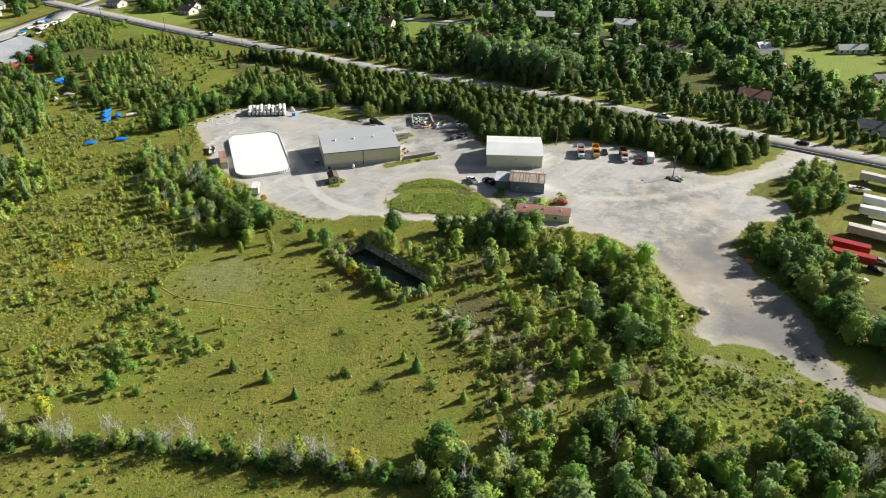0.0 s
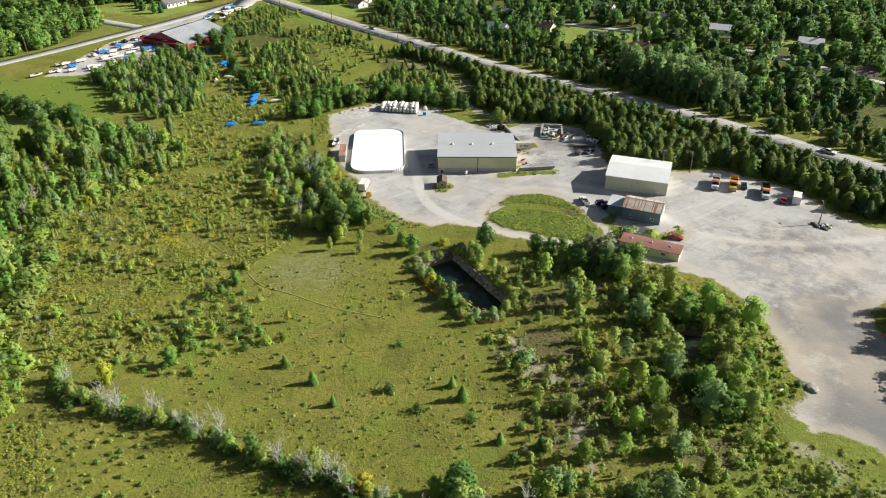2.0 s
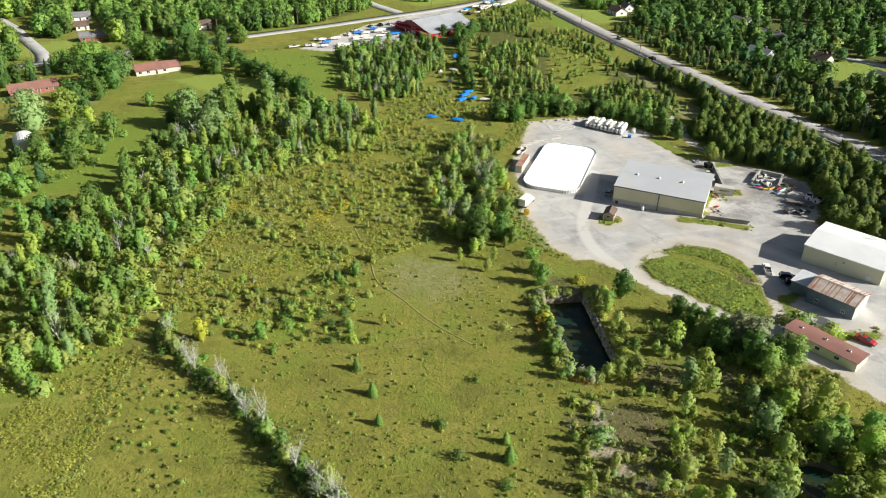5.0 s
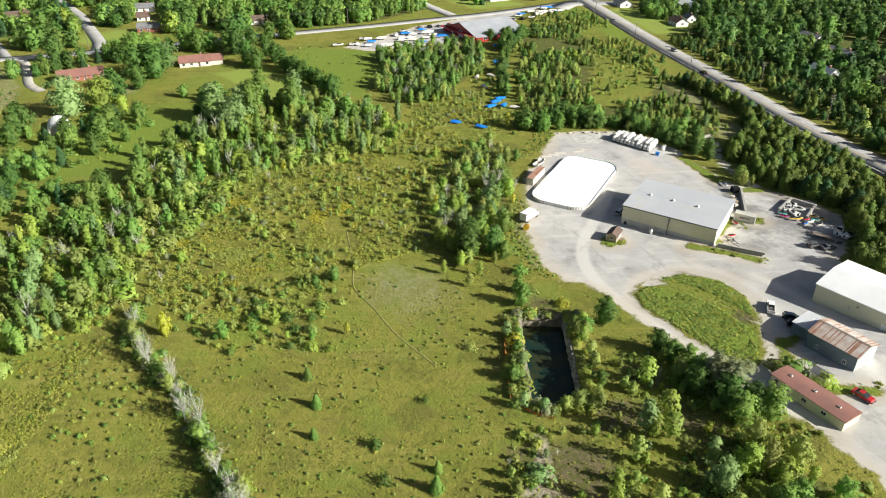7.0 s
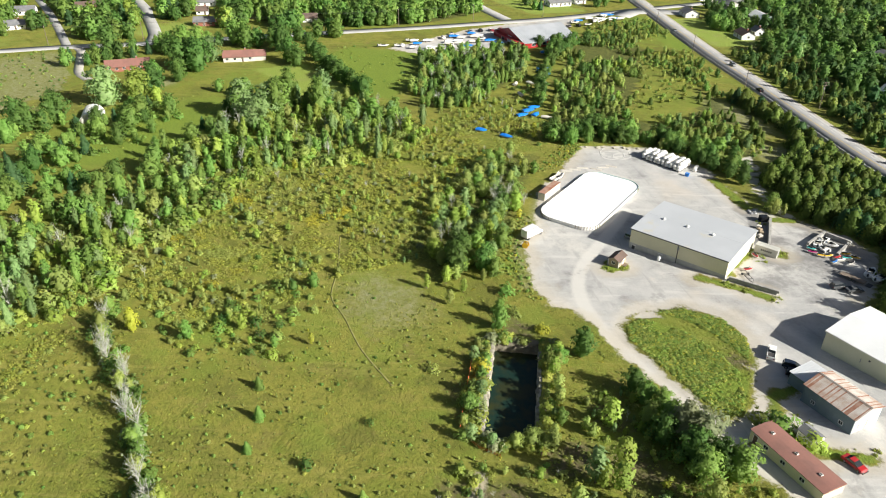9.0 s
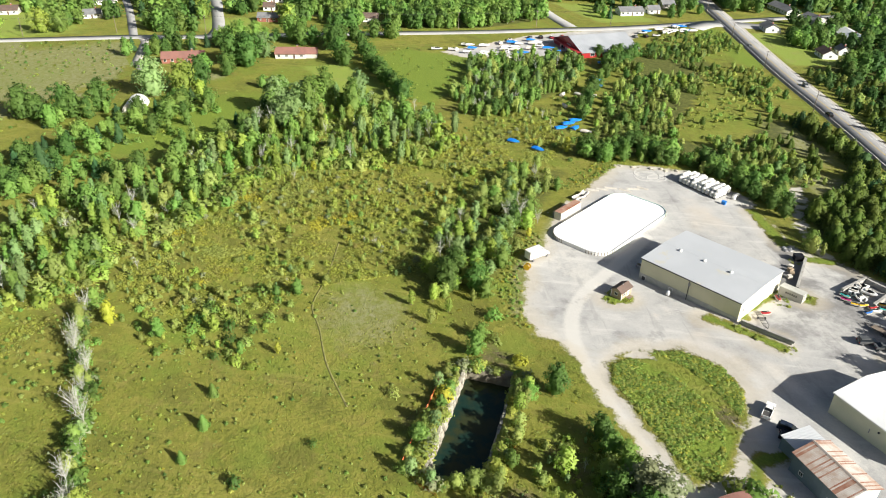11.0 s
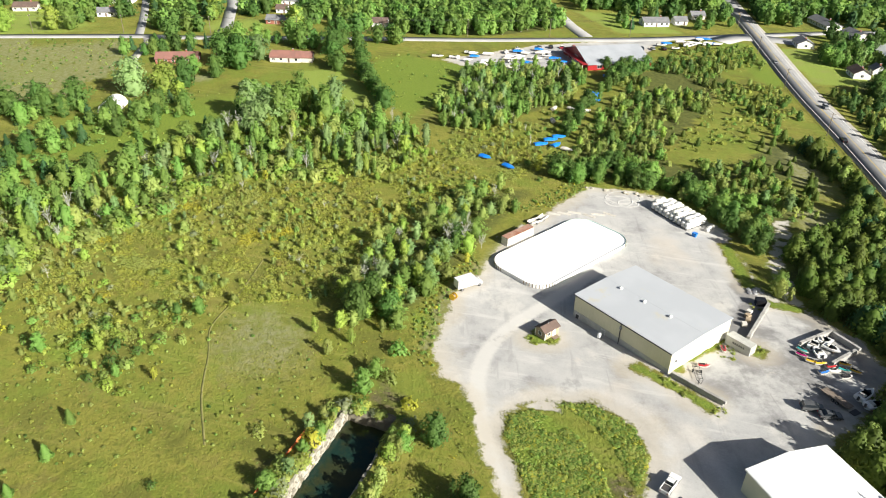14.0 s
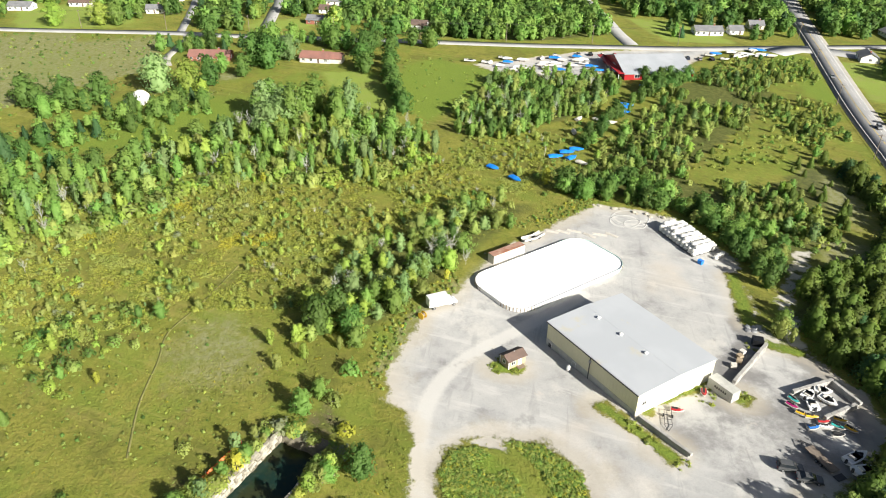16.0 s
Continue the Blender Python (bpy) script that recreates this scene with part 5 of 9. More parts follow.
def car_shape(name, x, y, turn, paint, label, category, kind="saloon", group=""):
    b = thing(name, x, y, turn, label, category, group, lift=0.04)
    L = 2.25 if kind != "pickup" else 2.7
    if kind == "pickup":
        low = [(-L, 0.42), (-L, 0.98), (-0.6, 1.0), (-0.6, 1.02), (1.25, 1.02), (2.5, 0.95), (L, 0.75), (L, 0.4)]
        glass = [(-0.75, 1.0), (-0.6, 1.62), (0.55, 1.62), (1.25, 1.0)]
        roof = (-0.55, 0.5, 1.62)
    elif kind == "suv":
        low = [(-L, 0.4), (-L, 1.05), (-L + 0.1, 1.12), (1.2, 1.08), (2.15, 0.92), (L, 0.7), (L, 0.35)]
        glass = [(-2.1, 1.1), (-1.95, 1.66), (0.3, 1.66), (1.15, 1.06)]
        roof = (-1.9, 0.25, 1.66)
    else:
        low = [(-L, 0.4), (-L, 0.88), (-L + 0.15, 0.98), (-1.5, 1.0), (1.05, 0.98), (2.0, 0.84), (L, 0.65), (L, 0.32)]
        glass = [(-1.65, 0.96), (-0.95, 1.42), (0.25, 1.42), (1.1, 0.96)]
        roof = (-0.9, 0.2, 1.42)
    part("body", Geo().prism(low, -0.9, 0.9), paint, b, bevel=0.07)
    g = Geo().rings([[(px, s * (0.82 if pz < 1.2 else 0.68), pz) for px, pz in glass] for s in (-1, 1)])
    part("cabin_glass", g, GLASS, b, "dark glass")
    part("roof", Geo().box(roof[0], roof[1], -0.68, 0.68, roof[2] - 0.02, roof[2] + 0.05, 0.04), paint, b)
    if kind == "pickup":
        part("bed", Geo().box(-2.55, -0.85, -0.75, 0.75, 1.0, 1.03), DARK, b)
        for s in (-1, 1):
            part("bed_rail", Geo().box(-2.65, -0.7, s * 0.83 - 0.06, s * 0.83 + 0.06, 1.0, 1.2), paint, b)
        part("tailgate", Geo().box(-2.7, -2.6, -0.8, 0.8, 1.0, 1.2), paint, b)
    for s in (-1, 1):
        part("headlight", Geo().box(L - 0.04, L + 0.02, s * 0.62 - 0.18, s * 0.62 + 0.18, 0.62, 0.76), GALV, b)
        part("tail_light", Geo().box(-L - 0.02, -L + 0.04, s * 0.68 - 0.12, s * 0.68 + 0.12, 0.7, 0.86), RED, b)
        for px in (-1.35 * L / 2.25, 1.4 * L / 2.25):
            wheel(b, px, s * 0.82)
    part("bumper", Geo().box(L - 0.05, L + 0.1, -0.85, 0.85, 0.35, 0.55), DARK, b)
    return b


def box_truck(x, y, turn, label):
    b = thing("box_truck", x, y, turn, label, "truck", lift=0.03)
    part("box", Geo().box(-3.8, 1.3, -1.2, 1.2, 0.9, 3.3), WHITE, b, bevel=0.06)
    part("cab", Geo().prism([(1.4, 0.5), (1.4, 2.2), (2.3, 2.2), (2.75, 1.5), (3.6, 1.3), (3.7, 0.5)], -1.0, 1.0), WHITE, b, bevel=0.07)
    part("windscreen", Geo().prism([(2.4, 2.1), (2.8, 1.5), (2.84, 1.53), (2.44, 2.13)], -0.85, 0.85), GLASS, b)
    part("chassis", Geo().box(-3.6, 3.4, -0.45, 0.45, 0.5, 0.9), DARK, b)
    part("roof_rail", Geo().box(-3.8, 1.3, -1.22, -1.16, 3.25, 3.34).box(-3.8, 1.3, 1.16, 1.22, 3.25, 3.34), GALV, b)
    for px in (-2.5, 2.7):
        for s in (-1, 1):
            wheel(b, px, s * 0.95, 0.42, 0.28)
    part("bumper", Geo().box(3.7, 3.82, -1.0, 1.0, 0.4, 0.65), GALV, b)


def dump_truck(x, y, turn, cab_mat, bed_mat, label):
    b = thing("dump_truck", x, y, turn, label, "truck", "work trucks by the trees", lift=0.03)
    part("cab", Geo().prism([(1.9, 0.7), (1.9, 2.7), (3.3, 2.7), (3.7, 1.9), (4.9, 1.7), (5.0, 0.7)], -1.15, 1.15), cab_mat, b, bevel=0.08)
    part("windscreen", Geo().prism([(3.4, 2.6), (3.78, 1.9), (3.82, 1.93), (3.44, 2.63)], -1.0, 1.0), GLASS, b)
    part("side_window", Geo().box(2.3, 3.2, -1.18, 1.18, 1.9, 2.5), GLASS, b)
    tub = [(-3.6, 1.2), (1.6, 1.2), (1.6, 2.6), (-3.9, 2.4)]
    for s in (-1, 1):
        part("bed_side", Geo().prism(tub, s * 1.2 - 0.06, s * 1.2 + 0.06), bed_mat, b)
    part("bed_floor", Geo().box(-3.6, 1.6, -1.14, 1.14, 1.15, 1.3), DARK, b)
    part("headboard", Geo().box(1.5, 1.75, -1.26, 1.26, 1.2, 2.9), bed_mat, b)
    part("cab_shield", Geo().box(1.6, 3.0, -1.2, 1.2, 2.85, 2.95), ORANGE, b)
    part("tailgate", Geo().box(-3.9, -3.75, -1.14, 1.14, 1.3, 2.4), bed_mat, b)
    part("chassis", Geo().box(-3.4, 4.6, -0.45, 0.45, 0.6, 1.15), DARK, b)
    part("grille", Geo().box(5.0, 5.06, -0.6, 0.6, 0.9, 1.6), GALV, b)
    for px in (-2.6, -1.2, 3.7):
        for s in (-1, 1):
            wheel(b, px, s * 1.0, 0.52, 0.34)


def semi_trailer(x, y, turn, mat, label, length=15.0, tall=2.7):
    b = thing("semi_trailer", x, y, turn, label, "trailer", "trailers parked in a row", lift=0.0)
    part("box", Geo().box(-length / 2, length / 2, -1.25, 1.25, 1.1, 1.1 + tall), mat, b, bevel=0.05)
    for i in range(int(length / 1.2)):
        px = -length / 2 + 0.6 + i * 1.2
        part("roof_bow", Geo().box(px - 0.04, px + 0.04, -1.22, 1.22, 1.1 + tall, 1.13 + tall), mat, b)
    part("rear_door", Geo().box(-length / 2 - 0.05, -length / 2, -1.15, 1.15, 1.2, 1.0 + tall), OFF_WHITE, b)
    part("landing_gear", Geo().box(length / 2 - 3.0, length / 2 - 2.8, -0.9, -0.7, 0, 1.1).box(length / 2 - 3.0, length / 2 - 2.8, 0.7, 0.9, 0, 1.1), DARK, b)
    part("chassis", Geo().box(-length / 2, length / 2, -0.5, 0.5, 0.85, 1.1), DARK, b)
    for px in (-length / 2 + 1.2, -length / 2 + 2.5):
        for s in (-1, 1):
            wheel(b, px, s * 1.0, 0.5, 0.34)


def hull(L, W, Hh, n=9):
    """Rings of a boat hull from stern to bow."""
    loops = []
    for i in range(n):
        t = i / (n - 1)
        half = W / 2 * (1 - max(0, (t - 0.35) / 0.65) ** 2.2) + 0.02
        keel = Hh * 0.7 * max(0, (t - 0.55) / 0.45) ** 2
        x = -L / 2 + L * t
        loops.append([(x, -half, Hh), (x, -half * 0.9, Hh * 0.45 + keel * 0.5), (x, 0, keel), (x, half * 0.9, Hh * 0.45 + keel * 0.5), (x, half, Hh)])
    return loops


def boat(x, y, turn, paint, label, L=5.5, W=2.1, tarp=None, lift=0.35, group="stored boats"):
    b = thing("boat", x, y, turn, label, "boat", group, lift=0.0)
    loops = [[(px, py, pz + lift) for px, py, pz in r] for r in hull(L, W, 1.0)]
    part("hull", Geo().rings(loops, closed=True), paint, b)
    for along, half in ((-L * 0.3, 0.8), (L * 0.15, 0.7)):
        part("stand", Geo().box(along, along + 0.2, -half, half, -0.05, lift + 0.4), WOOD, b)
    if tarp:
        cover = []
        for i in range(7):
            t = i / 6
            w = W / 2 * 1.08 * (1 - max(0, (t - 0.4) / 0.6) ** 2.2) + 0.05
            z = 0.95 + lift
            k = 0.55 * math.sin(math.pi * (0.15 + 0.8 * t)) + 0.08 * math.sin(7 * t)
            px = -L * 0.52 + L * 1.04 * t
            cover.append([(px, -w, z - 0.35), (px, -w * 0.95, z + 0.05), (px, -w * 0.4, z + k * 0.8), (px, 0, z + k), (px, w * 0.4, z + k * 0.8), (px, w * 0.95, z + 0.05), (px, w, z - 0.35)])
        part("cover", Geo().rings(cover, closed=True), tarp, b, "wrinkled cover")
    else:
        part("cockpit", Geo().rings([[(p[0], p[1], lift + 1.02) for p in (r[0], r[1], r[3], r[4])] for r in hull(L * 0.6, W * 0.72, 1.0)], closed=True), (OFF_WHITE if L < 3.9 else DARK) if paint is not DARK else OFF_WHITE, b)
        part("windscreen", Geo().box(L * 0.05, L * 0.08, -W * 0.36, W * 0.36, lift + 1.0, lift + 1.4), GLASS, b)
        part("seat", Geo().box(-L * 0.3, -L * 0.18, -W * 0.28, W * 0.28, lift + 1.0, lift + 1.3), OFF_WHITE, b)
        part("engine", Geo().box(-L / 2 - 0.35, -L / 2, -0.22, 0.22, lift + 0.5, lift + 1.35, 0.05), DARK, b)
    return b


def jet_ski(x, y, turn, paint, label):
    b = thing("jet_ski", x, y, turn, label, "jet ski", "jet skis beside the pen")
    part("hull", Geo().rings([[(px, py, pz + 0.1) for px, py, pz in r] for r in hull(2.7, 1.35, 0.5)]), OFF_WHITE, b)
    part("deck", Geo().rings([[(px, py * 0.85, 0.62 + (0.25 if abs(py) < 0.2 else 0)) for px, py, pz in r] for r in hull(2.45, 1.4, 0.5)]), paint, b)
    part("seat", Geo().box(-1.1, 0.2, -0.2, 0.2, 0.7, 1.0, 0.05), BLACK, b)
    part("handlebar", Geo().tube((0.4, -0.4, 1.05), (0.4, 0.4, 1.05), 0.04, n=6).tube((0.6, 0, 0.7), (0.4, 0, 1.05), 0.06, n=6), DARK, b)


def container(x, y, turn, L, mat, label, name="shipping_container", roof=None):
    b = thing(name, x, y, turn, label, "container")
    part("body", Geo().box(-L / 2, L / 2, -1.2, 1.2, 0.1, 2.55), mat, b)
    for s in (-1, 1):
        for i in range(int(L / 0.5)):
            px = -L / 2 + 0.25 + i * 0.5
            part("rib", Geo().box(px - 0.08, px + 0.08, s * 1.2 - 0.04, s * 1.2 + 0.04, 0.2, 2.45), mat, b)
    part("top", Geo().box(-L / 2 - 0.02, L / 2 + 0.02, -1.22, 1.22, 2.55, 2.62), roof or mat, b)
    part("skid", Geo().box(-L / 2, L / 2, -1.1, -0.9, -0.2, 0.1).box(-L / 2, L / 2, 0.9, 1.1, -0.2, 0.1), DARK, b)
    for s in (-0.6, 0.6):
        leaf = part("door", Geo().box(L / 2, L / 2 + 0.05, s - 0.55, s + 0.55, 0.2, 2.45), mat, b)
        part("lock_bar", Geo().tube((L / 2 + 0.08, s, 0.25), (L / 2 + 0.08, s, 2.4), 0.03, n=6), GALV, leaf)
    return b


def block_wall(name, a, b, rows, label, mat=CONCRETE, length=1.8, depth=0.75, tall=0.75):
    """A wall of stacked concrete blocks."""
    a, b = Vector((*a, 0)), Vector((*b, 0))
    ang = math.degrees(math.atan2(b.y - a.y, b.x - a.x))
    w = thing(name, a.x, a.y, ang, label, "wall")
    n = max(1, int(round((b - a).length / length)))
    me = Geo().box(0.01, length - 0.01, -depth / 2, depth / 2, 0.01, tall - 0.01).mesh("block", mat, 0.05)
    for r in range(rows):
        for i in range(n):
            c = a + (b - a) * ((i + 0.5) / n)
            part("block", me, mat, w, at=pose(i * length + (0.4 if r % 2 else 0), random.Random(i + 9 * r).uniform(-0.04, 0.04), float(height(c.x, c.y) - height(a.x, a.y)) - 0.12 + r * tall))
    return w


def pole(x, y, tall=11.0, arms=1, lamp_arm=False, turn=0.0, label="grey wooden utility pole with cross-arms"):
    b = thing("utility_pole", x, y, turn, label, "utility pole", "utility poles along the roads")
    part("post", Geo().tube((0, 0, -0.4), (0, 0, tall), 0.17, 0.11, 8), POLE_WOOD, b)
    for k in range(arms):
        z = tall - 0.5 - 1.1 * k
        part("cross_arm", Geo().box(-1.2, 1.2, -0.06, 0.06, z - 0.07, z + 0.07), POLE_WOOD, b)
        for px in (-1.1, -0.4, 0.4, 1.1):
            part("insulator", Geo().tube((px, 0, z + 0.07), (px, 0, z + 0.28), 0.06, 0.04, 6), OFF_WHITE, b)
    if arms > 1:
        part("transformer", Geo().tube((0.4, 0.0, tall - 3.3), (0.4, 0.0, tall - 2.3), 0.28, n=10), GALV, b)
    if lamp_arm:
        part("lamp_arm", Geo().tube((0, 0, tall - 2), (0, 2.4, tall - 1.4), 0.05, n=6), GALV, b)
        part("lamp_head", Geo().box(-0.15, 0.15, 2.2, 3.0, tall - 1.5, tall - 1.3), GALV, b)


def wires(points, offsets, sag=1.0, label="sagging dark overhead wires between poles"):
    w = thing("overhead_wires", points[0][0], points[0][1], 0, label, "wires")
    base = w.matrix_basis.translation
    for off in offsets:
        for p, q in zip(points[:-1], points[1:]):
            g = Geo()
            p, q = Vector(p), Vector(q)
            d = (q - p).normalized()
            o = Vector((-d.y, d.x, 0)) * off[0] + Vector((0, 0, off[1]))
            pts = [p.lerp(q, i / 8) + o - Vector((0, 0, sag * 4 * (i / 8) * (1 - i / 8))) - base for i in range(9)]
            g.rings([[m + Vector((-d.y * 0.022 * c, d.x * 0.022 * c, 0.022 * k)) for c, k in ((1, -0.6), (-1, -0.6), (0, 1))] for m in pts])
            part("wire", g, BLACK, w)
    return w


# cars
car_shape("pickup", 9.9, 225.3, 117, WHITE, "white pickup with an open loaded bed", "pickup", "pickup")
car_shape("car", 15.6, 224.4, 25, NAVY, "dark teal-blue car parked beside the blue shed", "car", "suv")
car_shape("car", 17.6, 222.4, 30, BLACK_PAINT, "black car parked beside the blue shed", "car", "suv")
car_shape("car", 38.0, 206.9, -10, RED, "red car behind the mobile building", "car")
car_shape("car", 4.4, 265.0, 62, CHARCOAL, "dark grey car with a glossy roof on gravel", "car", "suv", "cars on the gravel")
car_shape("car", 7.6, 266.4, 60, CHARCOAL, "charcoal saloon on gravel", "car", "saloon", "cars on the gravel")
car_shape("car", -47.0, 243.8, 104, SILVER, "pale silver car in the warehouse's shade", "car", "suv")
dump_truck(51.0, 247.0, -97, WHITE, WHITE, "white dump truck with orange cab shield")
dump_truck(56.6, 247.4, -97, YELLOW, YELLOW, "yellow and orange dump truck")
car_shape("car", 60.0, 247.4, -92, NAVY, "small dark blue car by the trees", "car")
dump_truck(66.2, 244.0, -95, WHITE, DARK, "white flatbed work truck with a dark bed")
car_shape("car", 71.4, 239.6, 75, RED, "dark red car beside a white van body", "car")
car_shape("pickup", 92.0, 285.6, -31, WHITE, "white pickup driving on the highway", "pickup", "pickup")
car_shape("car", 138.0, 257.0, 150, BLACK_PAINT, "black car on the highway by the entrance", "car")
car_shape("car", -200.0, 459.6, -32, SILVER, "silver car on the highway", "car")
car_shape("car", -137.0, 425.8, -32, SILVER, "silver car on the highway lane", "car", "suv")
car_shape("car", -105.0, 399.8, 148, BLACK_PAINT, "dark car on the highway lane", "car", "suv")
box_truck(-64.0, 220.4, 97, "white box truck parked at the yard edge")
v = container(75.3, 240.8, 80, 4.6, WHITE, "white van body standing on gravel", "van_body")

# yard things
box = container(-17.3, 266.6, 14, 6.1, PALE_GREY, "pale grey shipping container with a dark lettered side")
for i, wd in enumerate((0.34, 0.3, 0.28, 0.3, 0.3, 0.32)):
    part("letter_bar", Geo().box(-1.3 + i * 0.52, -1.3 + i * 0.52 + wd, -1.27, -1.245, 1.25, 1.8), DARK, box, "dark lettering block")
container(-81.6, 244.0, 109, 11.0, OFF_WHITE, "long white site container with a rusty red roof", "site_container", RUST)
block_wall("retaining_wall", (-15.4, 245.6), (-3.4, 249.4), 2, "low grey concrete-block retaining wall")
block_wall("retaining_wall", (-18.6, 270.0), (-28.0, 285.6), 2, "low dark concrete-block wall behind the warehouse")
block_wall("boat_pen_wall", (-12.6, 279.4), (-13.4, 289.6), 2, "concrete-block pen wall round stored boats")
block_wall("boat_pen_wall", (-13.2, 290.2), (-6.2, 290.4), 2, "concrete-block pen wall round stored boats")
block_wall("boat_pen_wall", (-5.8, 289.6), (-4.5, 281.6), 2, "concrete-block pen wall round stored boats")
for x, y, turn, L in ((-11.4, 286.4, 60, 3.7), (-11.2, 282.6, 115, 3.6), (-8.6, 285.2, 15, 3.8), (-8.8, 281.2, 160, 3.7)):
    boat(x, y, turn, WHITE, "small white open boat stored in the pen", L, 2.2, lift=0.1)
for x, y, turn, paint, tone in ((-10.9, 279.0, 10, TEAL_PAINT, "teal"), (-9.6, 277.4, 20, MAGENTA, "magenta"), (-7.0, 277.6, 35, YELLOW, "yellow"), (-5.8, 278.8, 60, YELLOW, "yellow"), (-4.0, 280.0, 70, RED, "red"), (-3.4, 283.4, 45, YELLOW, "yellow"),
                                (-2.0, 281.6, 30, TEAL_PAINT, "teal"), (-2.6, 279.4, 60, WHITE, "white"), (-0.6, 283.4, 20, YELLOW, "yellow"), (-3.2, 277.0, 80, BLUE, "blue"), (-0.2, 280.0, 70, BLACK_PAINT, "black")):
    jet_ski(x, y, turn, paint, "%s jet ski standing on gravel" % tone)
boat(6.0, 278.1, 100, WHITE, "white motor boat with dark cockpit on gravel", 5.6, 2.2)
boat(9.2, 277.5, 80, WHITE, "white motor boat with dark cockpit beside trees", 5.6, 2.2)
t = thing("flatbed_trailer", 4.4, 271.9, 184, "long dark flatbed trailer with wooden deck", "trailer")
part("deck", Geo().box(-3.2, 3.2, -0.95, 0.95, 0.7, 0.82), POLE_WOOD, t)
part("drawbar", Geo().tube((3.6, -0.8, 0.6), (5.2, 0, 0.5), 0.07, n=6).tube((3.6, 0.8, 0.6), (5.2, 0, 0.5), 0.07, n=6), DARK, t)
part("ramp", Geo().box(-4.9, -3.6, -1.0, 1.0, 0.3, 0.42), DARK, t)
for px in (-0.8, 0.2):
    for s in (-1, 1):
        wheel(t, px, s * 0.95, 0.36)


jet_ski(-15.0, 254.4, 60, RED, "red jet ski on bare gravel by the trailer")
jet_ski(-18.0, 262.6, -30, RED, "red jet ski beside the shipping container")
t = thing("boat_trailer", -13.2, 251.2, -30, "bare dark steel boat trailer frame", "trailer")
part("frame", Geo().tube((-2.6, -0.7, 0.5), (2.0, -0.7, 0.5), 0.06, n=6).tube((-2.6, 0.7, 0.5), (2.0, 0.7, 0.5), 0.06, n=6).tube((2.0, -0.7, 0.5), (3.4, 0, 0.45), 0.06, n=6).tube((2.0, 0.7, 0.5), (3.4, 0, 0.45), 0.06, n=6), DARK, t)
for i in range(4):
    part("crossbar", Geo().tube((-2.4 + 1.3 * i, -0.7, 0.5), (-2.4 + 1.3 * i, 0.7, 0.5), 0.05, n=6), DARK, t)
for s in (-1, 1):
    wheel(t, -1.0, s * 0.9, 0.34)


def bale_stack():
    """White wrapped bales in rows, stacked three high on timber skids."""
    rng = random.Random(11)
    meshes = []
    for k in range(4):
        loops = []
        n = 10
        for i in range(6):
            r = 0.5 + rng.uniform(-0.04, 0.04)
            r *= (0.72, 1, 1.04, 1.02, 1, 0.7)[i]
            loops.append([(-1.0 + 0.4 * i, r * math.copysign(abs(math.cos(j * math.tau / n)) ** 0.7, math.cos(j * math.tau / n)), 0.5 + r * math.copysign(abs(math.sin(j * math.tau / n)) ** 0.7, math.sin(j * math.tau / n))) for j in range(n)])
        meshes.append(Geo().rings(loops).mesh("wrapped_bale", PLASTIC, 0, True))
    skid = Geo().box(-4.6, 4.6, -0.4, -0.25, -0.05, 0.2).box(-4.6, 4.6, 0.25, 0.4, -0.05, 0.2).mesh("timber_skid", DARK)
    for row in range(10):
        c = Vector((-84.0 + row * 1.62, 297.0 + row * 0.1))
        turn = 99 + rng.uniform(-2, 2)
        d = Vector((math.cos(radians(turn)), math.sin(radians(turn))))
        for tier in range(2 + (row % 3 != 1)):
            for k in range(4 if tier < 2 else rng.choice((2, 3))):
                p = c + d * (-3.3 + 2.15 * k + rng.uniform(-0.12, 0.12) + (0.9 if tier == 2 else 0))
                ob = new("wrapped_bale", meshes[rng.randrange(4)])
                ob.matrix_basis = place(p.x + rng.uniform(-0.08, 0.08), p.y, turn + rng.uniform(-3, 3), 0.2 + tier * 0.95) @ Matrix.Diagonal((1.1, 1.34, 1.06, 1))
                tagged(ob, "white plastic-wrapped bale in a tall stack", "bale", "stack of wrapped bales")
        sk = new("timber_skid", skid)
        sk.matrix_basis = place(c.x, c.y, turn, 0.0)
        tagged(sk, "dark timber skid under wrapped bales", "skid", "skids under the bales")
    for x, y in ((-66.4, 300.6), (-65.6, 299.2), (-66.8, 302.0)):
        ob = new("wrapped_bale", Geo().rings([[(r * math.cos(j * math.tau / 10), r * math.sin(j * math.tau / 10), z) for j in range(10)] for r, z in ((0.5, 0), (0.68, 0.15), (0.7, 0.9), (0.5, 1.15))]).mesh("wrapped_bale", PLASTIC, 0, True))
        ob.matrix_basis = place(x, y, 0, 0)
        tagged(ob, "loose white wrapped bale beside the stack", "bale")


bale_stack()


def lump(name, x, y, size, mat, label, category, seed=0, flat=0.6, group=""):
    rng = random.Random(seed)
    bm = bmesh.new()
    bmesh.ops.create_icosphere(bm, subdivisions=2, radius=1)
    for v in bm.verts:
        v.co *= 1 + 0.22 * noise.noise(v.co * 1.7 + Vector((seed, seed * 2, 0)))
        v.co.z = max(v.co.z, -0.35) * flat
    me = bpy.data.meshes.new(name)
    bm.to_mesh(me)
    bm.free()
    me.materials.append(mat)
    ob = new(name, me)
    ob.matrix_basis = place(x, y, rng.uniform(0, 360), 0.3 * size * flat) @ Matrix.Diagonal((size, size * rng.uniform(0.6, 1), size * rng.uniform(0.7, 1), 1))
    return tagged(ob, label, category, group)


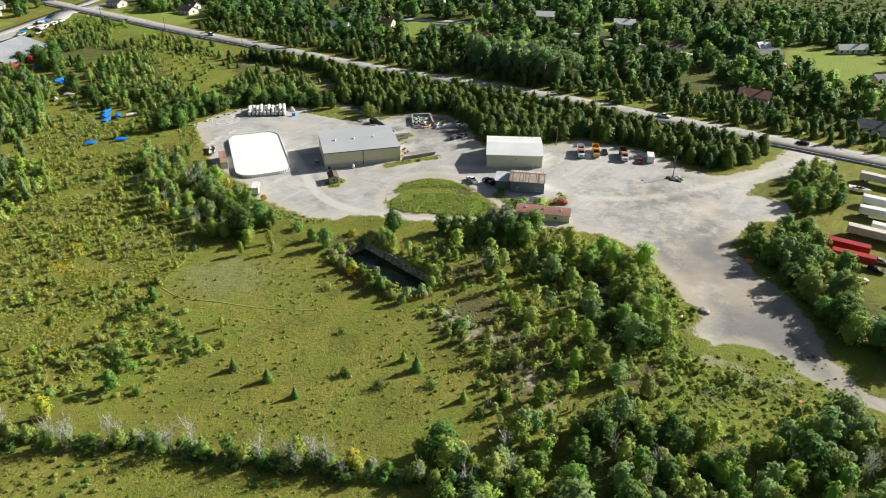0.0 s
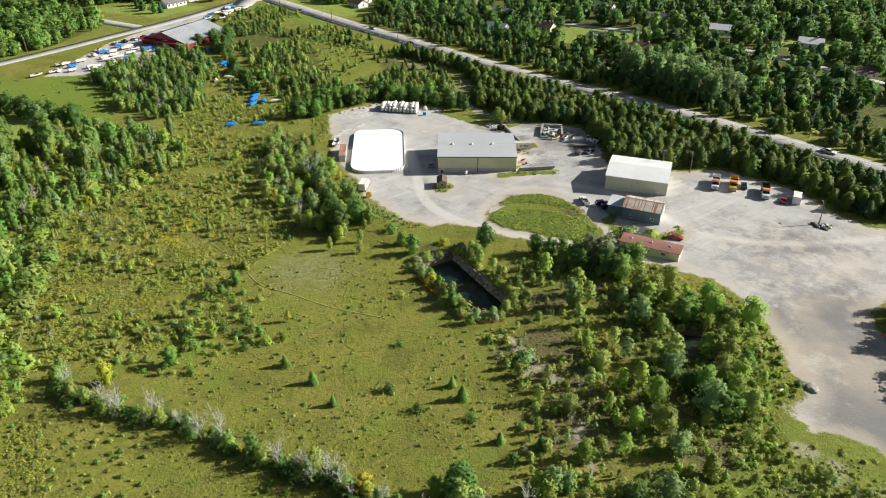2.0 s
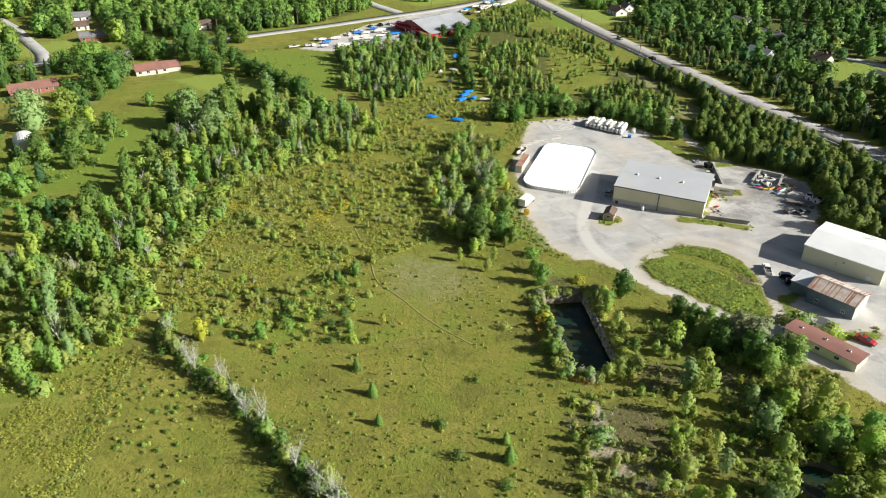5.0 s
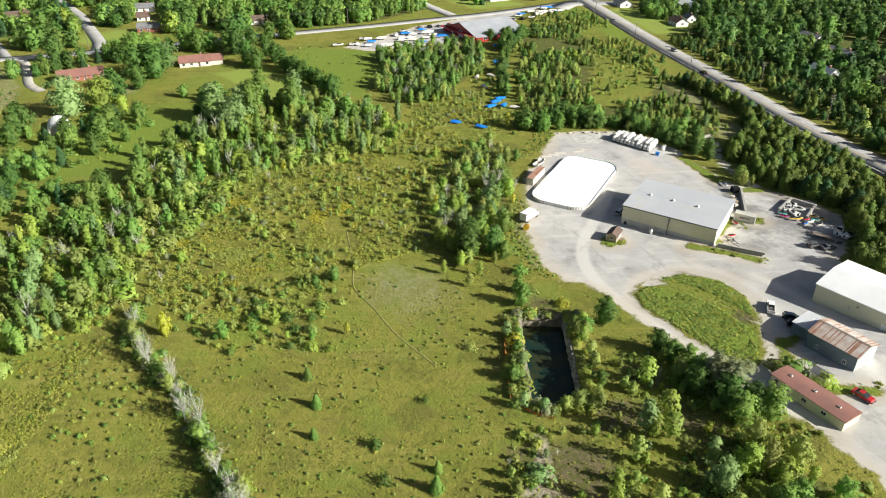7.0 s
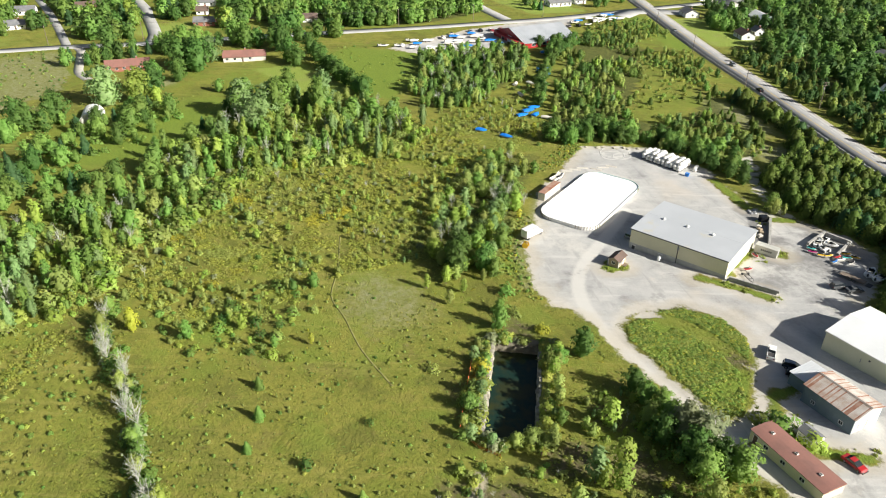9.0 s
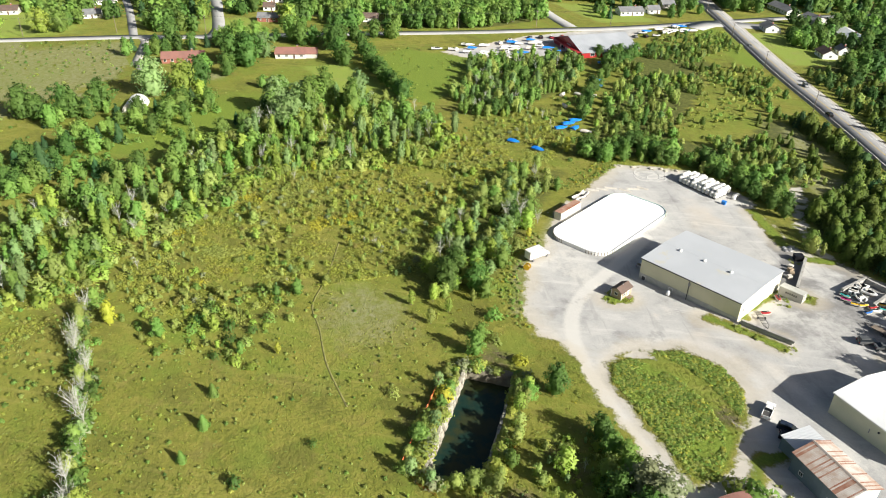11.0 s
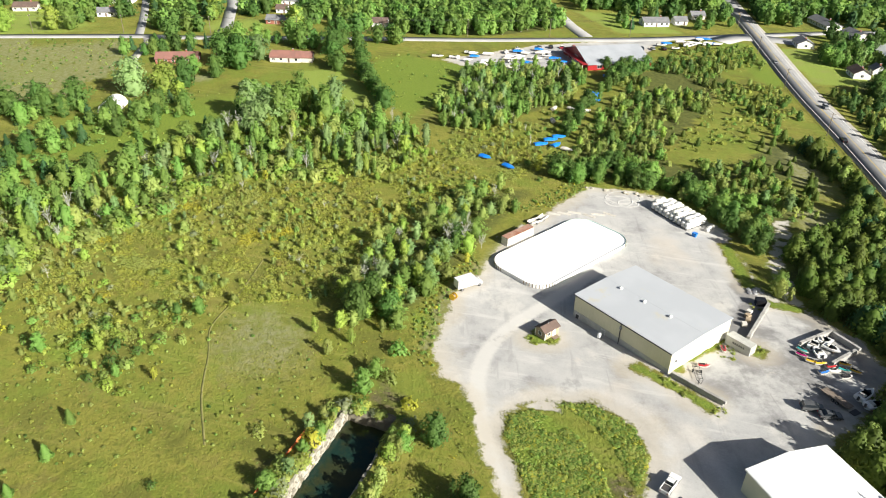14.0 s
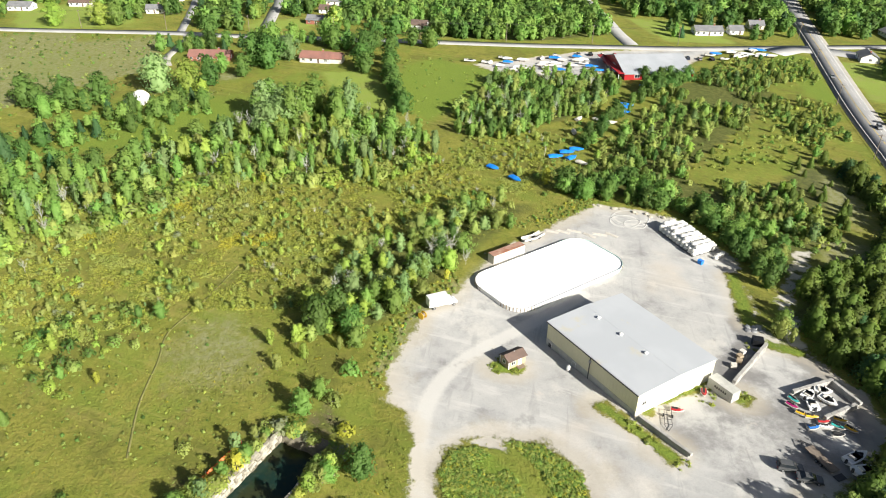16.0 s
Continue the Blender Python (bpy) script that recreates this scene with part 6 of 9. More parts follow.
# debris and loose stuff in the yard
rs = random.Random(4)
for i in range(12):
    lump("boulder", -103.6 + 1.3 * i + rs.uniform(-1, 1), 282.6 + 1.65 * i + rs.uniform(-1, 1), rs.uniform(0.4, 0.9), STONE, "pale limestone boulder at the yard edge", "boulder", i, 0.7, "boulders at the yard edge")
for x, y in ((-35.2, 288.4), (-34.2, 287.4), (-36.0, 287.0), (-33.4, 289.2), (-34.8, 286.2)):
    lump("scrap_lump", x, y, 0.8, GALV, "pale lump of scrap metal on dark gravel", "scrap", int(y * 10) % 50, 0.6, "scrap behind the warehouse")
for i, (x, y) in enumerate(((-26.4, 277.6), (-27.6, 279.2), (-25.0, 276.4), (-24.0, 274.2))):
    b = thing("pallet_crate", x, y, 20 * i, "pale crate of stacked goods behind the warehouse", "crate", "crates behind the warehouse")
    part("crate", Geo().box(-0.6, 0.6, -0.6, 0.6, 0.15, 1.0), OFF_WHITE if i % 2 else TAN, b, bevel=0.03)
    part("pallet", Geo().box(-0.65, 0.65, -0.65, 0.65, -0.05, 0.14), WOOD, b)
b = thing("dumpster", -29.6, 284.6, 60, "black steel waste bin against the wall", "waste bin")
part("bin", Geo().box(-1.1, 1.1, -0.9, 0.9, 0.1, 1.7, -0.1), BLACK_PAINT, b)
part("lid", Geo().box(-1.2, 1.2, -1.0, 1.0, 1.7, 1.8), BLACK_PAINT, b)
part("foot", Geo().box(-1, 1, -0.8, 0.8, -0.1, 0.1), DARK, b)
b = thing("blue_bin", -64.6, 293.6, 20, "blue plastic waste bin alone on gravel", "waste bin")
part("bin", Geo().box(-0.6, 0.6, -0.5, 0.5, 0.05, 1.1, -0.06), BLUE_TARP, b)
part("lid", Geo().box(-0.68, 0.68, -0.58, 0.58, 1.1, 1.2), BLUE_TARP, b)
b = thing("wire_spool", -60.2, 214.4, 30, "yellow cable drum beside the box truck", "cable drum")
part("drum", Geo().tube((0, -0.5, 0.9), (0, 0.5, 0.9), 0.5, n=14), WOOD, b)
for s in (-0.55, 0.55):
    part("flange", Geo().tube((0, s - 0.05, 0.9), (0, s + 0.05, 0.9), 0.92, n=16), YELLOW, b)
for i, (x, y) in enumerate(((-88.4, 253.6), (-89.4, 256.4))):
    b = thing("old_trailer", x, y, 100 + 20 * i, "pale broken trailer frame with boards at the thicket", "trailer")
    part("bed", Geo().box(-2.2, 2.2, -1.0, 1.0, 0.6, 0.75), OFF_WHITE, b)
    part("board", Geo().box(-2.2, 2.2, -1.05, -0.95, 0.75, 1.25), OFF_WHITE, b)
    part("board", Geo().box(-2.2, 2.2, 0.95, 1.05, 0.75, 1.25), OFF_WHITE, b)
    for s in (-1, 1):
        wheel(b, 0, s * 0.9, 0.35)
for i in range(6):
    b = thing("board_pile", -92.4 + 1.6 * i + rs.uniform(-1, 1), 262 + 3.2 * i, rs.uniform(20, 70), "pile of pale weathered boards on gravel", "boards", "board piles at the yard edge")
    for k in range(4):
        part("plank", Geo().box(-2.0 + rs.uniform(-0.4, 0.4), 2.0, -0.6 + 0.3 * k, -0.36 + 0.3 * k, 0.0 + 0.03 * (k % 2), 0.14 + 0.03 * (k % 2)), OFF_WHITE, b)

# scrap round the light pole in the east yard
for i, (x, y, mat) in enumerate(((79.0, 224.6, DARK), (80.4, 225.4, GALV), (81.6, 226.2, OFF_WHITE), (82.2, 224.8, GALV), (80.8, 223.8, DARK), (78.2, 226.0, DARK))):
    lump("scrap_lump", x, y, 1.0, mat, "dark lump of scrap beside a pole in the yard", "scrap", i + 60, 0.6, "scrap round the yard pole")
lump("concrete_lump", 66.4, 147.4, 1.6, CONCRETE, "broken concrete heap on the gravel edge", "rubble", 80, 0.45)
lump("concrete_lump", 64.0, 148.4, 1.2, DARK, "dark rubble heap on the gravel edge", "rubble", 81, 0.45)
lump("white_rock", 59.8, 145.0, 0.7, WHITE, "white painted rock in the grass edge", "rock", 82, 0.6)
lump("orange_tarp", 86.6, 171.6, 1.2, ORANGE, "crumpled orange sheet by the hedge", "tarpaulin", 83, 0.25)
lump("orange_tarp", 76.6, 114.8, 0.5, ORANGE, "small orange scrap in the grass", "tarpaulin", 84, 0.3)

# covered boats on the strip through the meadow
for x, y, turn, L in ((-137.9, 261.0, 30, 4.4), (-127.3, 264.9, 20, 4.8), (-141.6, 286.0, 80, 5.2), (-144.2, 291.6, 75, 5.2), (-145.8, 296.2, 70, 5.0), (-139.0, 291.0, 110, 4.6), (-178.0, 333.0, 70, 6.0), (-186.0, 339.0, 60, 6.0), (-183.0, 336.0, 75, 5.6), (-207.0, 361.0, 60, 5.6)):
    boat(x, y, turn, WHITE, "boat under a wrinkled blue tarpaulin in the grass", L, 2.2, BLUE_TARP, 0.15, "tarpaulined boats in the grass")
for x, y in ((-134.0, 292.6), (-168.0, 322.6), (-172.0, 318.2), (-175.6, 312.0), (-163.0, 303.4)):
    boat(x, y, rs.uniform(0, 180), OFF_WHITE, "old pale upturned boat lying in the grass", 4.4, 1.7, OFF_WHITE, 0.0)

# boats and cars stored round the red store
for i in range(64):
    k = rs.uniform(0, 1)
    if i < 40:
        x, y = -270 + rs.uniform(0, 38), 292 + rs.uniform(0, 62)
        if not inside(np.array(x), np.array(y), [(-268, 292), (-240, 302), (-228, 345), (-240, 358), (-272, 350)]):
            continue
    else:
        x, y = -243 + rs.uniform(-9, 5), 424 + rs.uniform(-4, 34)
    m = rs.choice((BLUE_TARP, WHITE, OFF_WHITE, WHITE, OFF_WHITE, None, None))
    boat(x, y, rs.choice((55, 60, 65, 150)) + rs.uniform(-8, 8), WHITE, "boat stored beside the red store" if m is None else "covered boat stored beside the red store", rs.uniform(3.8, 6.2), 2.1, m)
for i in range(12):
    x, y = -271.5 + i * 2.3, 356 + i * 5.8
    car_shape("car", x + 5.5, y, 72 + 90, (SILVER, BLACK_PAINT, WHITE, RED, NAVY)[i % 5], "%s car parked along the side road" % ("silver", "black", "white", "red", "dark blue")[i % 5], "car", "suv" if i % 2 else "saloon", "cars parked by the store")

# trailers beyond the east hedge
for x, y, turn, L, mat, tone in ((150.0, 221.0, -35, 15, OFF_WHITE, "white"), (142.0, 203.5, -32, 15, WHITE, "white"), (137.5, 196.5, -28, 15, WHITE, "white"), (127.8, 184.0, -32, 15, OFF_WHITE, "white"),
                                 (134.6, 185.6, -32, 13, WHITE, "white"), (116.4, 177.0, -30, 11, RED, "red"), (114.8, 171.0, -28, 11, RED, "red"), (122.0, 147.5, -55, 12, WHITE, "white"), (145.0, 190.6, -32, 13, BLUE, "blue")):
    semi_trailer(x, y, turn, mat, "%s box semi-trailer parked behind the hedge" % tone, L, 2.3)
boat(139.6, 216.4, -30, WHITE, "white motor boat parked among trailers", 7, 2.5)
for x, y, turn, mat, tone, kd in ((109.6, 163.6, 30, SILVER, "silver", "suv"), (112.4, 161.0, 10, WHITE, "white", "saloon"), (119.4, 166.6, -40, BLACK_PAINT, "black", "saloon"), (103.4, 147.6, 100, WHITE, "white", "pickup"), (123.0, 171.0, -30, SILVER, "silver", "saloon"), (107.6, 141.4, -60, OFF_WHITE, "pale", "pickup")):
    car_shape("car" if kd != "pickup" else "pickup", x, y, turn, mat, "%s car parked on grass behind the hedge" % tone, "car", kd)

# utility poles and wires
def along(line, s0, step, n, off):
    p = np.array(line)
    s = np.concatenate(([0], np.cumsum(np.hypot(*np.diff(p, axis=0).T))))
    out = []
    for i in range(n):
        q = s0 + i * step
        x, y = np.interp(q, s, p[:, 0]), np.interp(q, s, p[:, 1])
        x2, y2 = np.interp(q + 1, s, p[:, 0]), np.interp(q + 1, s, p[:, 1])
        dx, dy = x2 - x, y2 - y
        out.append((x - dy * off, y + dx * off))
    return out


def line_of_poles(spots, tall, arms, offsets, lamp=False):
    for i, (x, y) in enumerate(spots):
        a, b = spots[max(0, i - 1)], spots[min(len(spots) - 1, i + 1)]
        pole(x, y, tall, arms, lamp, math.degrees(math.atan2(b[1] - a[1], b[0] - a[0])) - 90)
    wires([(x, y, float(height(x, y)) + tall - 0.2) for x, y in spots], offsets)


line_of_poles(along(HIGHWAY, 300, 62, 9, -8.2)[:6], 9.5, 1, ((0, 0),), True)
line_of_poles(along(HIGHWAY, 640, 48, 7, 11.5), 12.0, 2, ((-1.1, 0), (0, 0), (1.1, 0), (0, -2.2)))
line_of_poles(along(SIDE, 330, 48, 10, 7.0), 10.0, 1, ((-1.1, 0), (0, 0), (1.1, 0)))
pole(33.4, 252.0, 9.0, 1, True)
pole(43.0, 255.0, 8.0, 0, True, label="grey yard light pole at the tree edge")
pole(79.8, 226.6, 8.0, 0, True, label="thin grey light pole amid yard scrap")
wires([(33.4, 252.0, 11.4), (62, 302.6, 14.0)], ((0, 0),), 1.5, "single sagging wire to the hall")

def guard_rail():
    """A steel rail on short posts along the highway's south side."""
    b = thing("guard_rail", -170, 436, 0, "grey steel guard rail along the highway", "guard rail")
    base = b.matrix_basis.translation
    spots = along(HIGHWAY, 540, 4.0, 46, -6.7)
    pts = [Vector((x, y, float(height(x, y)))) - base for x, y in spots]
    post = Geo().box(-0.06, 0.06, -0.06, 0.06, -0.3, 0.75).mesh("post", POLE_WOOD)
    for p in pts:
        part("post", post, POLE_WOOD, b, at=Matrix.Translation(p))
    g = Geo()
    for p, q in zip(pts[:-1], pts[1:]):
        for z0, z1, o in ((0.5, 0.62, 0.1), (0.62, 0.78, 0.13)):
            n = Vector((p.y - q.y, q.x - p.x, 0)).normalized()
            g.add([p + n * 0.05 + Vector((0, 0, z0)), q + n * 0.05 + Vector((0, 0, z0)), q + n * o + Vector((0, 0, z1)), p + n * o + Vector((0, 0, z1))], [(0, 1, 2, 3)])
    part("rail", g, GALV, b)


guard_rail()

# orange mesh fence round the pond
def mesh_fence(points, label):
    b = thing("mesh_fence", points[0][0], points[0][1], 0, label, "fence", "orange fence round the pond")
    base = b.matrix_basis.translation
    rng = random.Random(6)
    for p, q in zip(points[:-1], points[1:]):
        p, q = Vector((*p, 0)), Vector((*q, 0))
        n = max(1, int((q - p).length / 2.5))
        for i in range(n):
            s, e = p.lerp(q, i / n), p.lerp(q, (i + 1) / n)
            zs, ze = float(height(s.x, s.y)), float(height(e.x, e.y))
            s, e = Vector((s.x, s.y, zs)) - base, Vector((e.x, e.y, ze)) - base
            part("post", Geo().tube(s - Vector((0, 0, 0.2)), s + Vector((0, 0, 1.2)), 0.04, n=5), DARK, b)
            d = Vector((e.y - s.y, s.x - e.x, 0)).normalized() * 0.03
            lo, hi = 0.05, rng.uniform(0.55, 1.0)
            g = Geo()
            for k in range(4):
                za = lo + (hi - lo) * k / 4
                zb = za + (hi - lo) / 4 * 0.8
                g.add([s + Vector((0, 0, za)) - d, e + Vector((0, 0, za)) - d, e + Vector((0, 0, zb)) + d, s + Vector((0, 0, zb)) + d], [(0, 1, 2, 3)])
            part("mesh_panel", g, ORANGE, b)


mesh_fence([(-30.0, 171.2), (-21.4, 162.6), (-12.9, 154.4)], "sagging orange plastic mesh fence along the pond")
mesh_fence([(-12.0, 154.2), (-7.0, 154.2), (-2.6, 156.2)], "sagging orange plastic mesh fence at the pond's end")
mesh_fence([(1.8, 162.4), (-3.0, 171.0), (-7.6, 176.4)], "sagging orange plastic mesh fence along the pond")

# ---- plants ----
def unit(a):
    return a / (np.linalg.norm(a, axis=-1, keepdims=True) + 1e-9)


def leaf_cards(rng, centres, normals, size, squash=0.75, soft=0.72):
    """Small leaf sprays at given points, facing roughly along the normals; shaded as part of the whole crown by the share soft."""
    n = len(centres)
    out = unit(np.asarray(normals, float))
    nrm = unit(out + rng.normal(0, 0.4, (n, 3)))
    a = unit(np.cross(nrm, rng.normal(0, 1, (n, 3))))
    b = np.cross(nrm, a)
    s = size * rng.uniform(0.6, 1.4, (n, 1))
    lean = a * rng.uniform(-0.5, 0.5, (n, 1)) * s
    v = np.stack([centres - a * s * 0.95 - b * s * squash - nrm * s * 0.2, centres + a * s * 0.95 - b * s * squash, centres + b * s * 1.35 * squash + lean + nrm * s * 0.1], 1)
    shade = np.repeat(unit(soft * out + (1 - soft) * nrm), 3, 0)
    return v.reshape(-1, 3), np.arange(n * 3).reshape(n, 3), shade


def limb(a, b, r0, r1, n=5):
    a, b = np.array(a, float), np.array(b, float)
    d = unit(b - a)
    u = unit(np.cross(d, (0.3, 0.9, 0.2)))
    w = np.cross(d, u)
    t = np.arange(n) * math.tau / n
    ring = np.cos(t)[:, None] * u + np.sin(t)[:, None] * w
    v = np.concatenate([a + ring * r0, b + ring * r1])
    i = np.arange(n)
    return v, np.stack([i, (i + 1) % n, (i + 1) % n + n, i + n], 1), np.concatenate([ring, ring])


def join(pieces):
    vs, fs, ns, k = [], [], [], 0
    for v, f, n in pieces:
        vs.append(v)
        fs.append(f + k)
        ns.append(n)
        k += len(v)
    return np.concatenate(vs), np.concatenate(fs), np.concatenate(ns)


def ball_points(rng, n):
    return unit(rng.normal(0, 1, (n, 3)))


def heart(rng, radius, low, high, steps=5, around=7):
    """The dense inner mass of leaves that the outer sprays hide: radius is a function of the height."""
    z = np.linspace(low, high, steps)
    t = np.arange(around) * math.tau / around + rng.uniform(0, 1)
    r = np.array([radius(h) for h in z])[:, None] * rng.uniform(0.78, 1.15, (steps, around))
    v = np.stack([r * np.cos(t), r * np.sin(t), np.repeat(z[:, None], around, 1) + rng.uniform(-0.02, 0.02, (steps, around))], -1).reshape(-1, 3)
    v = np.concatenate([v, [(0, 0, high + 0.04)]])
    n = np.stack([np.tile(np.cos(t), (steps, 1)), np.tile(np.sin(t), (steps, 1)), np.repeat(np.linspace(-0.2, 1.1, steps)[:, None], around, 1)], -1).reshape(-1, 3)
    f = []
    for j in range(steps - 1):
        for i in range(around):
            k = (i + 1) % around
            f += [(j * around + i, j * around + k, (j + 1) * around + k), (j * around + i, (j + 1) * around + k, (j + 1) * around + i)]
    f += [((steps - 1) * around + i, (steps - 1) * around + (i + 1) % around, steps * around) for i in range(around)]
    return v, np.array(f), unit(np.concatenate([n, [(0, 0, 1)]]))


def broadleaf(rng, count, wide=0.33, low=0.22, leaf=0.05, lobes=11, loose=0.2, slim=False, core=0.56):
    """A unit-high tree: limbs that carry many small uneven lobes of leaf sprays within a ragged outline."""
    wood = [limb((0, 0, -0.03), (rng.normal(0, 0.01), rng.normal(0, 0.01), low + 0.35), 0.02, 0.010)]
    cents = []
    skew = rng.uniform(0, math.tau)
    for i in range(lobes):
        ang = i * 2.4 + rng.uniform(-0.5, 0.5)
        t = (i + rng.uniform(0, 1)) / lobes
        z = low + 0.06 + (0.93 - low) * t
        belly = math.sin(math.pi * min(1, 0.12 + 0.86 * t)) ** (0.8 if slim else 0.6)
        reach = wide * belly * rng.uniform(0.45, 1.0) * (1 + 0.22 * math.cos(ang - skew))
        c = np.array((reach * math.cos(ang), reach * math.sin(ang), z))
        cents.append((c, wide * rng.uniform(0.22, 0.42)))
        if count > 280 and i % 3 == 0:
            wood.append(limb((0, 0, low + 0.25 * (z - low)), tuple(c * (0.85, 0.85, 1) - (0, 0, 0.02)), 0.008, 0.003, 3))
    weights = np.array([r ** 2 for _, r in cents])
    share = np.maximum(2, (0.76 * count * weights / weights.sum()).astype(int))
    pts, nrm = [], []
    middle = np.array((0, 0, 0.5 + 0.3 * low))
    for (c, r), k in zip(cents, share):
        d = ball_points(rng, k)
        d[:, 2] = np.where(d[:, 2] < -0.3, -d[:, 2], d[:, 2])
        rad = r * (1 - loose * rng.uniform(0, 1, (k, 1)) ** 0.7 + 0.2 * rng.normal(0, 1, (k, 1)))
        q = c + d * rad * np.array((1, 1, 1.25 if slim else 0.9))
        pts.append(q)
        nrm.append(0.75 * d + 0.9 * unit((q - middle) * (1, 1, 0.7)) + (0, 0, 0.15))
    k = int(0.24 * count)
    t = rng.uniform(0, 1, k) ** 0.9
    ang = rng.uniform(0, math.tau, k)
    r = wide * np.sin(np.pi * np.clip(0.16 + 0.82 * t, 0, 1)) ** 0.6 * rng.uniform(0.45, 0.95, k)
    pts.append(np.column_stack([r * np.cos(ang), r * np.sin(ang), low * 0.6 + (0.97 - low * 0.6) * t]))
    nrm.append(np.column_stack([np.cos(ang), np.sin(ang), t * 1.3 - 0.25]))
    pts, nrm = np.concatenate(pts), np.concatenate(nrm)
    pts[:, 2] = np.maximum(pts[:, 2], low * 0.3)
    inner = heart(rng, lambda h: core * wide * max(0.12, math.sin(math.pi * min(1, 0.14 + 0.84 * (h - low * 0.6) / (0.97 - low * 0.6)))) ** 0.7, low * 0.7 + 0.02, 0.86)
    return join(wood), join([leaf_cards(rng, pts, nrm, leaf), inner])


def conifer(rng, count, wide=0.2, low=0.04, leaf=0.045, power=0.8, droop=0.25, blunt=0.0):
    wood = [limb((0, 0, -0.03), (0, 0, 0.93), 0.02, 0.003)]
    swell = lambda t: wide * ((1 - t) ** power * (1 - blunt) + blunt * np.sqrt(np.maximum(0, 1 - t ** 2.5)))
    t = 1 - np.sqrt(rng.uniform(0.0, 1, count))
    z = low + (1 - low) * t
    ang = rng.uniform(0, math.tau, count)
    tier = 1 + 0.12 * np.sin(z * 46) + 0.16 * np.sin(ang * 3 + z * 9 + rng.uniform(0, 6)) * (1 - t)
    r = swell(t) * tier * (1 - 0.4 * rng.uniform(0, 1, count) ** 2)
    pts = np.column_stack([r * np.cos(ang), r * np.sin(ang), z - droop * r * 0.6])
    nrm = np.column_stack([np.cos(ang), np.sin(ang), 0.25 + 0.9 * t])
    inner = heart(rng, lambda h: 0.66 * float(swell(min(1, (h - low) / (1 - low)))), low, 0.84)
    return join(wood), join([leaf_cards(rng, pts, nrm, leaf, 0.6), inner])


def bare(rng, count, leafy=0):
    """A leafless, many-twigged tree."""
    wood = [limb((0, 0, -0.03), (rng.normal(0, 0.03), rng.normal(0, 0.03), 0.85), 0.011, 0.003)]
    tips = []
    for i in range(11):
        ang, z = i * 2.4 + rng.uniform(-0.3, 0.3), rng.uniform(0.12, 0.5)
        e = np.array((0.24 * math.cos(ang) * rng.uniform(0.4, 1), 0.24 * math.sin(ang) * rng.uniform(0.4, 1), z + rng.uniform(0.2, 0.5)))
        wood.append(limb((0, 0, z), e, 0.006, 0.003, 4))
        for _ in range(max(3, count // 8)):
            k = rng.uniform(0.25, 1)
            s = np.array((0, 0, z)) * (1 - k) + e * k
            q = s + rng.normal(0, 0.075, 3) + (0, 0, 0.09)
            wood.append(limb(s, q, 0.0032, 0.0014, 3))
            tips.append(q)
    tips = np.array(tips)
    spots = tips[rng.randint(0, len(tips), max(leafy, 2))] + rng.normal(0, 0.03, (max(leafy, 2), 3))
    three = [w for w in wood if len(w[1]) == 3]
    rest = [w for w in wood if len(w[1]) != 3]
    return join(rest + three), leaf_cards(rng, spots, ball_points(rng, len(spots)) + (0, 0, 0.4), 0.024)


def bush(rng, count, leaf=0.16, wide=0.75):
    """A unit-high shrub with several stems of leaf sprays."""
    stems = [limb((0, 0, -0.05), (wide * 0.5 * math.cos(a), wide * 0.5 * math.sin(a), 0.6), 0.03, 0.012, 3) for a in rng.uniform(0, math.tau, 3)]
    d = ball_points(rng, count)
    d[:, 2] = np.abs(d[:, 2])
    k = 1 + 0.32 * np.sin(3 * np.arctan2(d[:, 1], d[:, 0]) + rng.uniform(0, 6)) * (1 - d[:, 2]) + 0.2 * np.sin(7 * d[:, 0] + 5 * d[:, 2] + rng.uniform(0, 6))
    rad = (0.55 + 0.45 * rng.uniform(0, 1, count)) * k
    pts = d * rad[:, None] * (wide, wide, 0.95) + (0, 0, 0.05)
    return join(stems), leaf_cards(rng, pts, d + (0, 0, 0.3), leaf)


def sapling(rng, count, leaf=0.075, wide=0.2):
    wood = [limb((0, 0, -0.03), (0, 0, 0.95), 0.014, 0.004, 4)]
    z = rng.uniform(0.15, 1.0, count)
    ang = rng.uniform(0, math.tau, count)
    r = wide * np.sin(np.pi * np.clip(z * 0.92, 0, 1)) ** 0.6 * rng.uniform(0.2, 1.1, count)
    pts = np.column_stack([r * np.cos(ang), r * np.sin(ang), z])
    return join(wood), leaf_cards(rng, pts, np.column_stack([np.cos(ang), np.sin(ang), z * 1.4 - 0.2]), leaf)


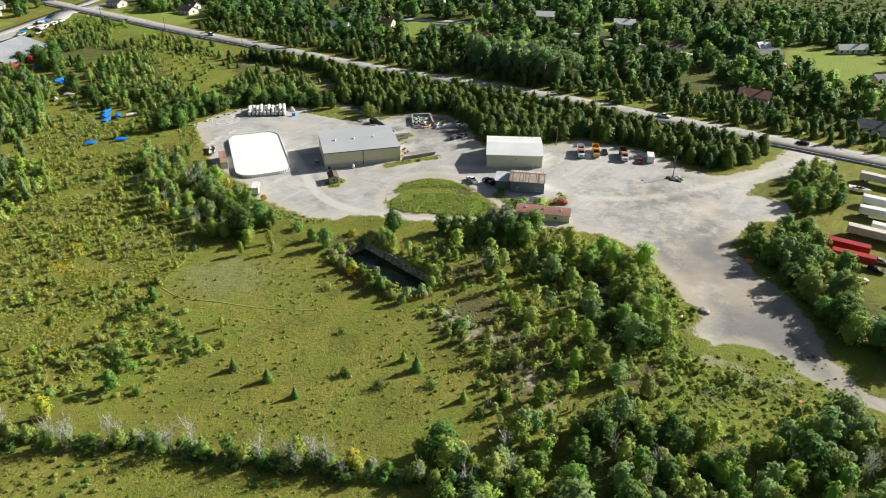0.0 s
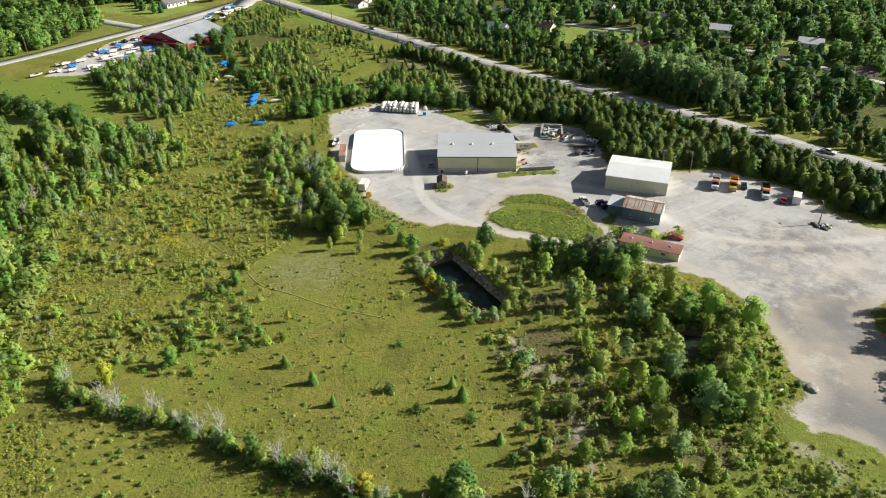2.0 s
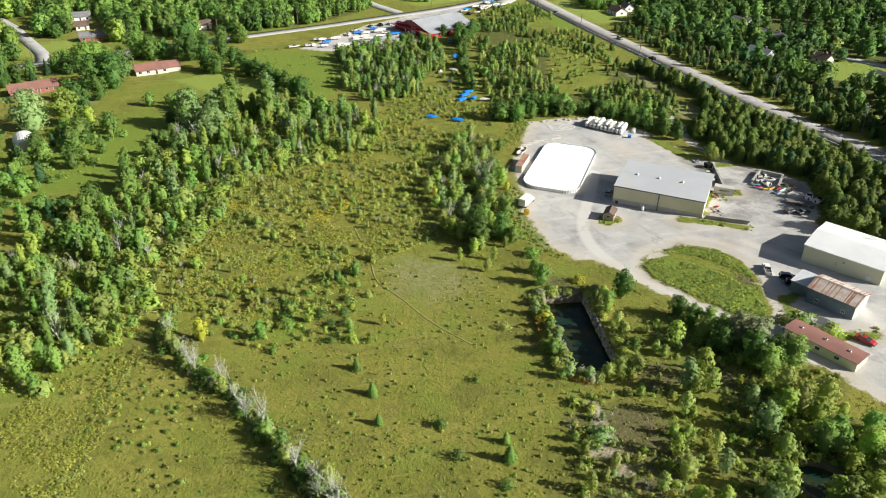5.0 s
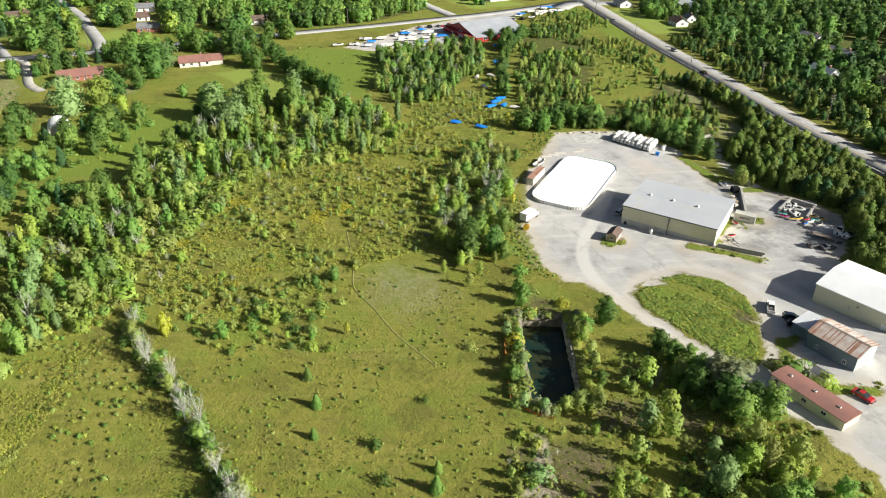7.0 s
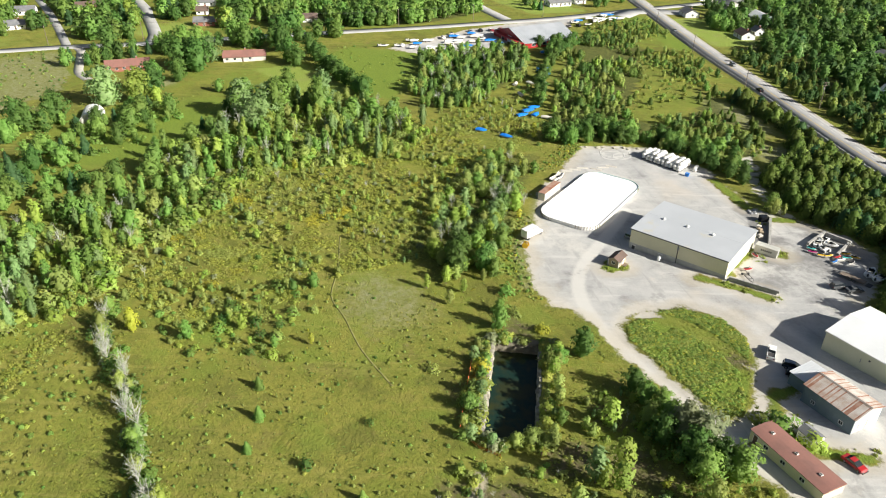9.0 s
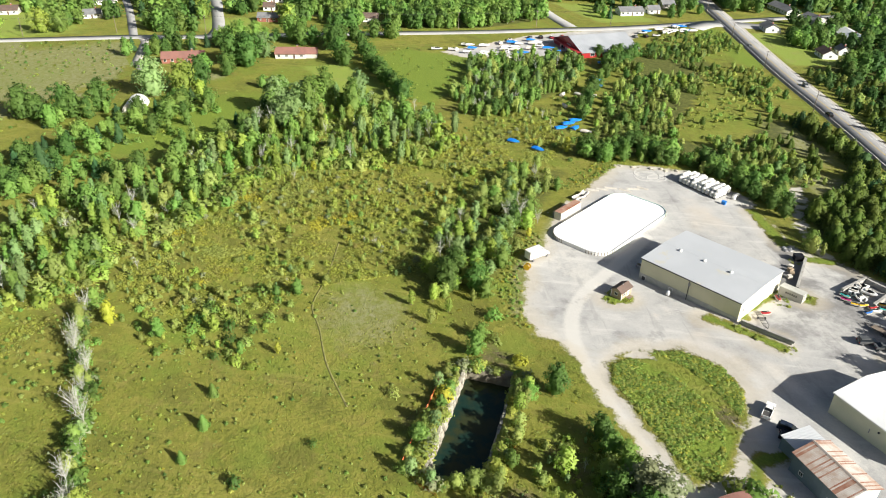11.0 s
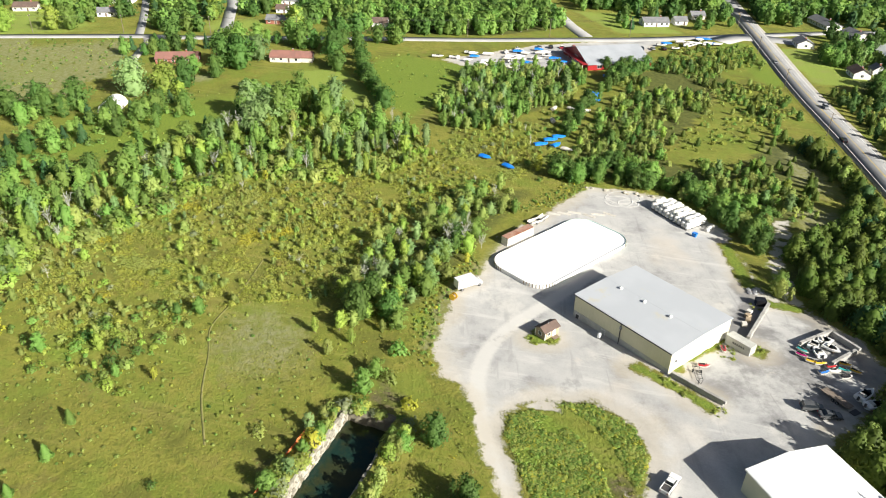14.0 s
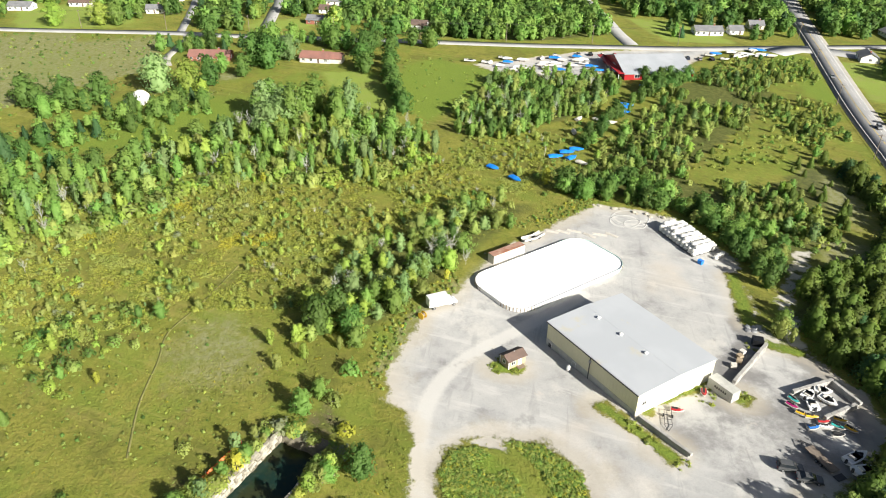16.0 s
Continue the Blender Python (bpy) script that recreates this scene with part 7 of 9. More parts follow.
def recipe(kind, detail):
    """Templates of a kind of plant; detail scales the number of leaf sprays."""
    rng = np.random.RandomState(sum(map(ord, kind)))
    grow = 1 / math.sqrt(detail)
    out = []
    for k in range(5):
        if kind == "cedar":
            out.append(conifer(rng, int(660 * detail), rng.uniform(0.33, 0.45), 0.03, 0.038 * grow, 0.75, 0.1, rng.uniform(0.3, 0.6)))
        elif kind == "spruce":
            out.append(conifer(rng, int(520 * detail), rng.uniform(0.24, 0.3), 0.05, 0.040 * grow, 0.9, 0.3, 0.1))
        elif kind == "poplar":
            out.append(broadleaf(rng, int(860 * detail), rng.uniform(0.19, 0.25), 0.08, 0.027 * grow, 24, 0.5, True))
        elif kind == "broad":
            out.append(broadleaf(rng, int(1000 * detail), rng.uniform(0.36, 0.46), 0.05, 0.035 * grow, 26, 0.3))
        elif kind == "young":
            out.append(broadleaf(rng, int(700 * detail), rng.uniform(0.3, 0.48), 0.04, 0.036 * grow, 20, 0.5))
        elif kind == "bare":
            out.append(bare(rng, int(60 * detail), int(24 * detail)))
        elif kind == "bush":
            out.append(bush(rng, int(150 * detail), 0.115 * grow, rng.uniform(0.6, 0.9)))
        elif kind == "sapling":
            out.append(sapling(rng, int(190 * detail), 0.055 * grow, rng.uniform(0.17, 0.27)))
    return out


class Wood:
    """Many plants in one mesh of kind stuff."""

    def __init__(self):
        self.v, self.quads, self.tris, self.mq, self.mt, self.n = [], [], [], [], [], 0
        self.slots, self.normals, self.shade, self.rng = [], [], [], np.random.RandomState(3)

    def slot(self, mat):
        if mat not in self.slots:
            self.slots.append(mat)
        return self.slots.index(mat)

    def plant(self, template, x, y, z, tall, wide, turn, leaf_mat, wood_mat):
        c, s = math.cos(turn), math.sin(turn)
        rot = np.array(((c * wide, -s * wide, 0), (s * wide, c * wide, 0), (0, 0, tall)))
        spin, own = np.array(((c, -s, 0), (s, c, 0), (0, 0, 1))), self.rng.uniform()
        for (v, f, n), mat, faces, index in zip(template, (wood_mat, leaf_mat), (self.quads, self.tris), (self.mq, self.mt)):
            self.v.append((v @ rot.T + (x, y, z)).astype(np.float32))
            self.normals.append((n @ spin.T).astype(np.float32))
            self.shade.append(np.full(len(v), own, np.float32))
            faces.append(f + self.n)
            index.append(np.full(len(f), self.slot(mat), np.int32))
            self.n += len(v)

    def finish(self, name, label, category):
        ob = new(name, mesh_from(name, np.concatenate(self.v), [np.concatenate(self.quads), np.concatenate(self.tris)], self.slots, np.concatenate(self.mq + self.mt), normals=np.concatenate(self.normals)))
        float_attribute(ob.data, "plant", np.concatenate(self.shade))
        return tagged(ob, label, category, kind="stuff")


BUILDINGS = [(-31, 252, 20), (26, 242, 13.5), (27.5, 220, 8), (31, 199, 10), (-72, 252, 24), (-234, 377, 22), (-300, 171, 12), (-286, 222, 11), (-38, 228, 4), (-64, 220, 5), (-82, 244, 7), (-238, 140, 8), (-10, 287, 8)]
for ob in bpy.data.objects:
    if ob.get("category") == "house":
        BUILDINGS.append((ob.matrix_basis.translation.x, ob.matrix_basis.translation.y, 10 if ob.matrix_basis.translation.x < -120 else 7))
TARPS = [(ob.matrix_basis.translation.x, ob.matrix_basis.translation.y, 3.2) for ob in bpy.data.objects if ob.get("category") in ("boat", "trailer", "utility pole", "car", "truck")]


VIEWS = [(bx, by, 16 if bx > -120 else 28) for bx, by, r in BUILDINGS if r in (7, 10) and (bx, by) != (31, 199) and (bx < -120 or by > 425 or (bx > 160 and by > 365))]  # gardens kept open before the houses


def free(x, y, margin=1.5, lawn_ok=False, road=9.5, tall_plants=True):
    """Places where a plant may stand."""
    ok = np.maximum(signed(x, y, YARD), -signed(x, y, ISLAND)) > margin
    ok &= segment_distance(x, y, HIGHWAY) > road
    for line, half in ((SIDE, 6.5), (BRANCH, 6), (NORTH_STREET, 5.5), (WEST_STREET, 5.5), (STREET_EAST, 6), (LANE, 3.5), (HOUSE_DRIVE, 4)):
        ok &= segment_distance(x, y, line) > half
    ok &= pond_distance(x, y) > 0.8
    ok &= small_pond(x, y) > 0.05
    ok &= signed(x, y, MARINA) > 0
    ok &= np.hypot(((x + 92) * 0.94 - (y - 362) * 0.34) / 36, ((x + 92) * 0.34 + (y - 362) * 0.94) / 9.5) > 1
    for bx, by, r in BUILDINGS + TARPS:
        ok &= np.hypot(x - bx, y - by) > r
    for hx, hy, reach in VIEWS:
        ax, ay = 60 - hx, 150 - hy
        far = math.hypot(ax, ay)
        u, v = ((x - hx) * ax + (y - hy) * ay) / far, np.abs((x - hx) * ay - (y - hy) * ax) / far
        ok &= (u < 0) | (u > reach) | (v > 7)
    for poly in OPEN_LAND if tall_plants else ():
        ok &= ~inside(x, y, poly)
    if not lawn_ok:
        for poly in LAWNS:
            ok &= signed(x, y, poly) > 1
    return ok


def scatter(poly, spacing, seed, jitter=0.46, gaps=0.0, gap_scale=0.03):
    rng = np.random.RandomState(seed)
    xs = [p[0] for p in poly]
    ys = [p[1] for p in poly]
    gx, gy = np.meshgrid(np.arange(min(xs), max(xs), spacing), np.arange(min(ys), max(ys), spacing * 0.87))
    gx = gx + (np.arange(gx.shape[0]) % 2)[:, None] * spacing / 2
    x = (gx + rng.uniform(-jitter, jitter, gx.shape) * spacing).ravel()
    y = (gy + rng.uniform(-jitter, jitter, gx.shape) * spacing).ravel()
    ok = inside(x, y, poly)
    x, y = x[ok], y[ok]
    if gaps:
        dens = np.array([noise.noise(Vector((a * gap_scale, b * gap_scale, seed))) for a, b in zip(x, y)]) if len(x) else np.zeros(0)
        ok = dens > gaps - rng.uniform(0, 0.25, len(x))
        x, y = x[ok], y[ok]
    return x, y


def pick(rng, mix):
    r = rng.uniform(0, sum(w for *_, w in mix))
    for *what, w in mix:
        r -= w
        if r <= 0:
            return what
    return mix[-1][:-1]


CACHE = {}


def templates(kind, detail):
    if (kind, detail) not in CACHE:
        CACHE[(kind, detail)] = recipe(kind, detail)
    return CACHE[(kind, detail)]


def grow_wood(name, label, category, poly, spacing, mix, tall, detail, seed, gaps=0.0, margin=1.5, lawn_ok=False, gap_scale=0.03, road=9.5):
    rng = np.random.RandomState(seed + 100)
    x, y = scatter(poly, spacing, seed, gaps=gaps, gap_scale=gap_scale)
    ok = free(x, y, margin, lawn_ok, road, category == "trees")
    wood = Wood()
    for px, py in zip(x[ok], y[ok]):
        kind, tone = pick(rng, mix)
        t = templates(kind, detail)[rng.randint(5)]
        h = rng.uniform(*tall) * {"bush": 0.4, "sapling": 0.6, "young": 0.8}.get(kind, 1.0)
        wood.plant(t, px, py, float(height(px, py)) - 0.02, h, h * rng.uniform(0.85, 1.25), rng.uniform(0, math.tau), LEAVES[tone],
                   TWIG if kind == "bare" else BIRCH if kind == "poplar" else BARK)
    return wood.finish(name, label, category) if wood.v else None


PROTOS = {}
TREE_LABELS = {"cedar": "dense dark cedar", "spruce": "small conical spruce", "poplar": "slender pale-barked poplar", "broad": "broad-crowned leafy tree", "young": "young bushy tree",
               "bare": "leafless grey tree", "bush": "rounded leafy shrub", "sapling": "thin upright sapling"}
TONES = {"cedar": "in olive green", "spruce": "in blue-green", "green": "in mid green", "dark": "in dark green", "lime": "in light green", "poplar": "in silvery green", "grey": "with sparse grey leaves",
         "yellow": "turning yellow", "herb": "in yellowish olive", "rust": "in rusty brown", "olive": "in olive green"}
WHERE = {"c": "in the rink thicket", "f": "in the field hedge", "g": "at the meadow's lower edge", "h": "beside the shaded pool", "i": "in the yard hedge", "m": "by the mobile building",
         "p": "on the pond bank", "s": "standing in the meadow", "b": "at the yard's wooded edge", "w": "near the bungalows"}


JOINED = {}


def single_tree(kind, tone, x, y, tall, wide=1.0, where="s", seed=0, detail=1.2, group=""):
    """A tree that is a thing of its own, with trunk and crown."""
    rng = random.Random(int(x * 13 + y * 7) + seed)
    k = rng.randrange(4)
    m = place(x, y, rng.uniform(0, 360), -0.02) @ Matrix.Diagonal((tall * wide, tall * wide, tall, 1))
    if where in JOINED:
        bark = TWIG if kind == "bare" else BIRCH if kind == "poplar" else BARK
        JOINED[where].plant(templates(kind, detail)[k], x, y, float(height(x, y)) - 0.02, tall, tall * wide, rng.uniform(0, math.tau), LEAVES[tone], bark)
        return None
    key = (kind, tone, k)
    name = {"bush": "shrub", "sapling": "sapling"}.get(kind, "tree")
    if key not in PROTOS:
        (wv, wf, wn), (lv, lf, ln) = templates(kind, detail)[k]
        bark = TWIG if kind == "bare" else BIRCH if kind == "poplar" else BARK
        ob = new(name)
        part("trunk", mesh_from("trunk", wv, wf, [bark], normals=wn), bark, ob)
        part("crown", mesh_from("crown", lv, lf, [LEAVES[tone]], normals=ln), LEAVES[tone], ob)
        PROTOS[key] = ob
        ob.matrix_basis = m
    else:
        o = PROTOS[key]
        ob = copy_thing(o, m)
        ob.matrix_basis = m
    tagged(ob, "%s %s %s" % (TREE_LABELS[kind], TONES[tone], WHERE[where]), name, group or "trees " + WHERE[where])
    return ob


def grow_things(poly, spacing, mix, tall, seed, where, gaps=0.0, margin=0.6, limit=90):
    rng = np.random.RandomState(seed + 500)
    x, y = scatter(poly, spacing, seed, gaps=gaps)
    ok = free(x, y, margin)
    for px, py in list(zip(x[ok], y[ok]))[:limit]:
        kind, tone = pick(rng, mix)
        h = rng.uniform(*tall) * {"bush": 0.45, "sapling": 0.65}.get(kind, 1.0)
        single_tree(kind, tone, px, py, h, rng.uniform(0.85, 1.2), where)


# single trees in the meadow
for x, y, tall in ((-39.6, 124.0, 3.2), (-48.3, 127.8, 3.0), (-32.4, 118.4, 2.6), (-5.8, 126.6, 3.6), (-9.0, 130.0, 2.6), (12.6, 116.6, 2.8), (4.6, 116.0, 2.6)):
    single_tree("spruce", "green", x, y, tall * 1.2, 1.25)
for x, y, tall in ((-24.9, 141.2, 1.6), (-22.3, 125.6, 2.4), (8.0, 111.5, 2.6), (-14.0, 121.0, 2.2), (-2.5, 121.0, 2.0), (-60.5, 131.0, 2.0), (-69.6, 136.5, 2.8), (-66.0, 141.0, 2.4)):
    single_tree("bush", "dark", x, y, tall, 0.8)
single_tree("broad", "dark", -15.6, 191.0, 7.6, 0.95)
single_tree("young", "green", -74.1, 121.4, 5.2, 1.1)
single_tree("young", "yellow", -84.2, 112.0, 6.4, 0.9)
single_tree("young", "lime", -4.3, 100.2, 4.8, 1.1)
single_tree("young", "lime", -28.6, 101.0, 5.4, 1.0)
single_tree("young", "yellow", -17.4, 98.0, 5.0, 1.0)
single_tree("broad", "dark", -60.5, 190.0, 9.4, 1.05, "c")
single_tree("broad", "dark", -65.0, 194.5, 9.0, 1.05, "c")
single_tree("broad", "dark", -57.6, 197.0, 8.0, 1.0, "c")
single_tree("broad", "dark", -115.5, 277.0, 8.6, 1.05, "b")
single_tree("broad", "green", -108.5, 281.0, 7.0, 1.1, "b")
single_tree("bare", "grey", -85.4, 229.0, 8.0, 1.2, "c")
single_tree("bare", "grey", -87.0, 226.0, 7.4, 1.2, "c")
single_tree("bare", "grey", -80.6, 232.0, 6.0, 0.9, "c")
single_tree("sapling", "yellow", -121.0, 273.0, 6.4, 0.9, "b")
single_tree("young", "olive", -30.6, 291.6, 5.2, 1.0, "b")
single_tree("young", "green", -33.0, 294.0, 5.6, 1.0, "b")
single_tree("sapling", "olive", -27.8, 292.4, 4.4, 1.0, "b")
single_tree("young", "green", -84.8, 310.0, 5.6, 1.2, "b")
for x, y, tall in ((-213, 372, 7.0), (-216, 379, 6.5), (-211, 385, 7.5), (-208, 392, 7), (-219, 367, 6.4)):
    single_tree("broad", "dark", x, y, tall, 1.1, "w")

JOINED["w"] = Wood()
for x, y, kind, tone, tall in ((-243.5, 98.7, "broad", "dark", 9), (-239.8, 113.9, "broad", "dark", 8.4), (-240, 127, "broad", "dark", 8.6), (-234, 122, "young", "green", 6), (-250.7, 149, "broad", "poplar", 11), (-247.3, 161.1, "broad", "lime", 9.6),
                               (-255.8, 170.2, "broad", "dark", 9), (-241, 167, "young", "lime", 5), (-283, 191, "broad", "dark", 10), (-277, 197.5, "broad", "dark", 10.5), (-309.5, 203, "broad", "green", 9.5), (-266.6, 241.1, "broad", "dark", 8), (-288.2, 246.4, "broad", "dark", 9),
                               (-275, 256.7, "broad", "dark", 7), (-262, 253.5, "broad", "dark", 6.4), (-250, 251, "broad", "dark", 6.4), (-238.8, 249.5, "broad", "dark", 6), (-226, 247, "broad", "dark", 6.5), (-213, 246, "young", "dark", 6), (-201.3, 245, "young", "dark", 6),
                               (-180.7, 103.4, "spruce", "spruce", 9), (-314.5, 231.7, "broad", "green", 9), (-309.2, 257, "broad", "dark", 9), (-390, 88, "broad", "lime", 9), (-386.5, 112.6, "broad", "lime", 9), (-384.5, 121.8, "broad", "green", 8.5),
                               (-334.7, 172, "broad", "dark", 9), (-192.1, 199.5, "poplar", "green", 12), (-206.8, 192.3, "broad", "green", 10), (-202.6, 209.7, "poplar", "green", 12), (-188, 216.3, "poplar", "green", 11), (-196, 222, "poplar", "poplar", 11)):
    single_tree(kind, tone, x, y, tall * 1.5, 1.1, "w")

C_POLY = [(-72, 188), (-57, 185), (-52, 197), (-63, 208), (-70, 219), (-80, 231), (-89, 243), (-96, 254), (-110, 268), (-114, 252), (-110, 232), (-96, 208)]
grow_things(C_POLY, 4.5, [("young", "green", 2.4), ("young", "dark", 0.5), ("broad", "green", 0.7), ("bare", "grey", 1.4), ("young", "olive", 2.8), ("young", "lime", 2.0), ("sapling", "yellow", 0.5), ("bush", "olive", 1), ("young", "poplar", 1)], (3.4, 6.6), 31, "c", limit=105)
F_LINE = [(-97, 111), (-92, 107), (-81, 105), (-62, 105), (-43, 101), (-26, 98.5), (-9, 95), (8, 91)]
for (ax, ay), (bx, by) in zip(F_LINE[:-1], F_LINE[1:]):
    n = int(math.hypot(bx - ax, by - ay) / 1.7)
    rf = random.Random(int(ax * 3))
    for i in range(n):
        t = (i + rf.random()) / n
        kind, tone = rf.choice((("bare", "grey"), ("bare", "grey"), ("bare", "grey"), ("bare", "grey"), ("bush", "green"), ("young", "olive"), ("bush", "dark"), ("sapling", "poplar"), ("young", "green")))
        single_tree(kind, tone, ax + (bx - ax) * t + rf.uniform(-1, 1), ay + (by - ay) * t + rf.uniform(-1.2, 1.2), rf.uniform(3.4, 6.0) * (0.45 if kind == "bush" else 1.7 if kind == "bare" else 0.9), rf.uniform(0.75, 1.05) if kind == "bare" else rf.uniform(0.8, 1.15), "f")
G_POLY = [(8, 106), (25, 107), (40, 105), (52, 102), (69, 102), (88, 106), (110, 110), (125, 84), (100, 66), (60, 66), (20, 72), (2, 86)]
grow_things(G_POLY, 9.5, [("young", "poplar", 3), ("broad", "green", 2), ("young", "green", 3), ("bare", "grey", 1), ("young", "olive", 2)], (5, 8), 33, "g", limit=40)
H_POLY = [(28, 178), (46, 181), (57, 168), (59, 158), (59.5, 140), (53, 124), (45, 128), (37, 139), (33, 150), (28, 164)]
grow_things(H_POLY, 5.2, [("broad", "dark", 0.5), ("young", "green", 1.8), ("young", "olive", 3.4), ("sapling", "lime", 2), ("young", "lime", 2.6), ("young", "poplar", 1.5), ("bush", "olive", 2)], (3.8, 7.8), 34, "h", limit=80)
I_POLY = [(87, 178), (92, 186), (104, 184), (110, 172), (109, 145), (118, 122), (102, 124), (94, 133), (93, 150), (90, 166)]
JOINED["i"] = Wood()
grow_things(I_POLY, 4.6, [("broad", "dark", 1.4), ("young", "green", 2.4), ("broad", "green", 2), ("young", "poplar", 2), ("young", "olive", 1.6)], (5.5, 9), 35, "i", limit=60)
grow_things([(113, 196), (113, 211), (121, 228), (131, 237), (140, 228), (128, 205)], 5.0, [("broad", "dark", 0.8), ("young", "green", 2), ("young", "olive", 2), ("young", "poplar", 1.6), ("young", "lime", 1)], (4, 7), 36, "i", limit=34)
for x, y, kind, tone, tall in ((-0.4, 190.6, "broad", "dark", 5.0), (3.6, 189.6, "broad", "dark", 4.6), (7.4, 190.2, "young", "green", 5.0), (11.0, 188.4, "broad", "green", 5.2), (15.0, 187.6, "young", "grey", 7.6),
                               (18.4, 188.0, "young", "grey", 7.4), (19.6, 184.0, "broad", "dark", 6.4), (23.4, 186.2, "broad", "dark", 6.0), (27.0, 186.8, "broad", "green", 6.6), (24.0, 181.6, "broad", "green", 6.0),
                               (13.0, 183.6, "broad", "dark", 5.4), (8.0, 185.4, "young", "olive", 4.2), (24.4, 204.8, "bush", "green", 3.4), (31.0, 205.2, "bush", "lime", 3.0), (21.0, 203.6, "bush", "olive", 2.4),
                               (4.0, 178.6, "sapling", "lime", 6.0), (12.4, 165.6, "sapling", "poplar", 7.0), (16.4, 168.0, "sapling", "lime", 5.6)):
    single_tree(kind, tone, x, y, tall * 1.22, 1.1, "m")
rp = random.Random(77)
for i in range(46):
    u = rp.uniform(3, POND_LENGTH + 2)
    v = rp.choice((-1, -1, 1, 1, 0)) 
    if v == 0:
        u, w = POND_LENGTH + rp.uniform(1, 2.8), rp.uniform(-6, 6)
    else:
        w = v * (POND_HALF + rp.uniform(0.9, 4.4))
    p = POND_A + POND_DIR * u + POND_SIDE * w
    kind, tone = rp.choice((("bush", "olive"), ("bush", "herb"), ("sapling", "olive"), ("young", "olive"), ("sapling", "poplar"), ("bush", "grey"), ("young", "green")))
    if pond_distance(*p) > 0.7 and signed(np.array(p[0]), np.array(p[1]), YARD) > 1.5:
        single_tree(kind, tone, p[0], p[1], rp.uniform(2.4, 4.6) * (0.55 if kind == "bush" else 1), rp.uniform(0.9, 1.3), "p")

for x, y, kind, tone, tall in ((-59.1, 179.0, "sapling", "lime", 4.6), (-58.1, 184.5, "sapling", "lime", 5.4), (-52.1, 185.6, "sapling", "lime", 4.4), (-50.0, 179.6, "sapling", "olive", 4.4), (-45.4, 194.3, "bush", "green", 3.2), (-34.8, 183.2, "young", "green", 6.4),
                               (-55.4, 143.8, "sapling", "yellow", 3.4), (-76.4, 155.4, "young", "green", 4.6), (-70.2, 133.2, "young", "lime", 4.4), (-75.5, 130.4, "bush", "dark", 2.4), (-72.6, 128.4, "bush", "green", 2.2), (-78.1, 150.5, "young", "dark", 3.2),
                               (-81.0, 147.4, "bush", "green", 2.6), (-59.2, 136.4, "young", "green", 3.4), (-56.8, 134.6, "bush", "lime", 2.2), (-62.0, 138.4, "bush", "olive", 2.4), (-65.0, 135.4, "bush", "dark", 2.0), (-31.2, 161.0, "bush", "olive", 1.8),
                               (-53.2, 137.2, "bush", "lime", 1.8), (-79.4, 134.2, "bush", "dark", 2.4), (-84.0, 138.0, "young", "olive", 3.4), (-67.0, 150.4, "bush", "olive", 1.8), (-86.0, 128.0, "bush", "rust", 2.2)):
    single_tree(kind, tone, x, y, tall, 1.0, "s")
for x, y, kind, tone, tall in ((13.2, 171.7, "sapling", "lime", 8.0), (14.1, 165.8, "sapling", "lime", 6.4), (15.2, 158.2, "sapling", "olive", 6.2), (18.3, 147.1, "sapling", "lime", 5.4), (5.1, 142.1, "bush", "poplar", 3.4), (10.9, 136.7, "sapling", "olive", 4.4), (10.0, 129.2, "sapling", "lime", 4.6),
                               (16.6, 127.6, "young", "olive", 4.6), (29.6, 163.0, "young", "poplar", 7.0), (30.4, 137.9, "sapling", "lime", 7.6), (26.6, 136.7, "sapling", "lime", 6.2), (33.9, 134.8, "young", "lime", 6.4), (34.2, 159.0, "young", "olive", 6.0), (24.0, 152.0, "sapling", "olive", 5.6),
                               (22.0, 143.0, "young", "olive", 4.8), (27.0, 148.0, "sapling", "poplar", 6.0), (20.0, 137.4, "sapling", "olive", 4.6), (24.4, 129.6, "sapling", "lime", 5.4), (30.0, 126.0, "young", "lime", 5.4), (36.0, 127.0, "young", "olive", 6.0), (28.4, 118.6, "sapling", "lime", 5.4),
                               (38.4, 121.0, "young", "poplar", 5.6), (21.0, 115.4, "young", "lime", 4.8), (44.0, 117.0, "young", "olive", 5.4), (20.4, 166.0, "young", "olive", 4.6), (25.0, 168.0, "sapling", "poplar", 6.4)):
    single_tree(kind, tone, x, y, tall, 1.05, "h")
for x, y, kind, tone, tall in ((-27.6, 190.2, "bush", "yellow", 2.4), (-18.2, 186.0, "sapling", "lime", 4.6), (-14.8, 181.6, "sapling", "lime", 4.6), (-20.7, 164.3, "bush", "yellow", 2.6), (-25.5, 170.0, "bush", "yellow", 2.8), (-18.8, 160.6, "bush", "lime", 2.4), (-39.6, 187.2, "young", "green", 4.2), (-37.0, 189.4, "bush", "olive", 2.2)):
    single_tree(kind, tone, x, y, tall, 1.1, "p")

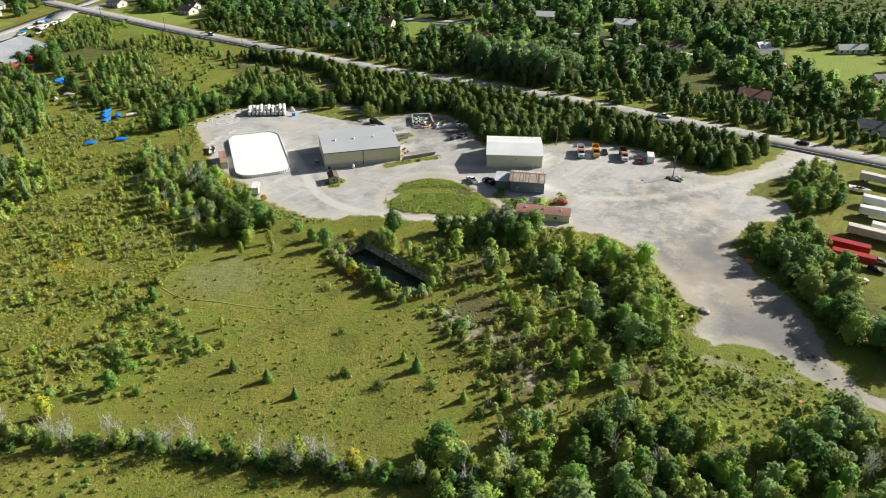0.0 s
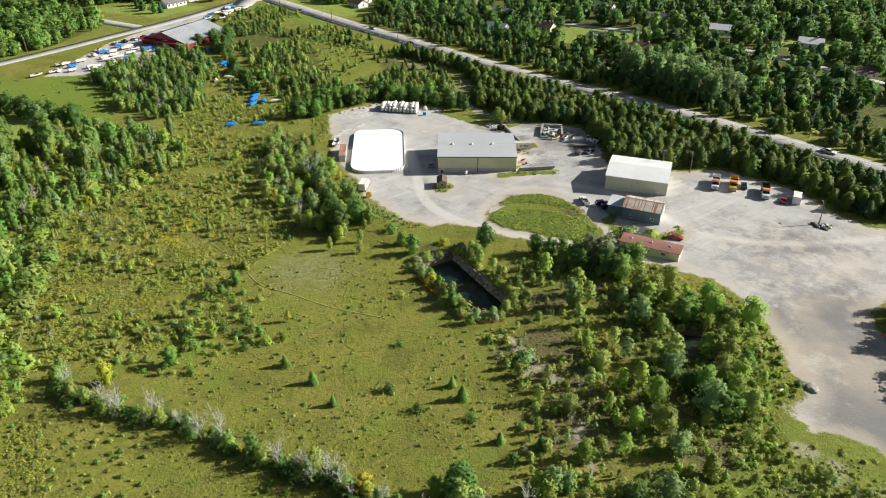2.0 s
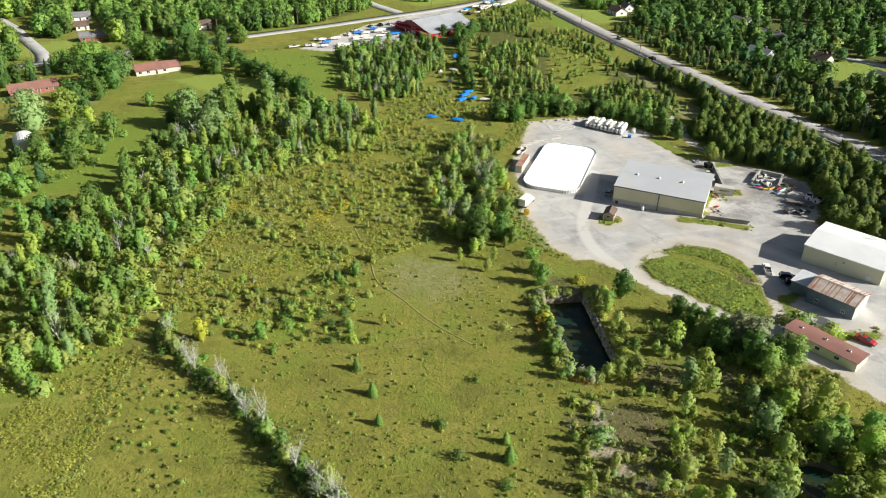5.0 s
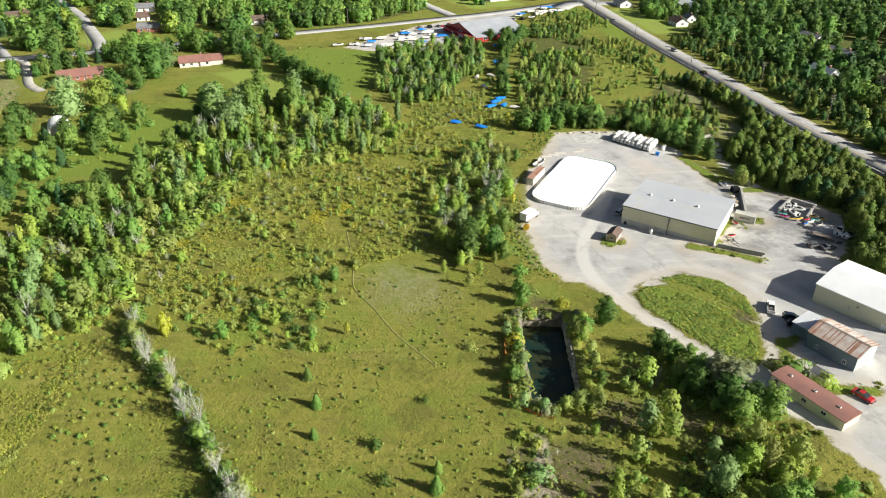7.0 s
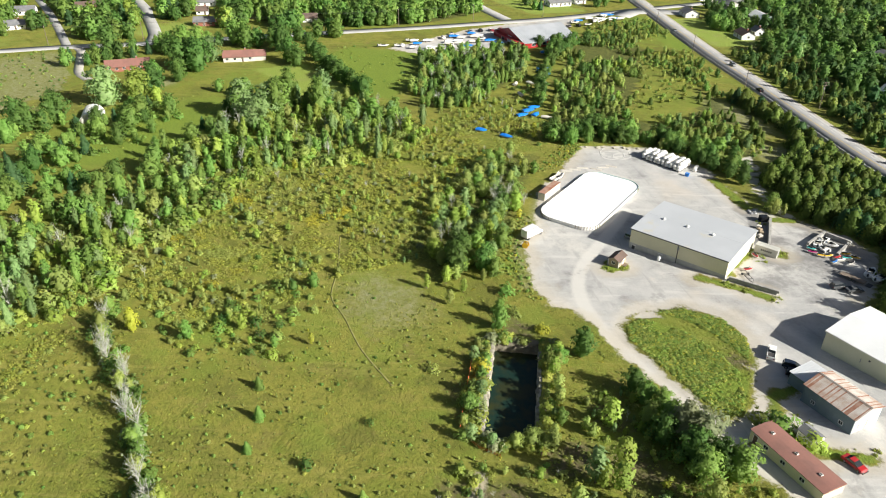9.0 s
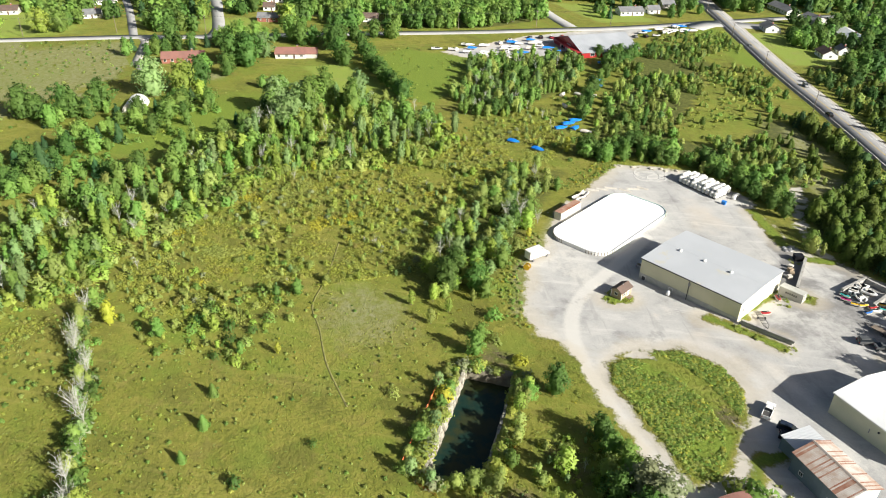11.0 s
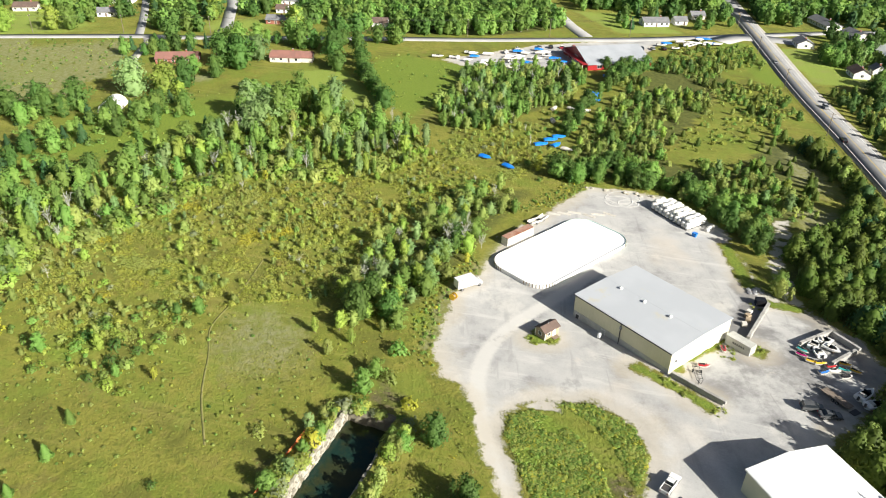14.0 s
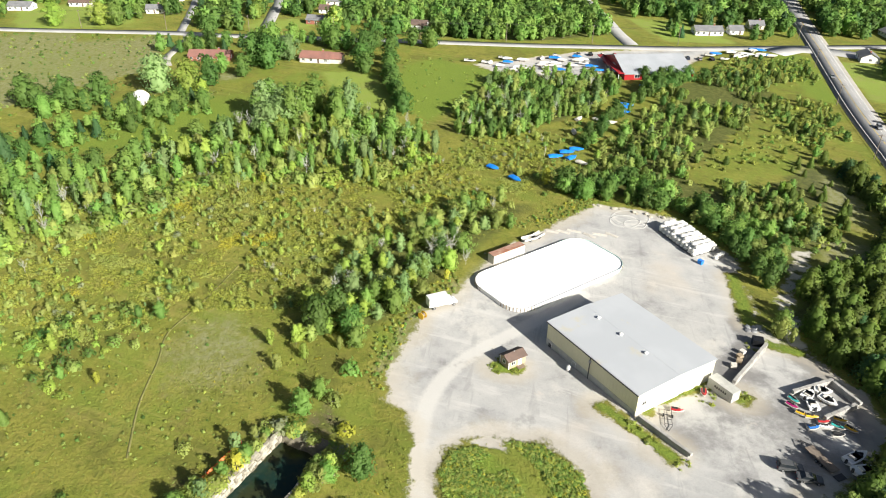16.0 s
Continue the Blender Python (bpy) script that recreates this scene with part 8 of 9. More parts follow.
for x, y, kind, tone, tall in ((-284.6, 197.2, "broad", "dark", 14), (-266.5, 184.7, "broad", "dark", 10), (-290, 209, "broad", "poplar", 12), (-304.4, 234, "broad", "green", 12), (-297, 252, "broad", "dark", 10), (-259, 241, "broad", "dark", 10), (-244, 248.5, "broad", "dark", 8), (-231, 247.4, "broad", "dark", 8),
                               (-219, 246, "broad", "dark", 8), (-207, 245, "young", "dark", 7), (-240.2, 103.2, "broad", "dark", 10), (-236.4, 116.5, "broad", "dark", 11), (-228, 108, "broad", "green", 9), (-204.2, 189.9, "broad", "poplar", 15), (-195.2, 197.1, "broad", "poplar", 15), (-202.5, 205.2, "broad", "green", 14),
                               (-190, 190, "broad", "poplar", 12), (-197.6, 180.3, "bare", "grey", 9), (-192, 184, "bare", "grey", 9), (-275, 176, "broad", "green", 9)):
    single_tree(kind, tone, x, y, tall, 1.1, "w")
rc = random.Random(9)
JOINED["b"] = Wood()
for i in range(26):
    u, w = rc.uniform(-28, 28), rc.uniform(-7, 7)
    single_tree("cedar", "cedar", -92 + 0.94 * u + 0.34 * w, 362 - 0.34 * u + 0.94 * w, rc.uniform(2.2, 4.6), 0.9, "b")

JOINED.pop("i").finish("yard_hedge", "leafy hedge trees along the yard's east side", "trees")
JOINED.pop("b").finish("young_cedars", "young cedars scattered over a bare clearing", "trees")
JOINED.pop("w").finish("bungalow_trees", "broad old trees round the bungalows", "trees")

# woods
grow_wood("cedar_belt", "dense belt of olive-green cedars between yard and highway", "trees", [(-40, 300), (-52, 322), (-46, 334), (-62, 350), (-100, 372), (-104, 384), (-60, 364), (-10, 338), (45, 306), (85, 284), (126, 256), (108, 238), (95, 232), (82, 246), (66, 257), (54, 263), (43, 259), (18, 258), (14, 270), (10, 282), (2, 294), (-10, 298), (-22, 296)],
          3.6, [("cedar", "cedar", 6), ("cedar", "spruce", 0.6), ("young", "olive", 0.5)], (5.2, 8.4), 0.52, 41, margin=0.8, road=13.0)
B_POLY = [(-121, 280), (-150, 312), (-190, 350), (-212, 380), (-222, 405), (-205, 425), (-168, 400), (-144, 395), (-116, 381), (-96, 360), (-70, 345), (-52, 330), (-44, 310), (-59, 306), (-78, 309), (-93, 305), (-106, 290)]
grow_wood("mixed_wood", "young mixed wood with grassy gaps north of the yard", "trees", B_POLY, 3.7, [("young", "green", 3), ("young", "dark", 1.2), ("cedar", "cedar", 1.5), ("broad", "dark", 0.3), ("young", "olive", 3), ("bush", "olive", 3), ("bush", "green", 1.4), ("young", "lime", 1), ("poplar", "poplar", 0.6), ("sapling", "olive", 1)], (2.2, 6.2), 0.45, 42, gaps=-0.02, margin=0.8, gap_scale=0.035)
grow_wood("edge_wood", "leafy trees along the yard's north edge", "trees", [(-122, 278), (-106, 276), (-104, 290), (-92, 303), (-64, 306), (-52, 300), (-44, 298), (-48, 316), (-80, 322), (-118, 300)], 4.4,
          [("broad", "dark", 2), ("young", "green", 2), ("broad", "green", 1), ("young", "olive", 1)], (4.5, 7), 0.8, 43, margin=0.8)
grow_wood("strip_wood", "row of trees along the grassy boat strip", "trees", [(-140, 288), (-150, 300), (-182, 334), (-205, 360), (-214, 376), (-205, 378), (-190, 350), (-150, 306), (-132, 282)], 3.8, [("broad", "dark", 2), ("young", "dark", 2), ("young", "green", 1)], (5, 8), 0.7, 44, margin=0.8)
grow_wood("far_meadow_wood", "wood of slender mixed trees beside the red store", "trees", [(-198, 266), (-170, 258), (-160, 276), (-172, 296), (-180, 320), (-208, 350), (-222, 346), (-234, 334), (-236, 300), (-222, 280)], 4.0,
          [("poplar", "poplar", 1), ("young", "green", 3), ("young", "dark", 1.5), ("young", "olive", 2), ("bare", "grey", 0.8), ("poplar", "green", 2)], (4, 8.5), 0.5, 45)
D_POLY = [(-94, 80), (-100, 94), (-110, 105), (-122, 122), (-127, 140), (-146, 160), (-150, 176), (-142, 200), (-139, 220), (-148, 246), (-172, 247), (-206, 236), (-232, 226), (-212, 205), (-208, 190), (-182, 171), (-190, 154), (-164, 134), (-166, 112), (-150, 92), (-120, 60)]
grow_wood("poplar_brush", "light green brush and goldenrod under the poplar wood", "shrubs", D_POLY, 3.0, [("bush", "olive", 4), ("bush", "lime", 2), ("bush", "herb", 3), ("bush", "green", 1.5), ("sapling", "olive", 1), ("bush", "grey", 0.6)], (1.6, 4.6), 0.3, 71, gaps=-0.3)
grow_wood("poplar_wood", "tall sunlit poplar wood on the meadow's far side", "trees", D_POLY, 4.4, [("poplar", "poplar", 3), ("poplar", "green", 2.4), ("young", "green", 2.2), ("young", "lime", 1.4), ("poplar", "lime", 1.2), ("broad", "green", 0.8), ("bare", "grey", 1.1), ("young", "olive", 2.2), ("bush", "olive", 2.4), ("bush", "lime", 1.2), ("sapling", "olive", 1.0)], (3.0, 9.6), 0.5, 46, gaps=-0.3, gap_scale=0.05)
grow_wood("pasture_wood", "scattered trees and thickets behind the poplars", "trees", [(-130, 50), (-165, 92), (-166, 112), (-164, 134), (-190, 154), (-182, 171), (-210, 192), (-232, 206), (-262, 216), (-262, 165), (-240, 150), (-235, 110), (-215, 85), (-210, 30)], 6.0,
          [("broad", "dark", 1), ("young", "green", 2), ("spruce", "spruce", 0.5), ("bush", "green", 2), ("broad", "green", 1)], (5, 8.5), 0.6, 47, gaps=0.04)
grow_wood("garden_trees", "broad garden trees round the bungalows", "trees", [(-312, 142), (-330, 150), (-342, 190), (-325, 250), (-306, 288), (-296, 290), (-300, 250), (-304, 205), (-312, 190)], 7.0,
          [("broad", "dark", 3), ("broad", "green", 2), ("spruce", "spruce", 1)], (6, 10), 0.5, 48, gaps=-0.05, gap_scale=0.05, margin=0.5)
grow_wood("side_road_trees", "broad trees along the side road and gardens", "trees", [(-420, 10), (-460, 40), (-490, 80), (-510, 200), (-500, 262), (-330, 262), (-348, 205), (-372, 150), (-400, 65)], 8.2,
          [("broad", "dark", 3), ("broad", "green", 3), ("broad", "lime", 0.6), ("spruce", "spruce", 1), ("young", "green", 1)], (7, 12), 0.22, 49, gaps=-0.12, gap_scale=0.04)
grow_wood("road_side_wood", "dense wood beyond the side road", "trees", [(-330, 262), (-296, 345), (-300, 396), (-390, 424), (-430, 430), (-470, 340), (-500, 262)], 6.6, [("broad", "dark", 2), ("broad", "green", 3), ("young", "green", 2), ("poplar", "green", 1.5)], (7, 11), 0.16, 50)
grow_wood("corner_wood", "trees round the far road junction", "trees", [(-300, 425), (-275, 500), (-244, 570), (-200, 690), (-340, 680), (-400, 560), (-430, 445)], 8.0, [("broad", "dark", 3), ("broad", "green", 2), ("spruce", "spruce", 1)], (7, 12), 0.15, 51, gaps=-0.15, gap_scale=0.03)
grow_wood("roadside_thicket", "dark shrubs and young trees along the highway's far side", "trees", [(-150, 442), (-90, 405), (-20, 361), (50, 317), (100, 288), (150, 257), (200, 227), (215, 252), (160, 290), (110, 318), (60, 345), (-10, 388), (-80, 430), (-140, 462)], 4.6,
          [("young", "shade", 3), ("cedar", "cedar", 3), ("bush", "olive", 1.5), ("young", "olive", 0.6), ("broad", "shade", 1)], (3.6, 6.5), 0.2, 52, road=8.8)
J_POLY = [(-230, 530), (-205, 512), (-140, 470), (-80, 430), (-10, 388), (60, 345), (110, 318), (160, 290), (215, 252), (290, 330), (300, 420), (310, 520), (260, 560), (80, 620), (-100, 670), (-200, 690)]
grow_wood("far_wood", "broad dark wood with houses beyond the highway", "trees", J_POLY, 8.3, [("broad", "shade", 3), ("cedar", "shade", 0.6), ("broad", "dark", 6), ("cedar", "spruce", 0.8), ("broad", "green", 1.4), ("young", "olive", 0.8), ("poplar", "poplar", 0.4)], (5.5, 10.5), 0.13, 53, gaps=-0.42, gap_scale=0.02)
grow_wood("junction_trees", "broad trees between the houses near the junction", "trees", [(-222, 512), (-196, 488), (-150, 460), (-128, 452), (-140, 482), (-200, 526)], 9.0, [("broad", "dark", 3), ("broad", "green", 2)], (6, 9), 0.3, 58, gaps=-0.2, lawn_ok=True)
grow_wood("silver_poplars", "tall stand of silvery poplars beside the highway", "trees", [(8, 366), (20, 372), (52, 352), (64, 338), (54, 328), (30, 342)], 4.6, [("poplar", "poplar", 3), ("broad", "poplar", 2)], (10, 14), 0.9, 54)
grow_wood("east_wood", "trees beyond the trailer park", "trees", [(160, 232), (200, 210), (185, 190), (150, 150), (128, 128), (118, 110), (135, 96), (175, 150), (210, 195)], 6.5, [("broad", "dark", 3), ("broad", "green", 2)], (6, 10), 0.4, 55, gaps=-0.1)
grow_wood("near_wood", "leafy wood at the foot of the meadow", "trees", [(-1, 104), (4, 107), (14, 107.5), (26, 110.5), (37, 107), (54, 105), (60, 102), (70, 104), (80, 107), (94, 113), (112, 110), (125, 84), (110, 72), (10, 72), (0, 86)], 4.1, [("young", "poplar", 3), ("young", "dark", 0.4), ("young", "green", 1.6), ("young", "lime", 2.4), ("young", "olive", 2.4), ("broad", "dark", 0.4), ("broad", "poplar", 1), ("bare", "grey", 1.4)], (3.6, 8.4), 0.7, 56, gaps=-0.25, gap_scale=0.06)

# scrub in the meadows
SCRUB_WEST = [(-98, 112), (-120, 124), (-128, 142), (-148, 162), (-150, 180), (-142, 204), (-138, 224), (-150, 250), (-168, 262), (-172, 300), (-140, 284), (-122, 272), (-114, 256), (-110, 232), (-96, 208), (-72, 186), (-78, 160), (-70, 140), (-84, 122)]
grow_wood("meadow_scrub", "olive and rusty scrub spread over the meadow", "shrubs", SCRUB_WEST, 2.9, [("bush", "olive", 5), ("bush", "herb", 5), ("bush", "green", 0.8), ("bush", "rust", 1.6), ("bush", "grey", 1.0), ("sapling", "olive", 2.4), ("sapling", "poplar", 1.0), ("sapling", "lime", 1.0), ("young", "olive", 1.2), ("young", "lime", 0.5), ("bare", "grey", 0.6), ("bush", "straw", 2)], (1.2, 4.4), 0.5, 61, gaps=-0.12, gap_scale=0.045)
grow_wood("west_scrub", "goldenrod and low rust-tinged scrub on the meadow edge", "shrubs", [(-40, 40), (-100, 60), (-94, 82), (-104, 98), (-120, 122), (-98, 112), (-92, 103), (-62, 101), (-26, 94), (4, 87), (0, 60)], 2.7,
          [("bush", "olive", 4), ("bush", "green", 3), ("bush", "rust", 0.7), ("sapling", "olive", 0.8), ("bush", "herb", 3)], (0.8, 2.6), 0.5, 62, gaps=0.22, gap_scale=0.05)
grow_wood("centre_scrub", "low bushes dotted over the mown meadow", "shrubs", [(-80, 108), (-70, 138), (-76, 160), (-70, 184), (-52, 184), (-36, 180), (-20, 158), (-2, 150), (14, 120), (10, 106), (-30, 102)], 2.7,
          [("bush", "olive", 4), ("bush", "green", 1.4), ("bush", "herb", 2), ("bush", "dark", 0.8), ("sapling", "olive", 0.5), ("sapling", "yellow", 0.15)], (0.4, 1.7), 0.5, 63, gaps=0.08, gap_scale=0.06)
grow_wood("bush_band", "bright bushes in loose clusters on the open meadow", "shrubs", [(-90.0, 113.0), (-103.0, 141.0), (-93.0, 164.0), (-72.0, 153.0), (-60.0, 138.0), (-56.0, 121.0)], 3.6, [("bush", "olive", 3), ("bush", "lime", 2), ("bush", "green", 3), ("young", "olive", 1), ("sapling", "lime", 1), ("bush", "herb", 2)], (1.6, 4.6), 0.8, 70, gaps=0.04, gap_scale=0.09)
grow_wood("pool_scrub", "saplings and brush between pond and shaded pool", "shrubs", [(-8, 150), (2, 156), (4, 172), (-6, 182), (-2, 190), (24, 182), (14, 176), (18, 160), (26, 150), (30, 137), (52, 122), (60, 126), (78, 118), (88, 110), (60, 103), (10, 108), (6, 130)], 2.4,
          [("bush", "olive", 4), ("bush", "herb", 2), ("bush", "lime", 1.4), ("bush", "green", 1), ("sapling", "poplar", 1.5), ("sapling", "olive", 1.5), ("young", "olive", 1.2), ("young", "lime", 0.8), ("bare", "grey", 0.5), ("bush", "rust", 0.7)], (1.0, 4.2), 0.45, 64, gaps=-0.25, gap_scale=0.05)
grow_wood("pool_brush", "bright low brush and goldenrod round the shaded pool", "shrubs", [(20, 188), (38, 192), (54, 185), (66, 166), (72, 148), (70, 132), (56, 122), (44, 124), (34, 136), (28, 150), (20, 166)], 1.9,
          [("bush", "lime", 3), ("bush", "herb", 3), ("bush", "olive", 2), ("bush", "green", 3), ("bush", "yellow", 0.4), ("bush", "straw", 1), ("sapling", "lime", 0.6)], (1.2, 3.6), 0.4, 75, gaps=-0.06, gap_scale=0.06, margin=0.6)
grow_wood("strip_scrub", "small bushes in rows on the grassy strip", "shrubs", [(-110, 268), (-122, 272), (-140, 284), (-172, 300), (-186, 330), (-160, 314), (-130, 290)], 4.6, [("bush", "green", 3), ("bush", "olive", 2), ("young", "olive", 1)], (2, 4.4), 0.6, 65)
grow_wood("gap_scrub", "brush in the clearing beside the highway", "shrubs", [(-240, 425), (-214, 400), (-168, 392), (-116, 378), (-90, 352), (-52, 330), (-70, 320), (-110, 330), (-100, 385), (-160, 425), (-230, 470)], 3.2, [("bush", "olive", 3), ("bush", "green", 3), ("bush", "herb", 2), ("cedar", "cedar", 1), ("young", "dark", 1), ("young", "olive", 1)], (2, 5), 0.5, 66, gaps=-0.05, margin=0.8)
grow_wood("clearing_scrub", "low bushes and young cedars in the grassy clearing", "shrubs", OPEN_LAND[4], 4.2, [("bush", "olive", 3), ("bush", "herb", 3), ("bush", "green", 2), ("young", "olive", 1), ("cedar", "cedar", 0.8), ("sapling", "olive", 1)], (1.4, 4.4), 0.4, 72, gaps=-0.1, gap_scale=0.05)
grow_wood("hay_scrub", "small dark bushes dotted over the mown pasture", "shrubs", MEADOW_NW, 6.0, [("bush", "dark", 3), ("bush", "olive", 3), ("bush", "green", 1)], (1.2, 3.2), 0.3, 73, gaps=0.02, gap_scale=0.05)
grow_wood("far_scrub", "dark scrub over the rough field beyond the wood", "shrubs", [(165, 470), (217, 457), (269, 444), (420, 440), (420, 640), (150, 640)], 7.0, [("bush", "dark", 4), ("bush", "shade", 2), ("young", "dark", 1), ("bush", "olive", 1)], (3, 7), 0.16, 74)
grow_wood("junction_garden_trees", "garden trees among the white houses by the junction", "trees", [(-316, 430), (-280, 426), (-266, 500), (-310, 520)], 11.0, [("broad", "dark", 3), ("broad", "green", 2), ("spruce", "spruce", 1)], (5, 9), 0.25, 75, lawn_ok=True, gaps=-0.1)
grow_wood("pasture_scrub", "bushes in the pastures", "shrubs", [(-150, 60), (-240, 60), (-350, 60), (-350, 150), (-280, 140), (-230, 200), (-200, 244), (-280, 262), (-285, 300), (-230, 300), (-170, 262), (-150, 250), (-170, 130)], 6.0, [("bush", "green", 2), ("bush", "olive", 3), ("bush", "herb", 2)], (0.9, 2.8), 0.5, 67, gaps=0.14, gap_scale=0.05)
ISLAND_SOUTH = [(-13, 204.6), (-17, 208), (-17.4, 213), (-8, 217), (2, 216.5), (9, 214), (15, 208), (17.6, 202), (14, 199.2), (5.1, 201.2), (-6.3, 203.2)]
ISLAND_NORTH = [(-16.6, 219), (-13.6, 224.8), (-5, 228.6), (3, 226), (8.6, 219.6), (1, 221.4), (-8, 222)]
for spread_poly in (ISLAND_SOUTH, ISLAND_NORTH):
    grow_wood("island_weeds", "weeds and goldenrod on the grassy island", "weeds", spread_poly, 2.8, [("bush", "olive", 3), ("bush", "green", 3), ("bush", "herb", 2), ("bush", "rust", 0.3), ("bush", "yellow", 0.4), ("bush", "lime", 1.4)], (0.4, 1.3), 0.3, 68, margin=0.3, gaps=-0.12, gap_scale=0.14)
grow_wood("yard_edge_weeds", "weeds along the yard's grassy edge", "weeds", [(-66, 224), (-84, 243), (-95, 270), (-103, 284), (-110, 280), (-100, 255), (-88, 240), (-70, 216), (-58, 203), (-40, 196), (-36, 199), (-57, 210)], 1.6, [("bush", "olive", 3), ("bush", "green", 2), ("bush", "yellow", 0.5)], (0.8, 2.0), 0.4, 69, margin=0.3)


def brush(name, label, spots, mix, tall, detail, seed):
    """Plants of one kind of stuff at given spots."""
    rng = np.random.RandomState(seed)
    wood = Wood()
    for px, py in spots:
        kind, tone = pick(rng, mix)
        h = rng.uniform(*tall)
        wood.plant(templates(kind, detail)[rng.randint(5)], px, py, float(height(px, py)) - 0.05, h, h * rng.uniform(0.9, 1.4), rng.uniform(0, math.tau), LEAVES[tone], BARK)
    return wood.finish(name, label, "shrubs")


rb = np.random.RandomState(12)
hedge = []
for (ax, ay), (bx, by) in zip(F_LINE[:-1], F_LINE[1:]):
    for _ in range(int(math.hypot(bx - ax, by - ay) * 1.5)):
        t = rb.uniform(0, 1)
        hedge.append((ax + (bx - ax) * t + rb.normal(0, 1.0), ay + (by - ay) * t + rb.normal(0, 1.1)))
brush("hedge_brush", "tangled brush filling the field hedge", hedge, [("bush", "green", 2.5), ("bush", "olive", 2), ("bush", "dark", 2), ("bush", "grey", 1.0)], (0.9, 2.4), 0.7, 13)
rim = []
while len(rim) < 150:
    u, v = rb.uniform(-6, POND_LENGTH + 4), rb.uniform(-POND_HALF - 5, POND_HALF + 6)
    q = POND_A + POND_DIR * u + POND_SIDE * v
    dd = float(pond_distance(q[0], q[1]))
    if (0.55 if v < 0 else 0.35) < dd < 3.7 and u > -2.0 and noise.noise(Vector((u * 0.3, v * 0.2, 2.0))) > -0.12 and rb.uniform(0, 1) < 1.25 - dd * 0.22 and float(signed(np.array(q[0]), np.array(q[1]), YARD)) > 1:
        rim.append(q)
brush("pond_brush", "dense brush and reeds round the pond's rim", rim, [("bush", "olive", 4), ("bush", "herb", 3), ("bush", "green", 1), ("bush", "grey", 1), ("bush", "straw", 2), ("sapling", "olive", 1), ("sapling", "lime", 0.4)], (0.7, 2.3), 0.8, 14)

skirt = []
line = [(-100, 98), (-112, 110), (-124, 126), (-130, 142), (-148, 162), (-152, 178), (-144, 202), (-141, 222), (-150, 244)]
for (ax, ay), (bx, by) in zip(line[:-1], line[1:]):
    for _ in range(int(math.hypot(bx - ax, by - ay) * 1.3)):
        t = rb.uniform(0, 1)
        skirt.append((ax + (bx - ax) * t + rb.normal(0, 2.6), ay + (by - ay) * t + rb.normal(0, 2.6)))
brush("wood_skirt", "light green brush along the foot of the poplar wood", skirt, [("bush", "lime", 3), ("bush", "green", 2), ("sapling", "lime", 2), ("sapling", "yellow", 0.3), ("bush", "olive", 3), ("sapling", "poplar", 1)], (1.2, 4.0), 0.8, 17)

weeds = []
for cx, cy, r, n in ((-38.2, 226.6, 3.6, 26), (-16.5, 262.5, 2.2, 12), (-13.4, 243.6, 1.6, 12), (-9.0, 245.0, 1.3, 8), (-20.0, 258.0, 1.2, 10), (-20.3, 263.8, 2.2, 22), (-15.3, 270.3, 1.6, 12), (80.6, 225.6, 3.0, 12), (26.0, 209.6, 2.4, 12), (38.6, 211.6, 2.6, 10), (-2.0, 247.0, 1.6, 8), (-29, 283.6, 2.0, 9)):
    for _ in range(n):
        t, q = rb.uniform(0, math.tau), r * math.sqrt(rb.uniform(0.15, 1))
        weeds.append((cx + q * math.cos(t), cy + q * math.sin(t)))
for _ in range(260):
    weeds.append((rb.uniform(52, 88), rb.uniform(104, 130)))
weeds = [p for p in weeds if not (-40.0 < p[0] < -36.4 and 226.4 < p[1] < 231)]
brush("yard_weeds", "dry weeds growing in patches on the gravel", weeds, [("bush", "olive", 2), ("bush", "straw", 4), ("bush", "herb", 3)], (0.25, 0.7), 0.6, 15)


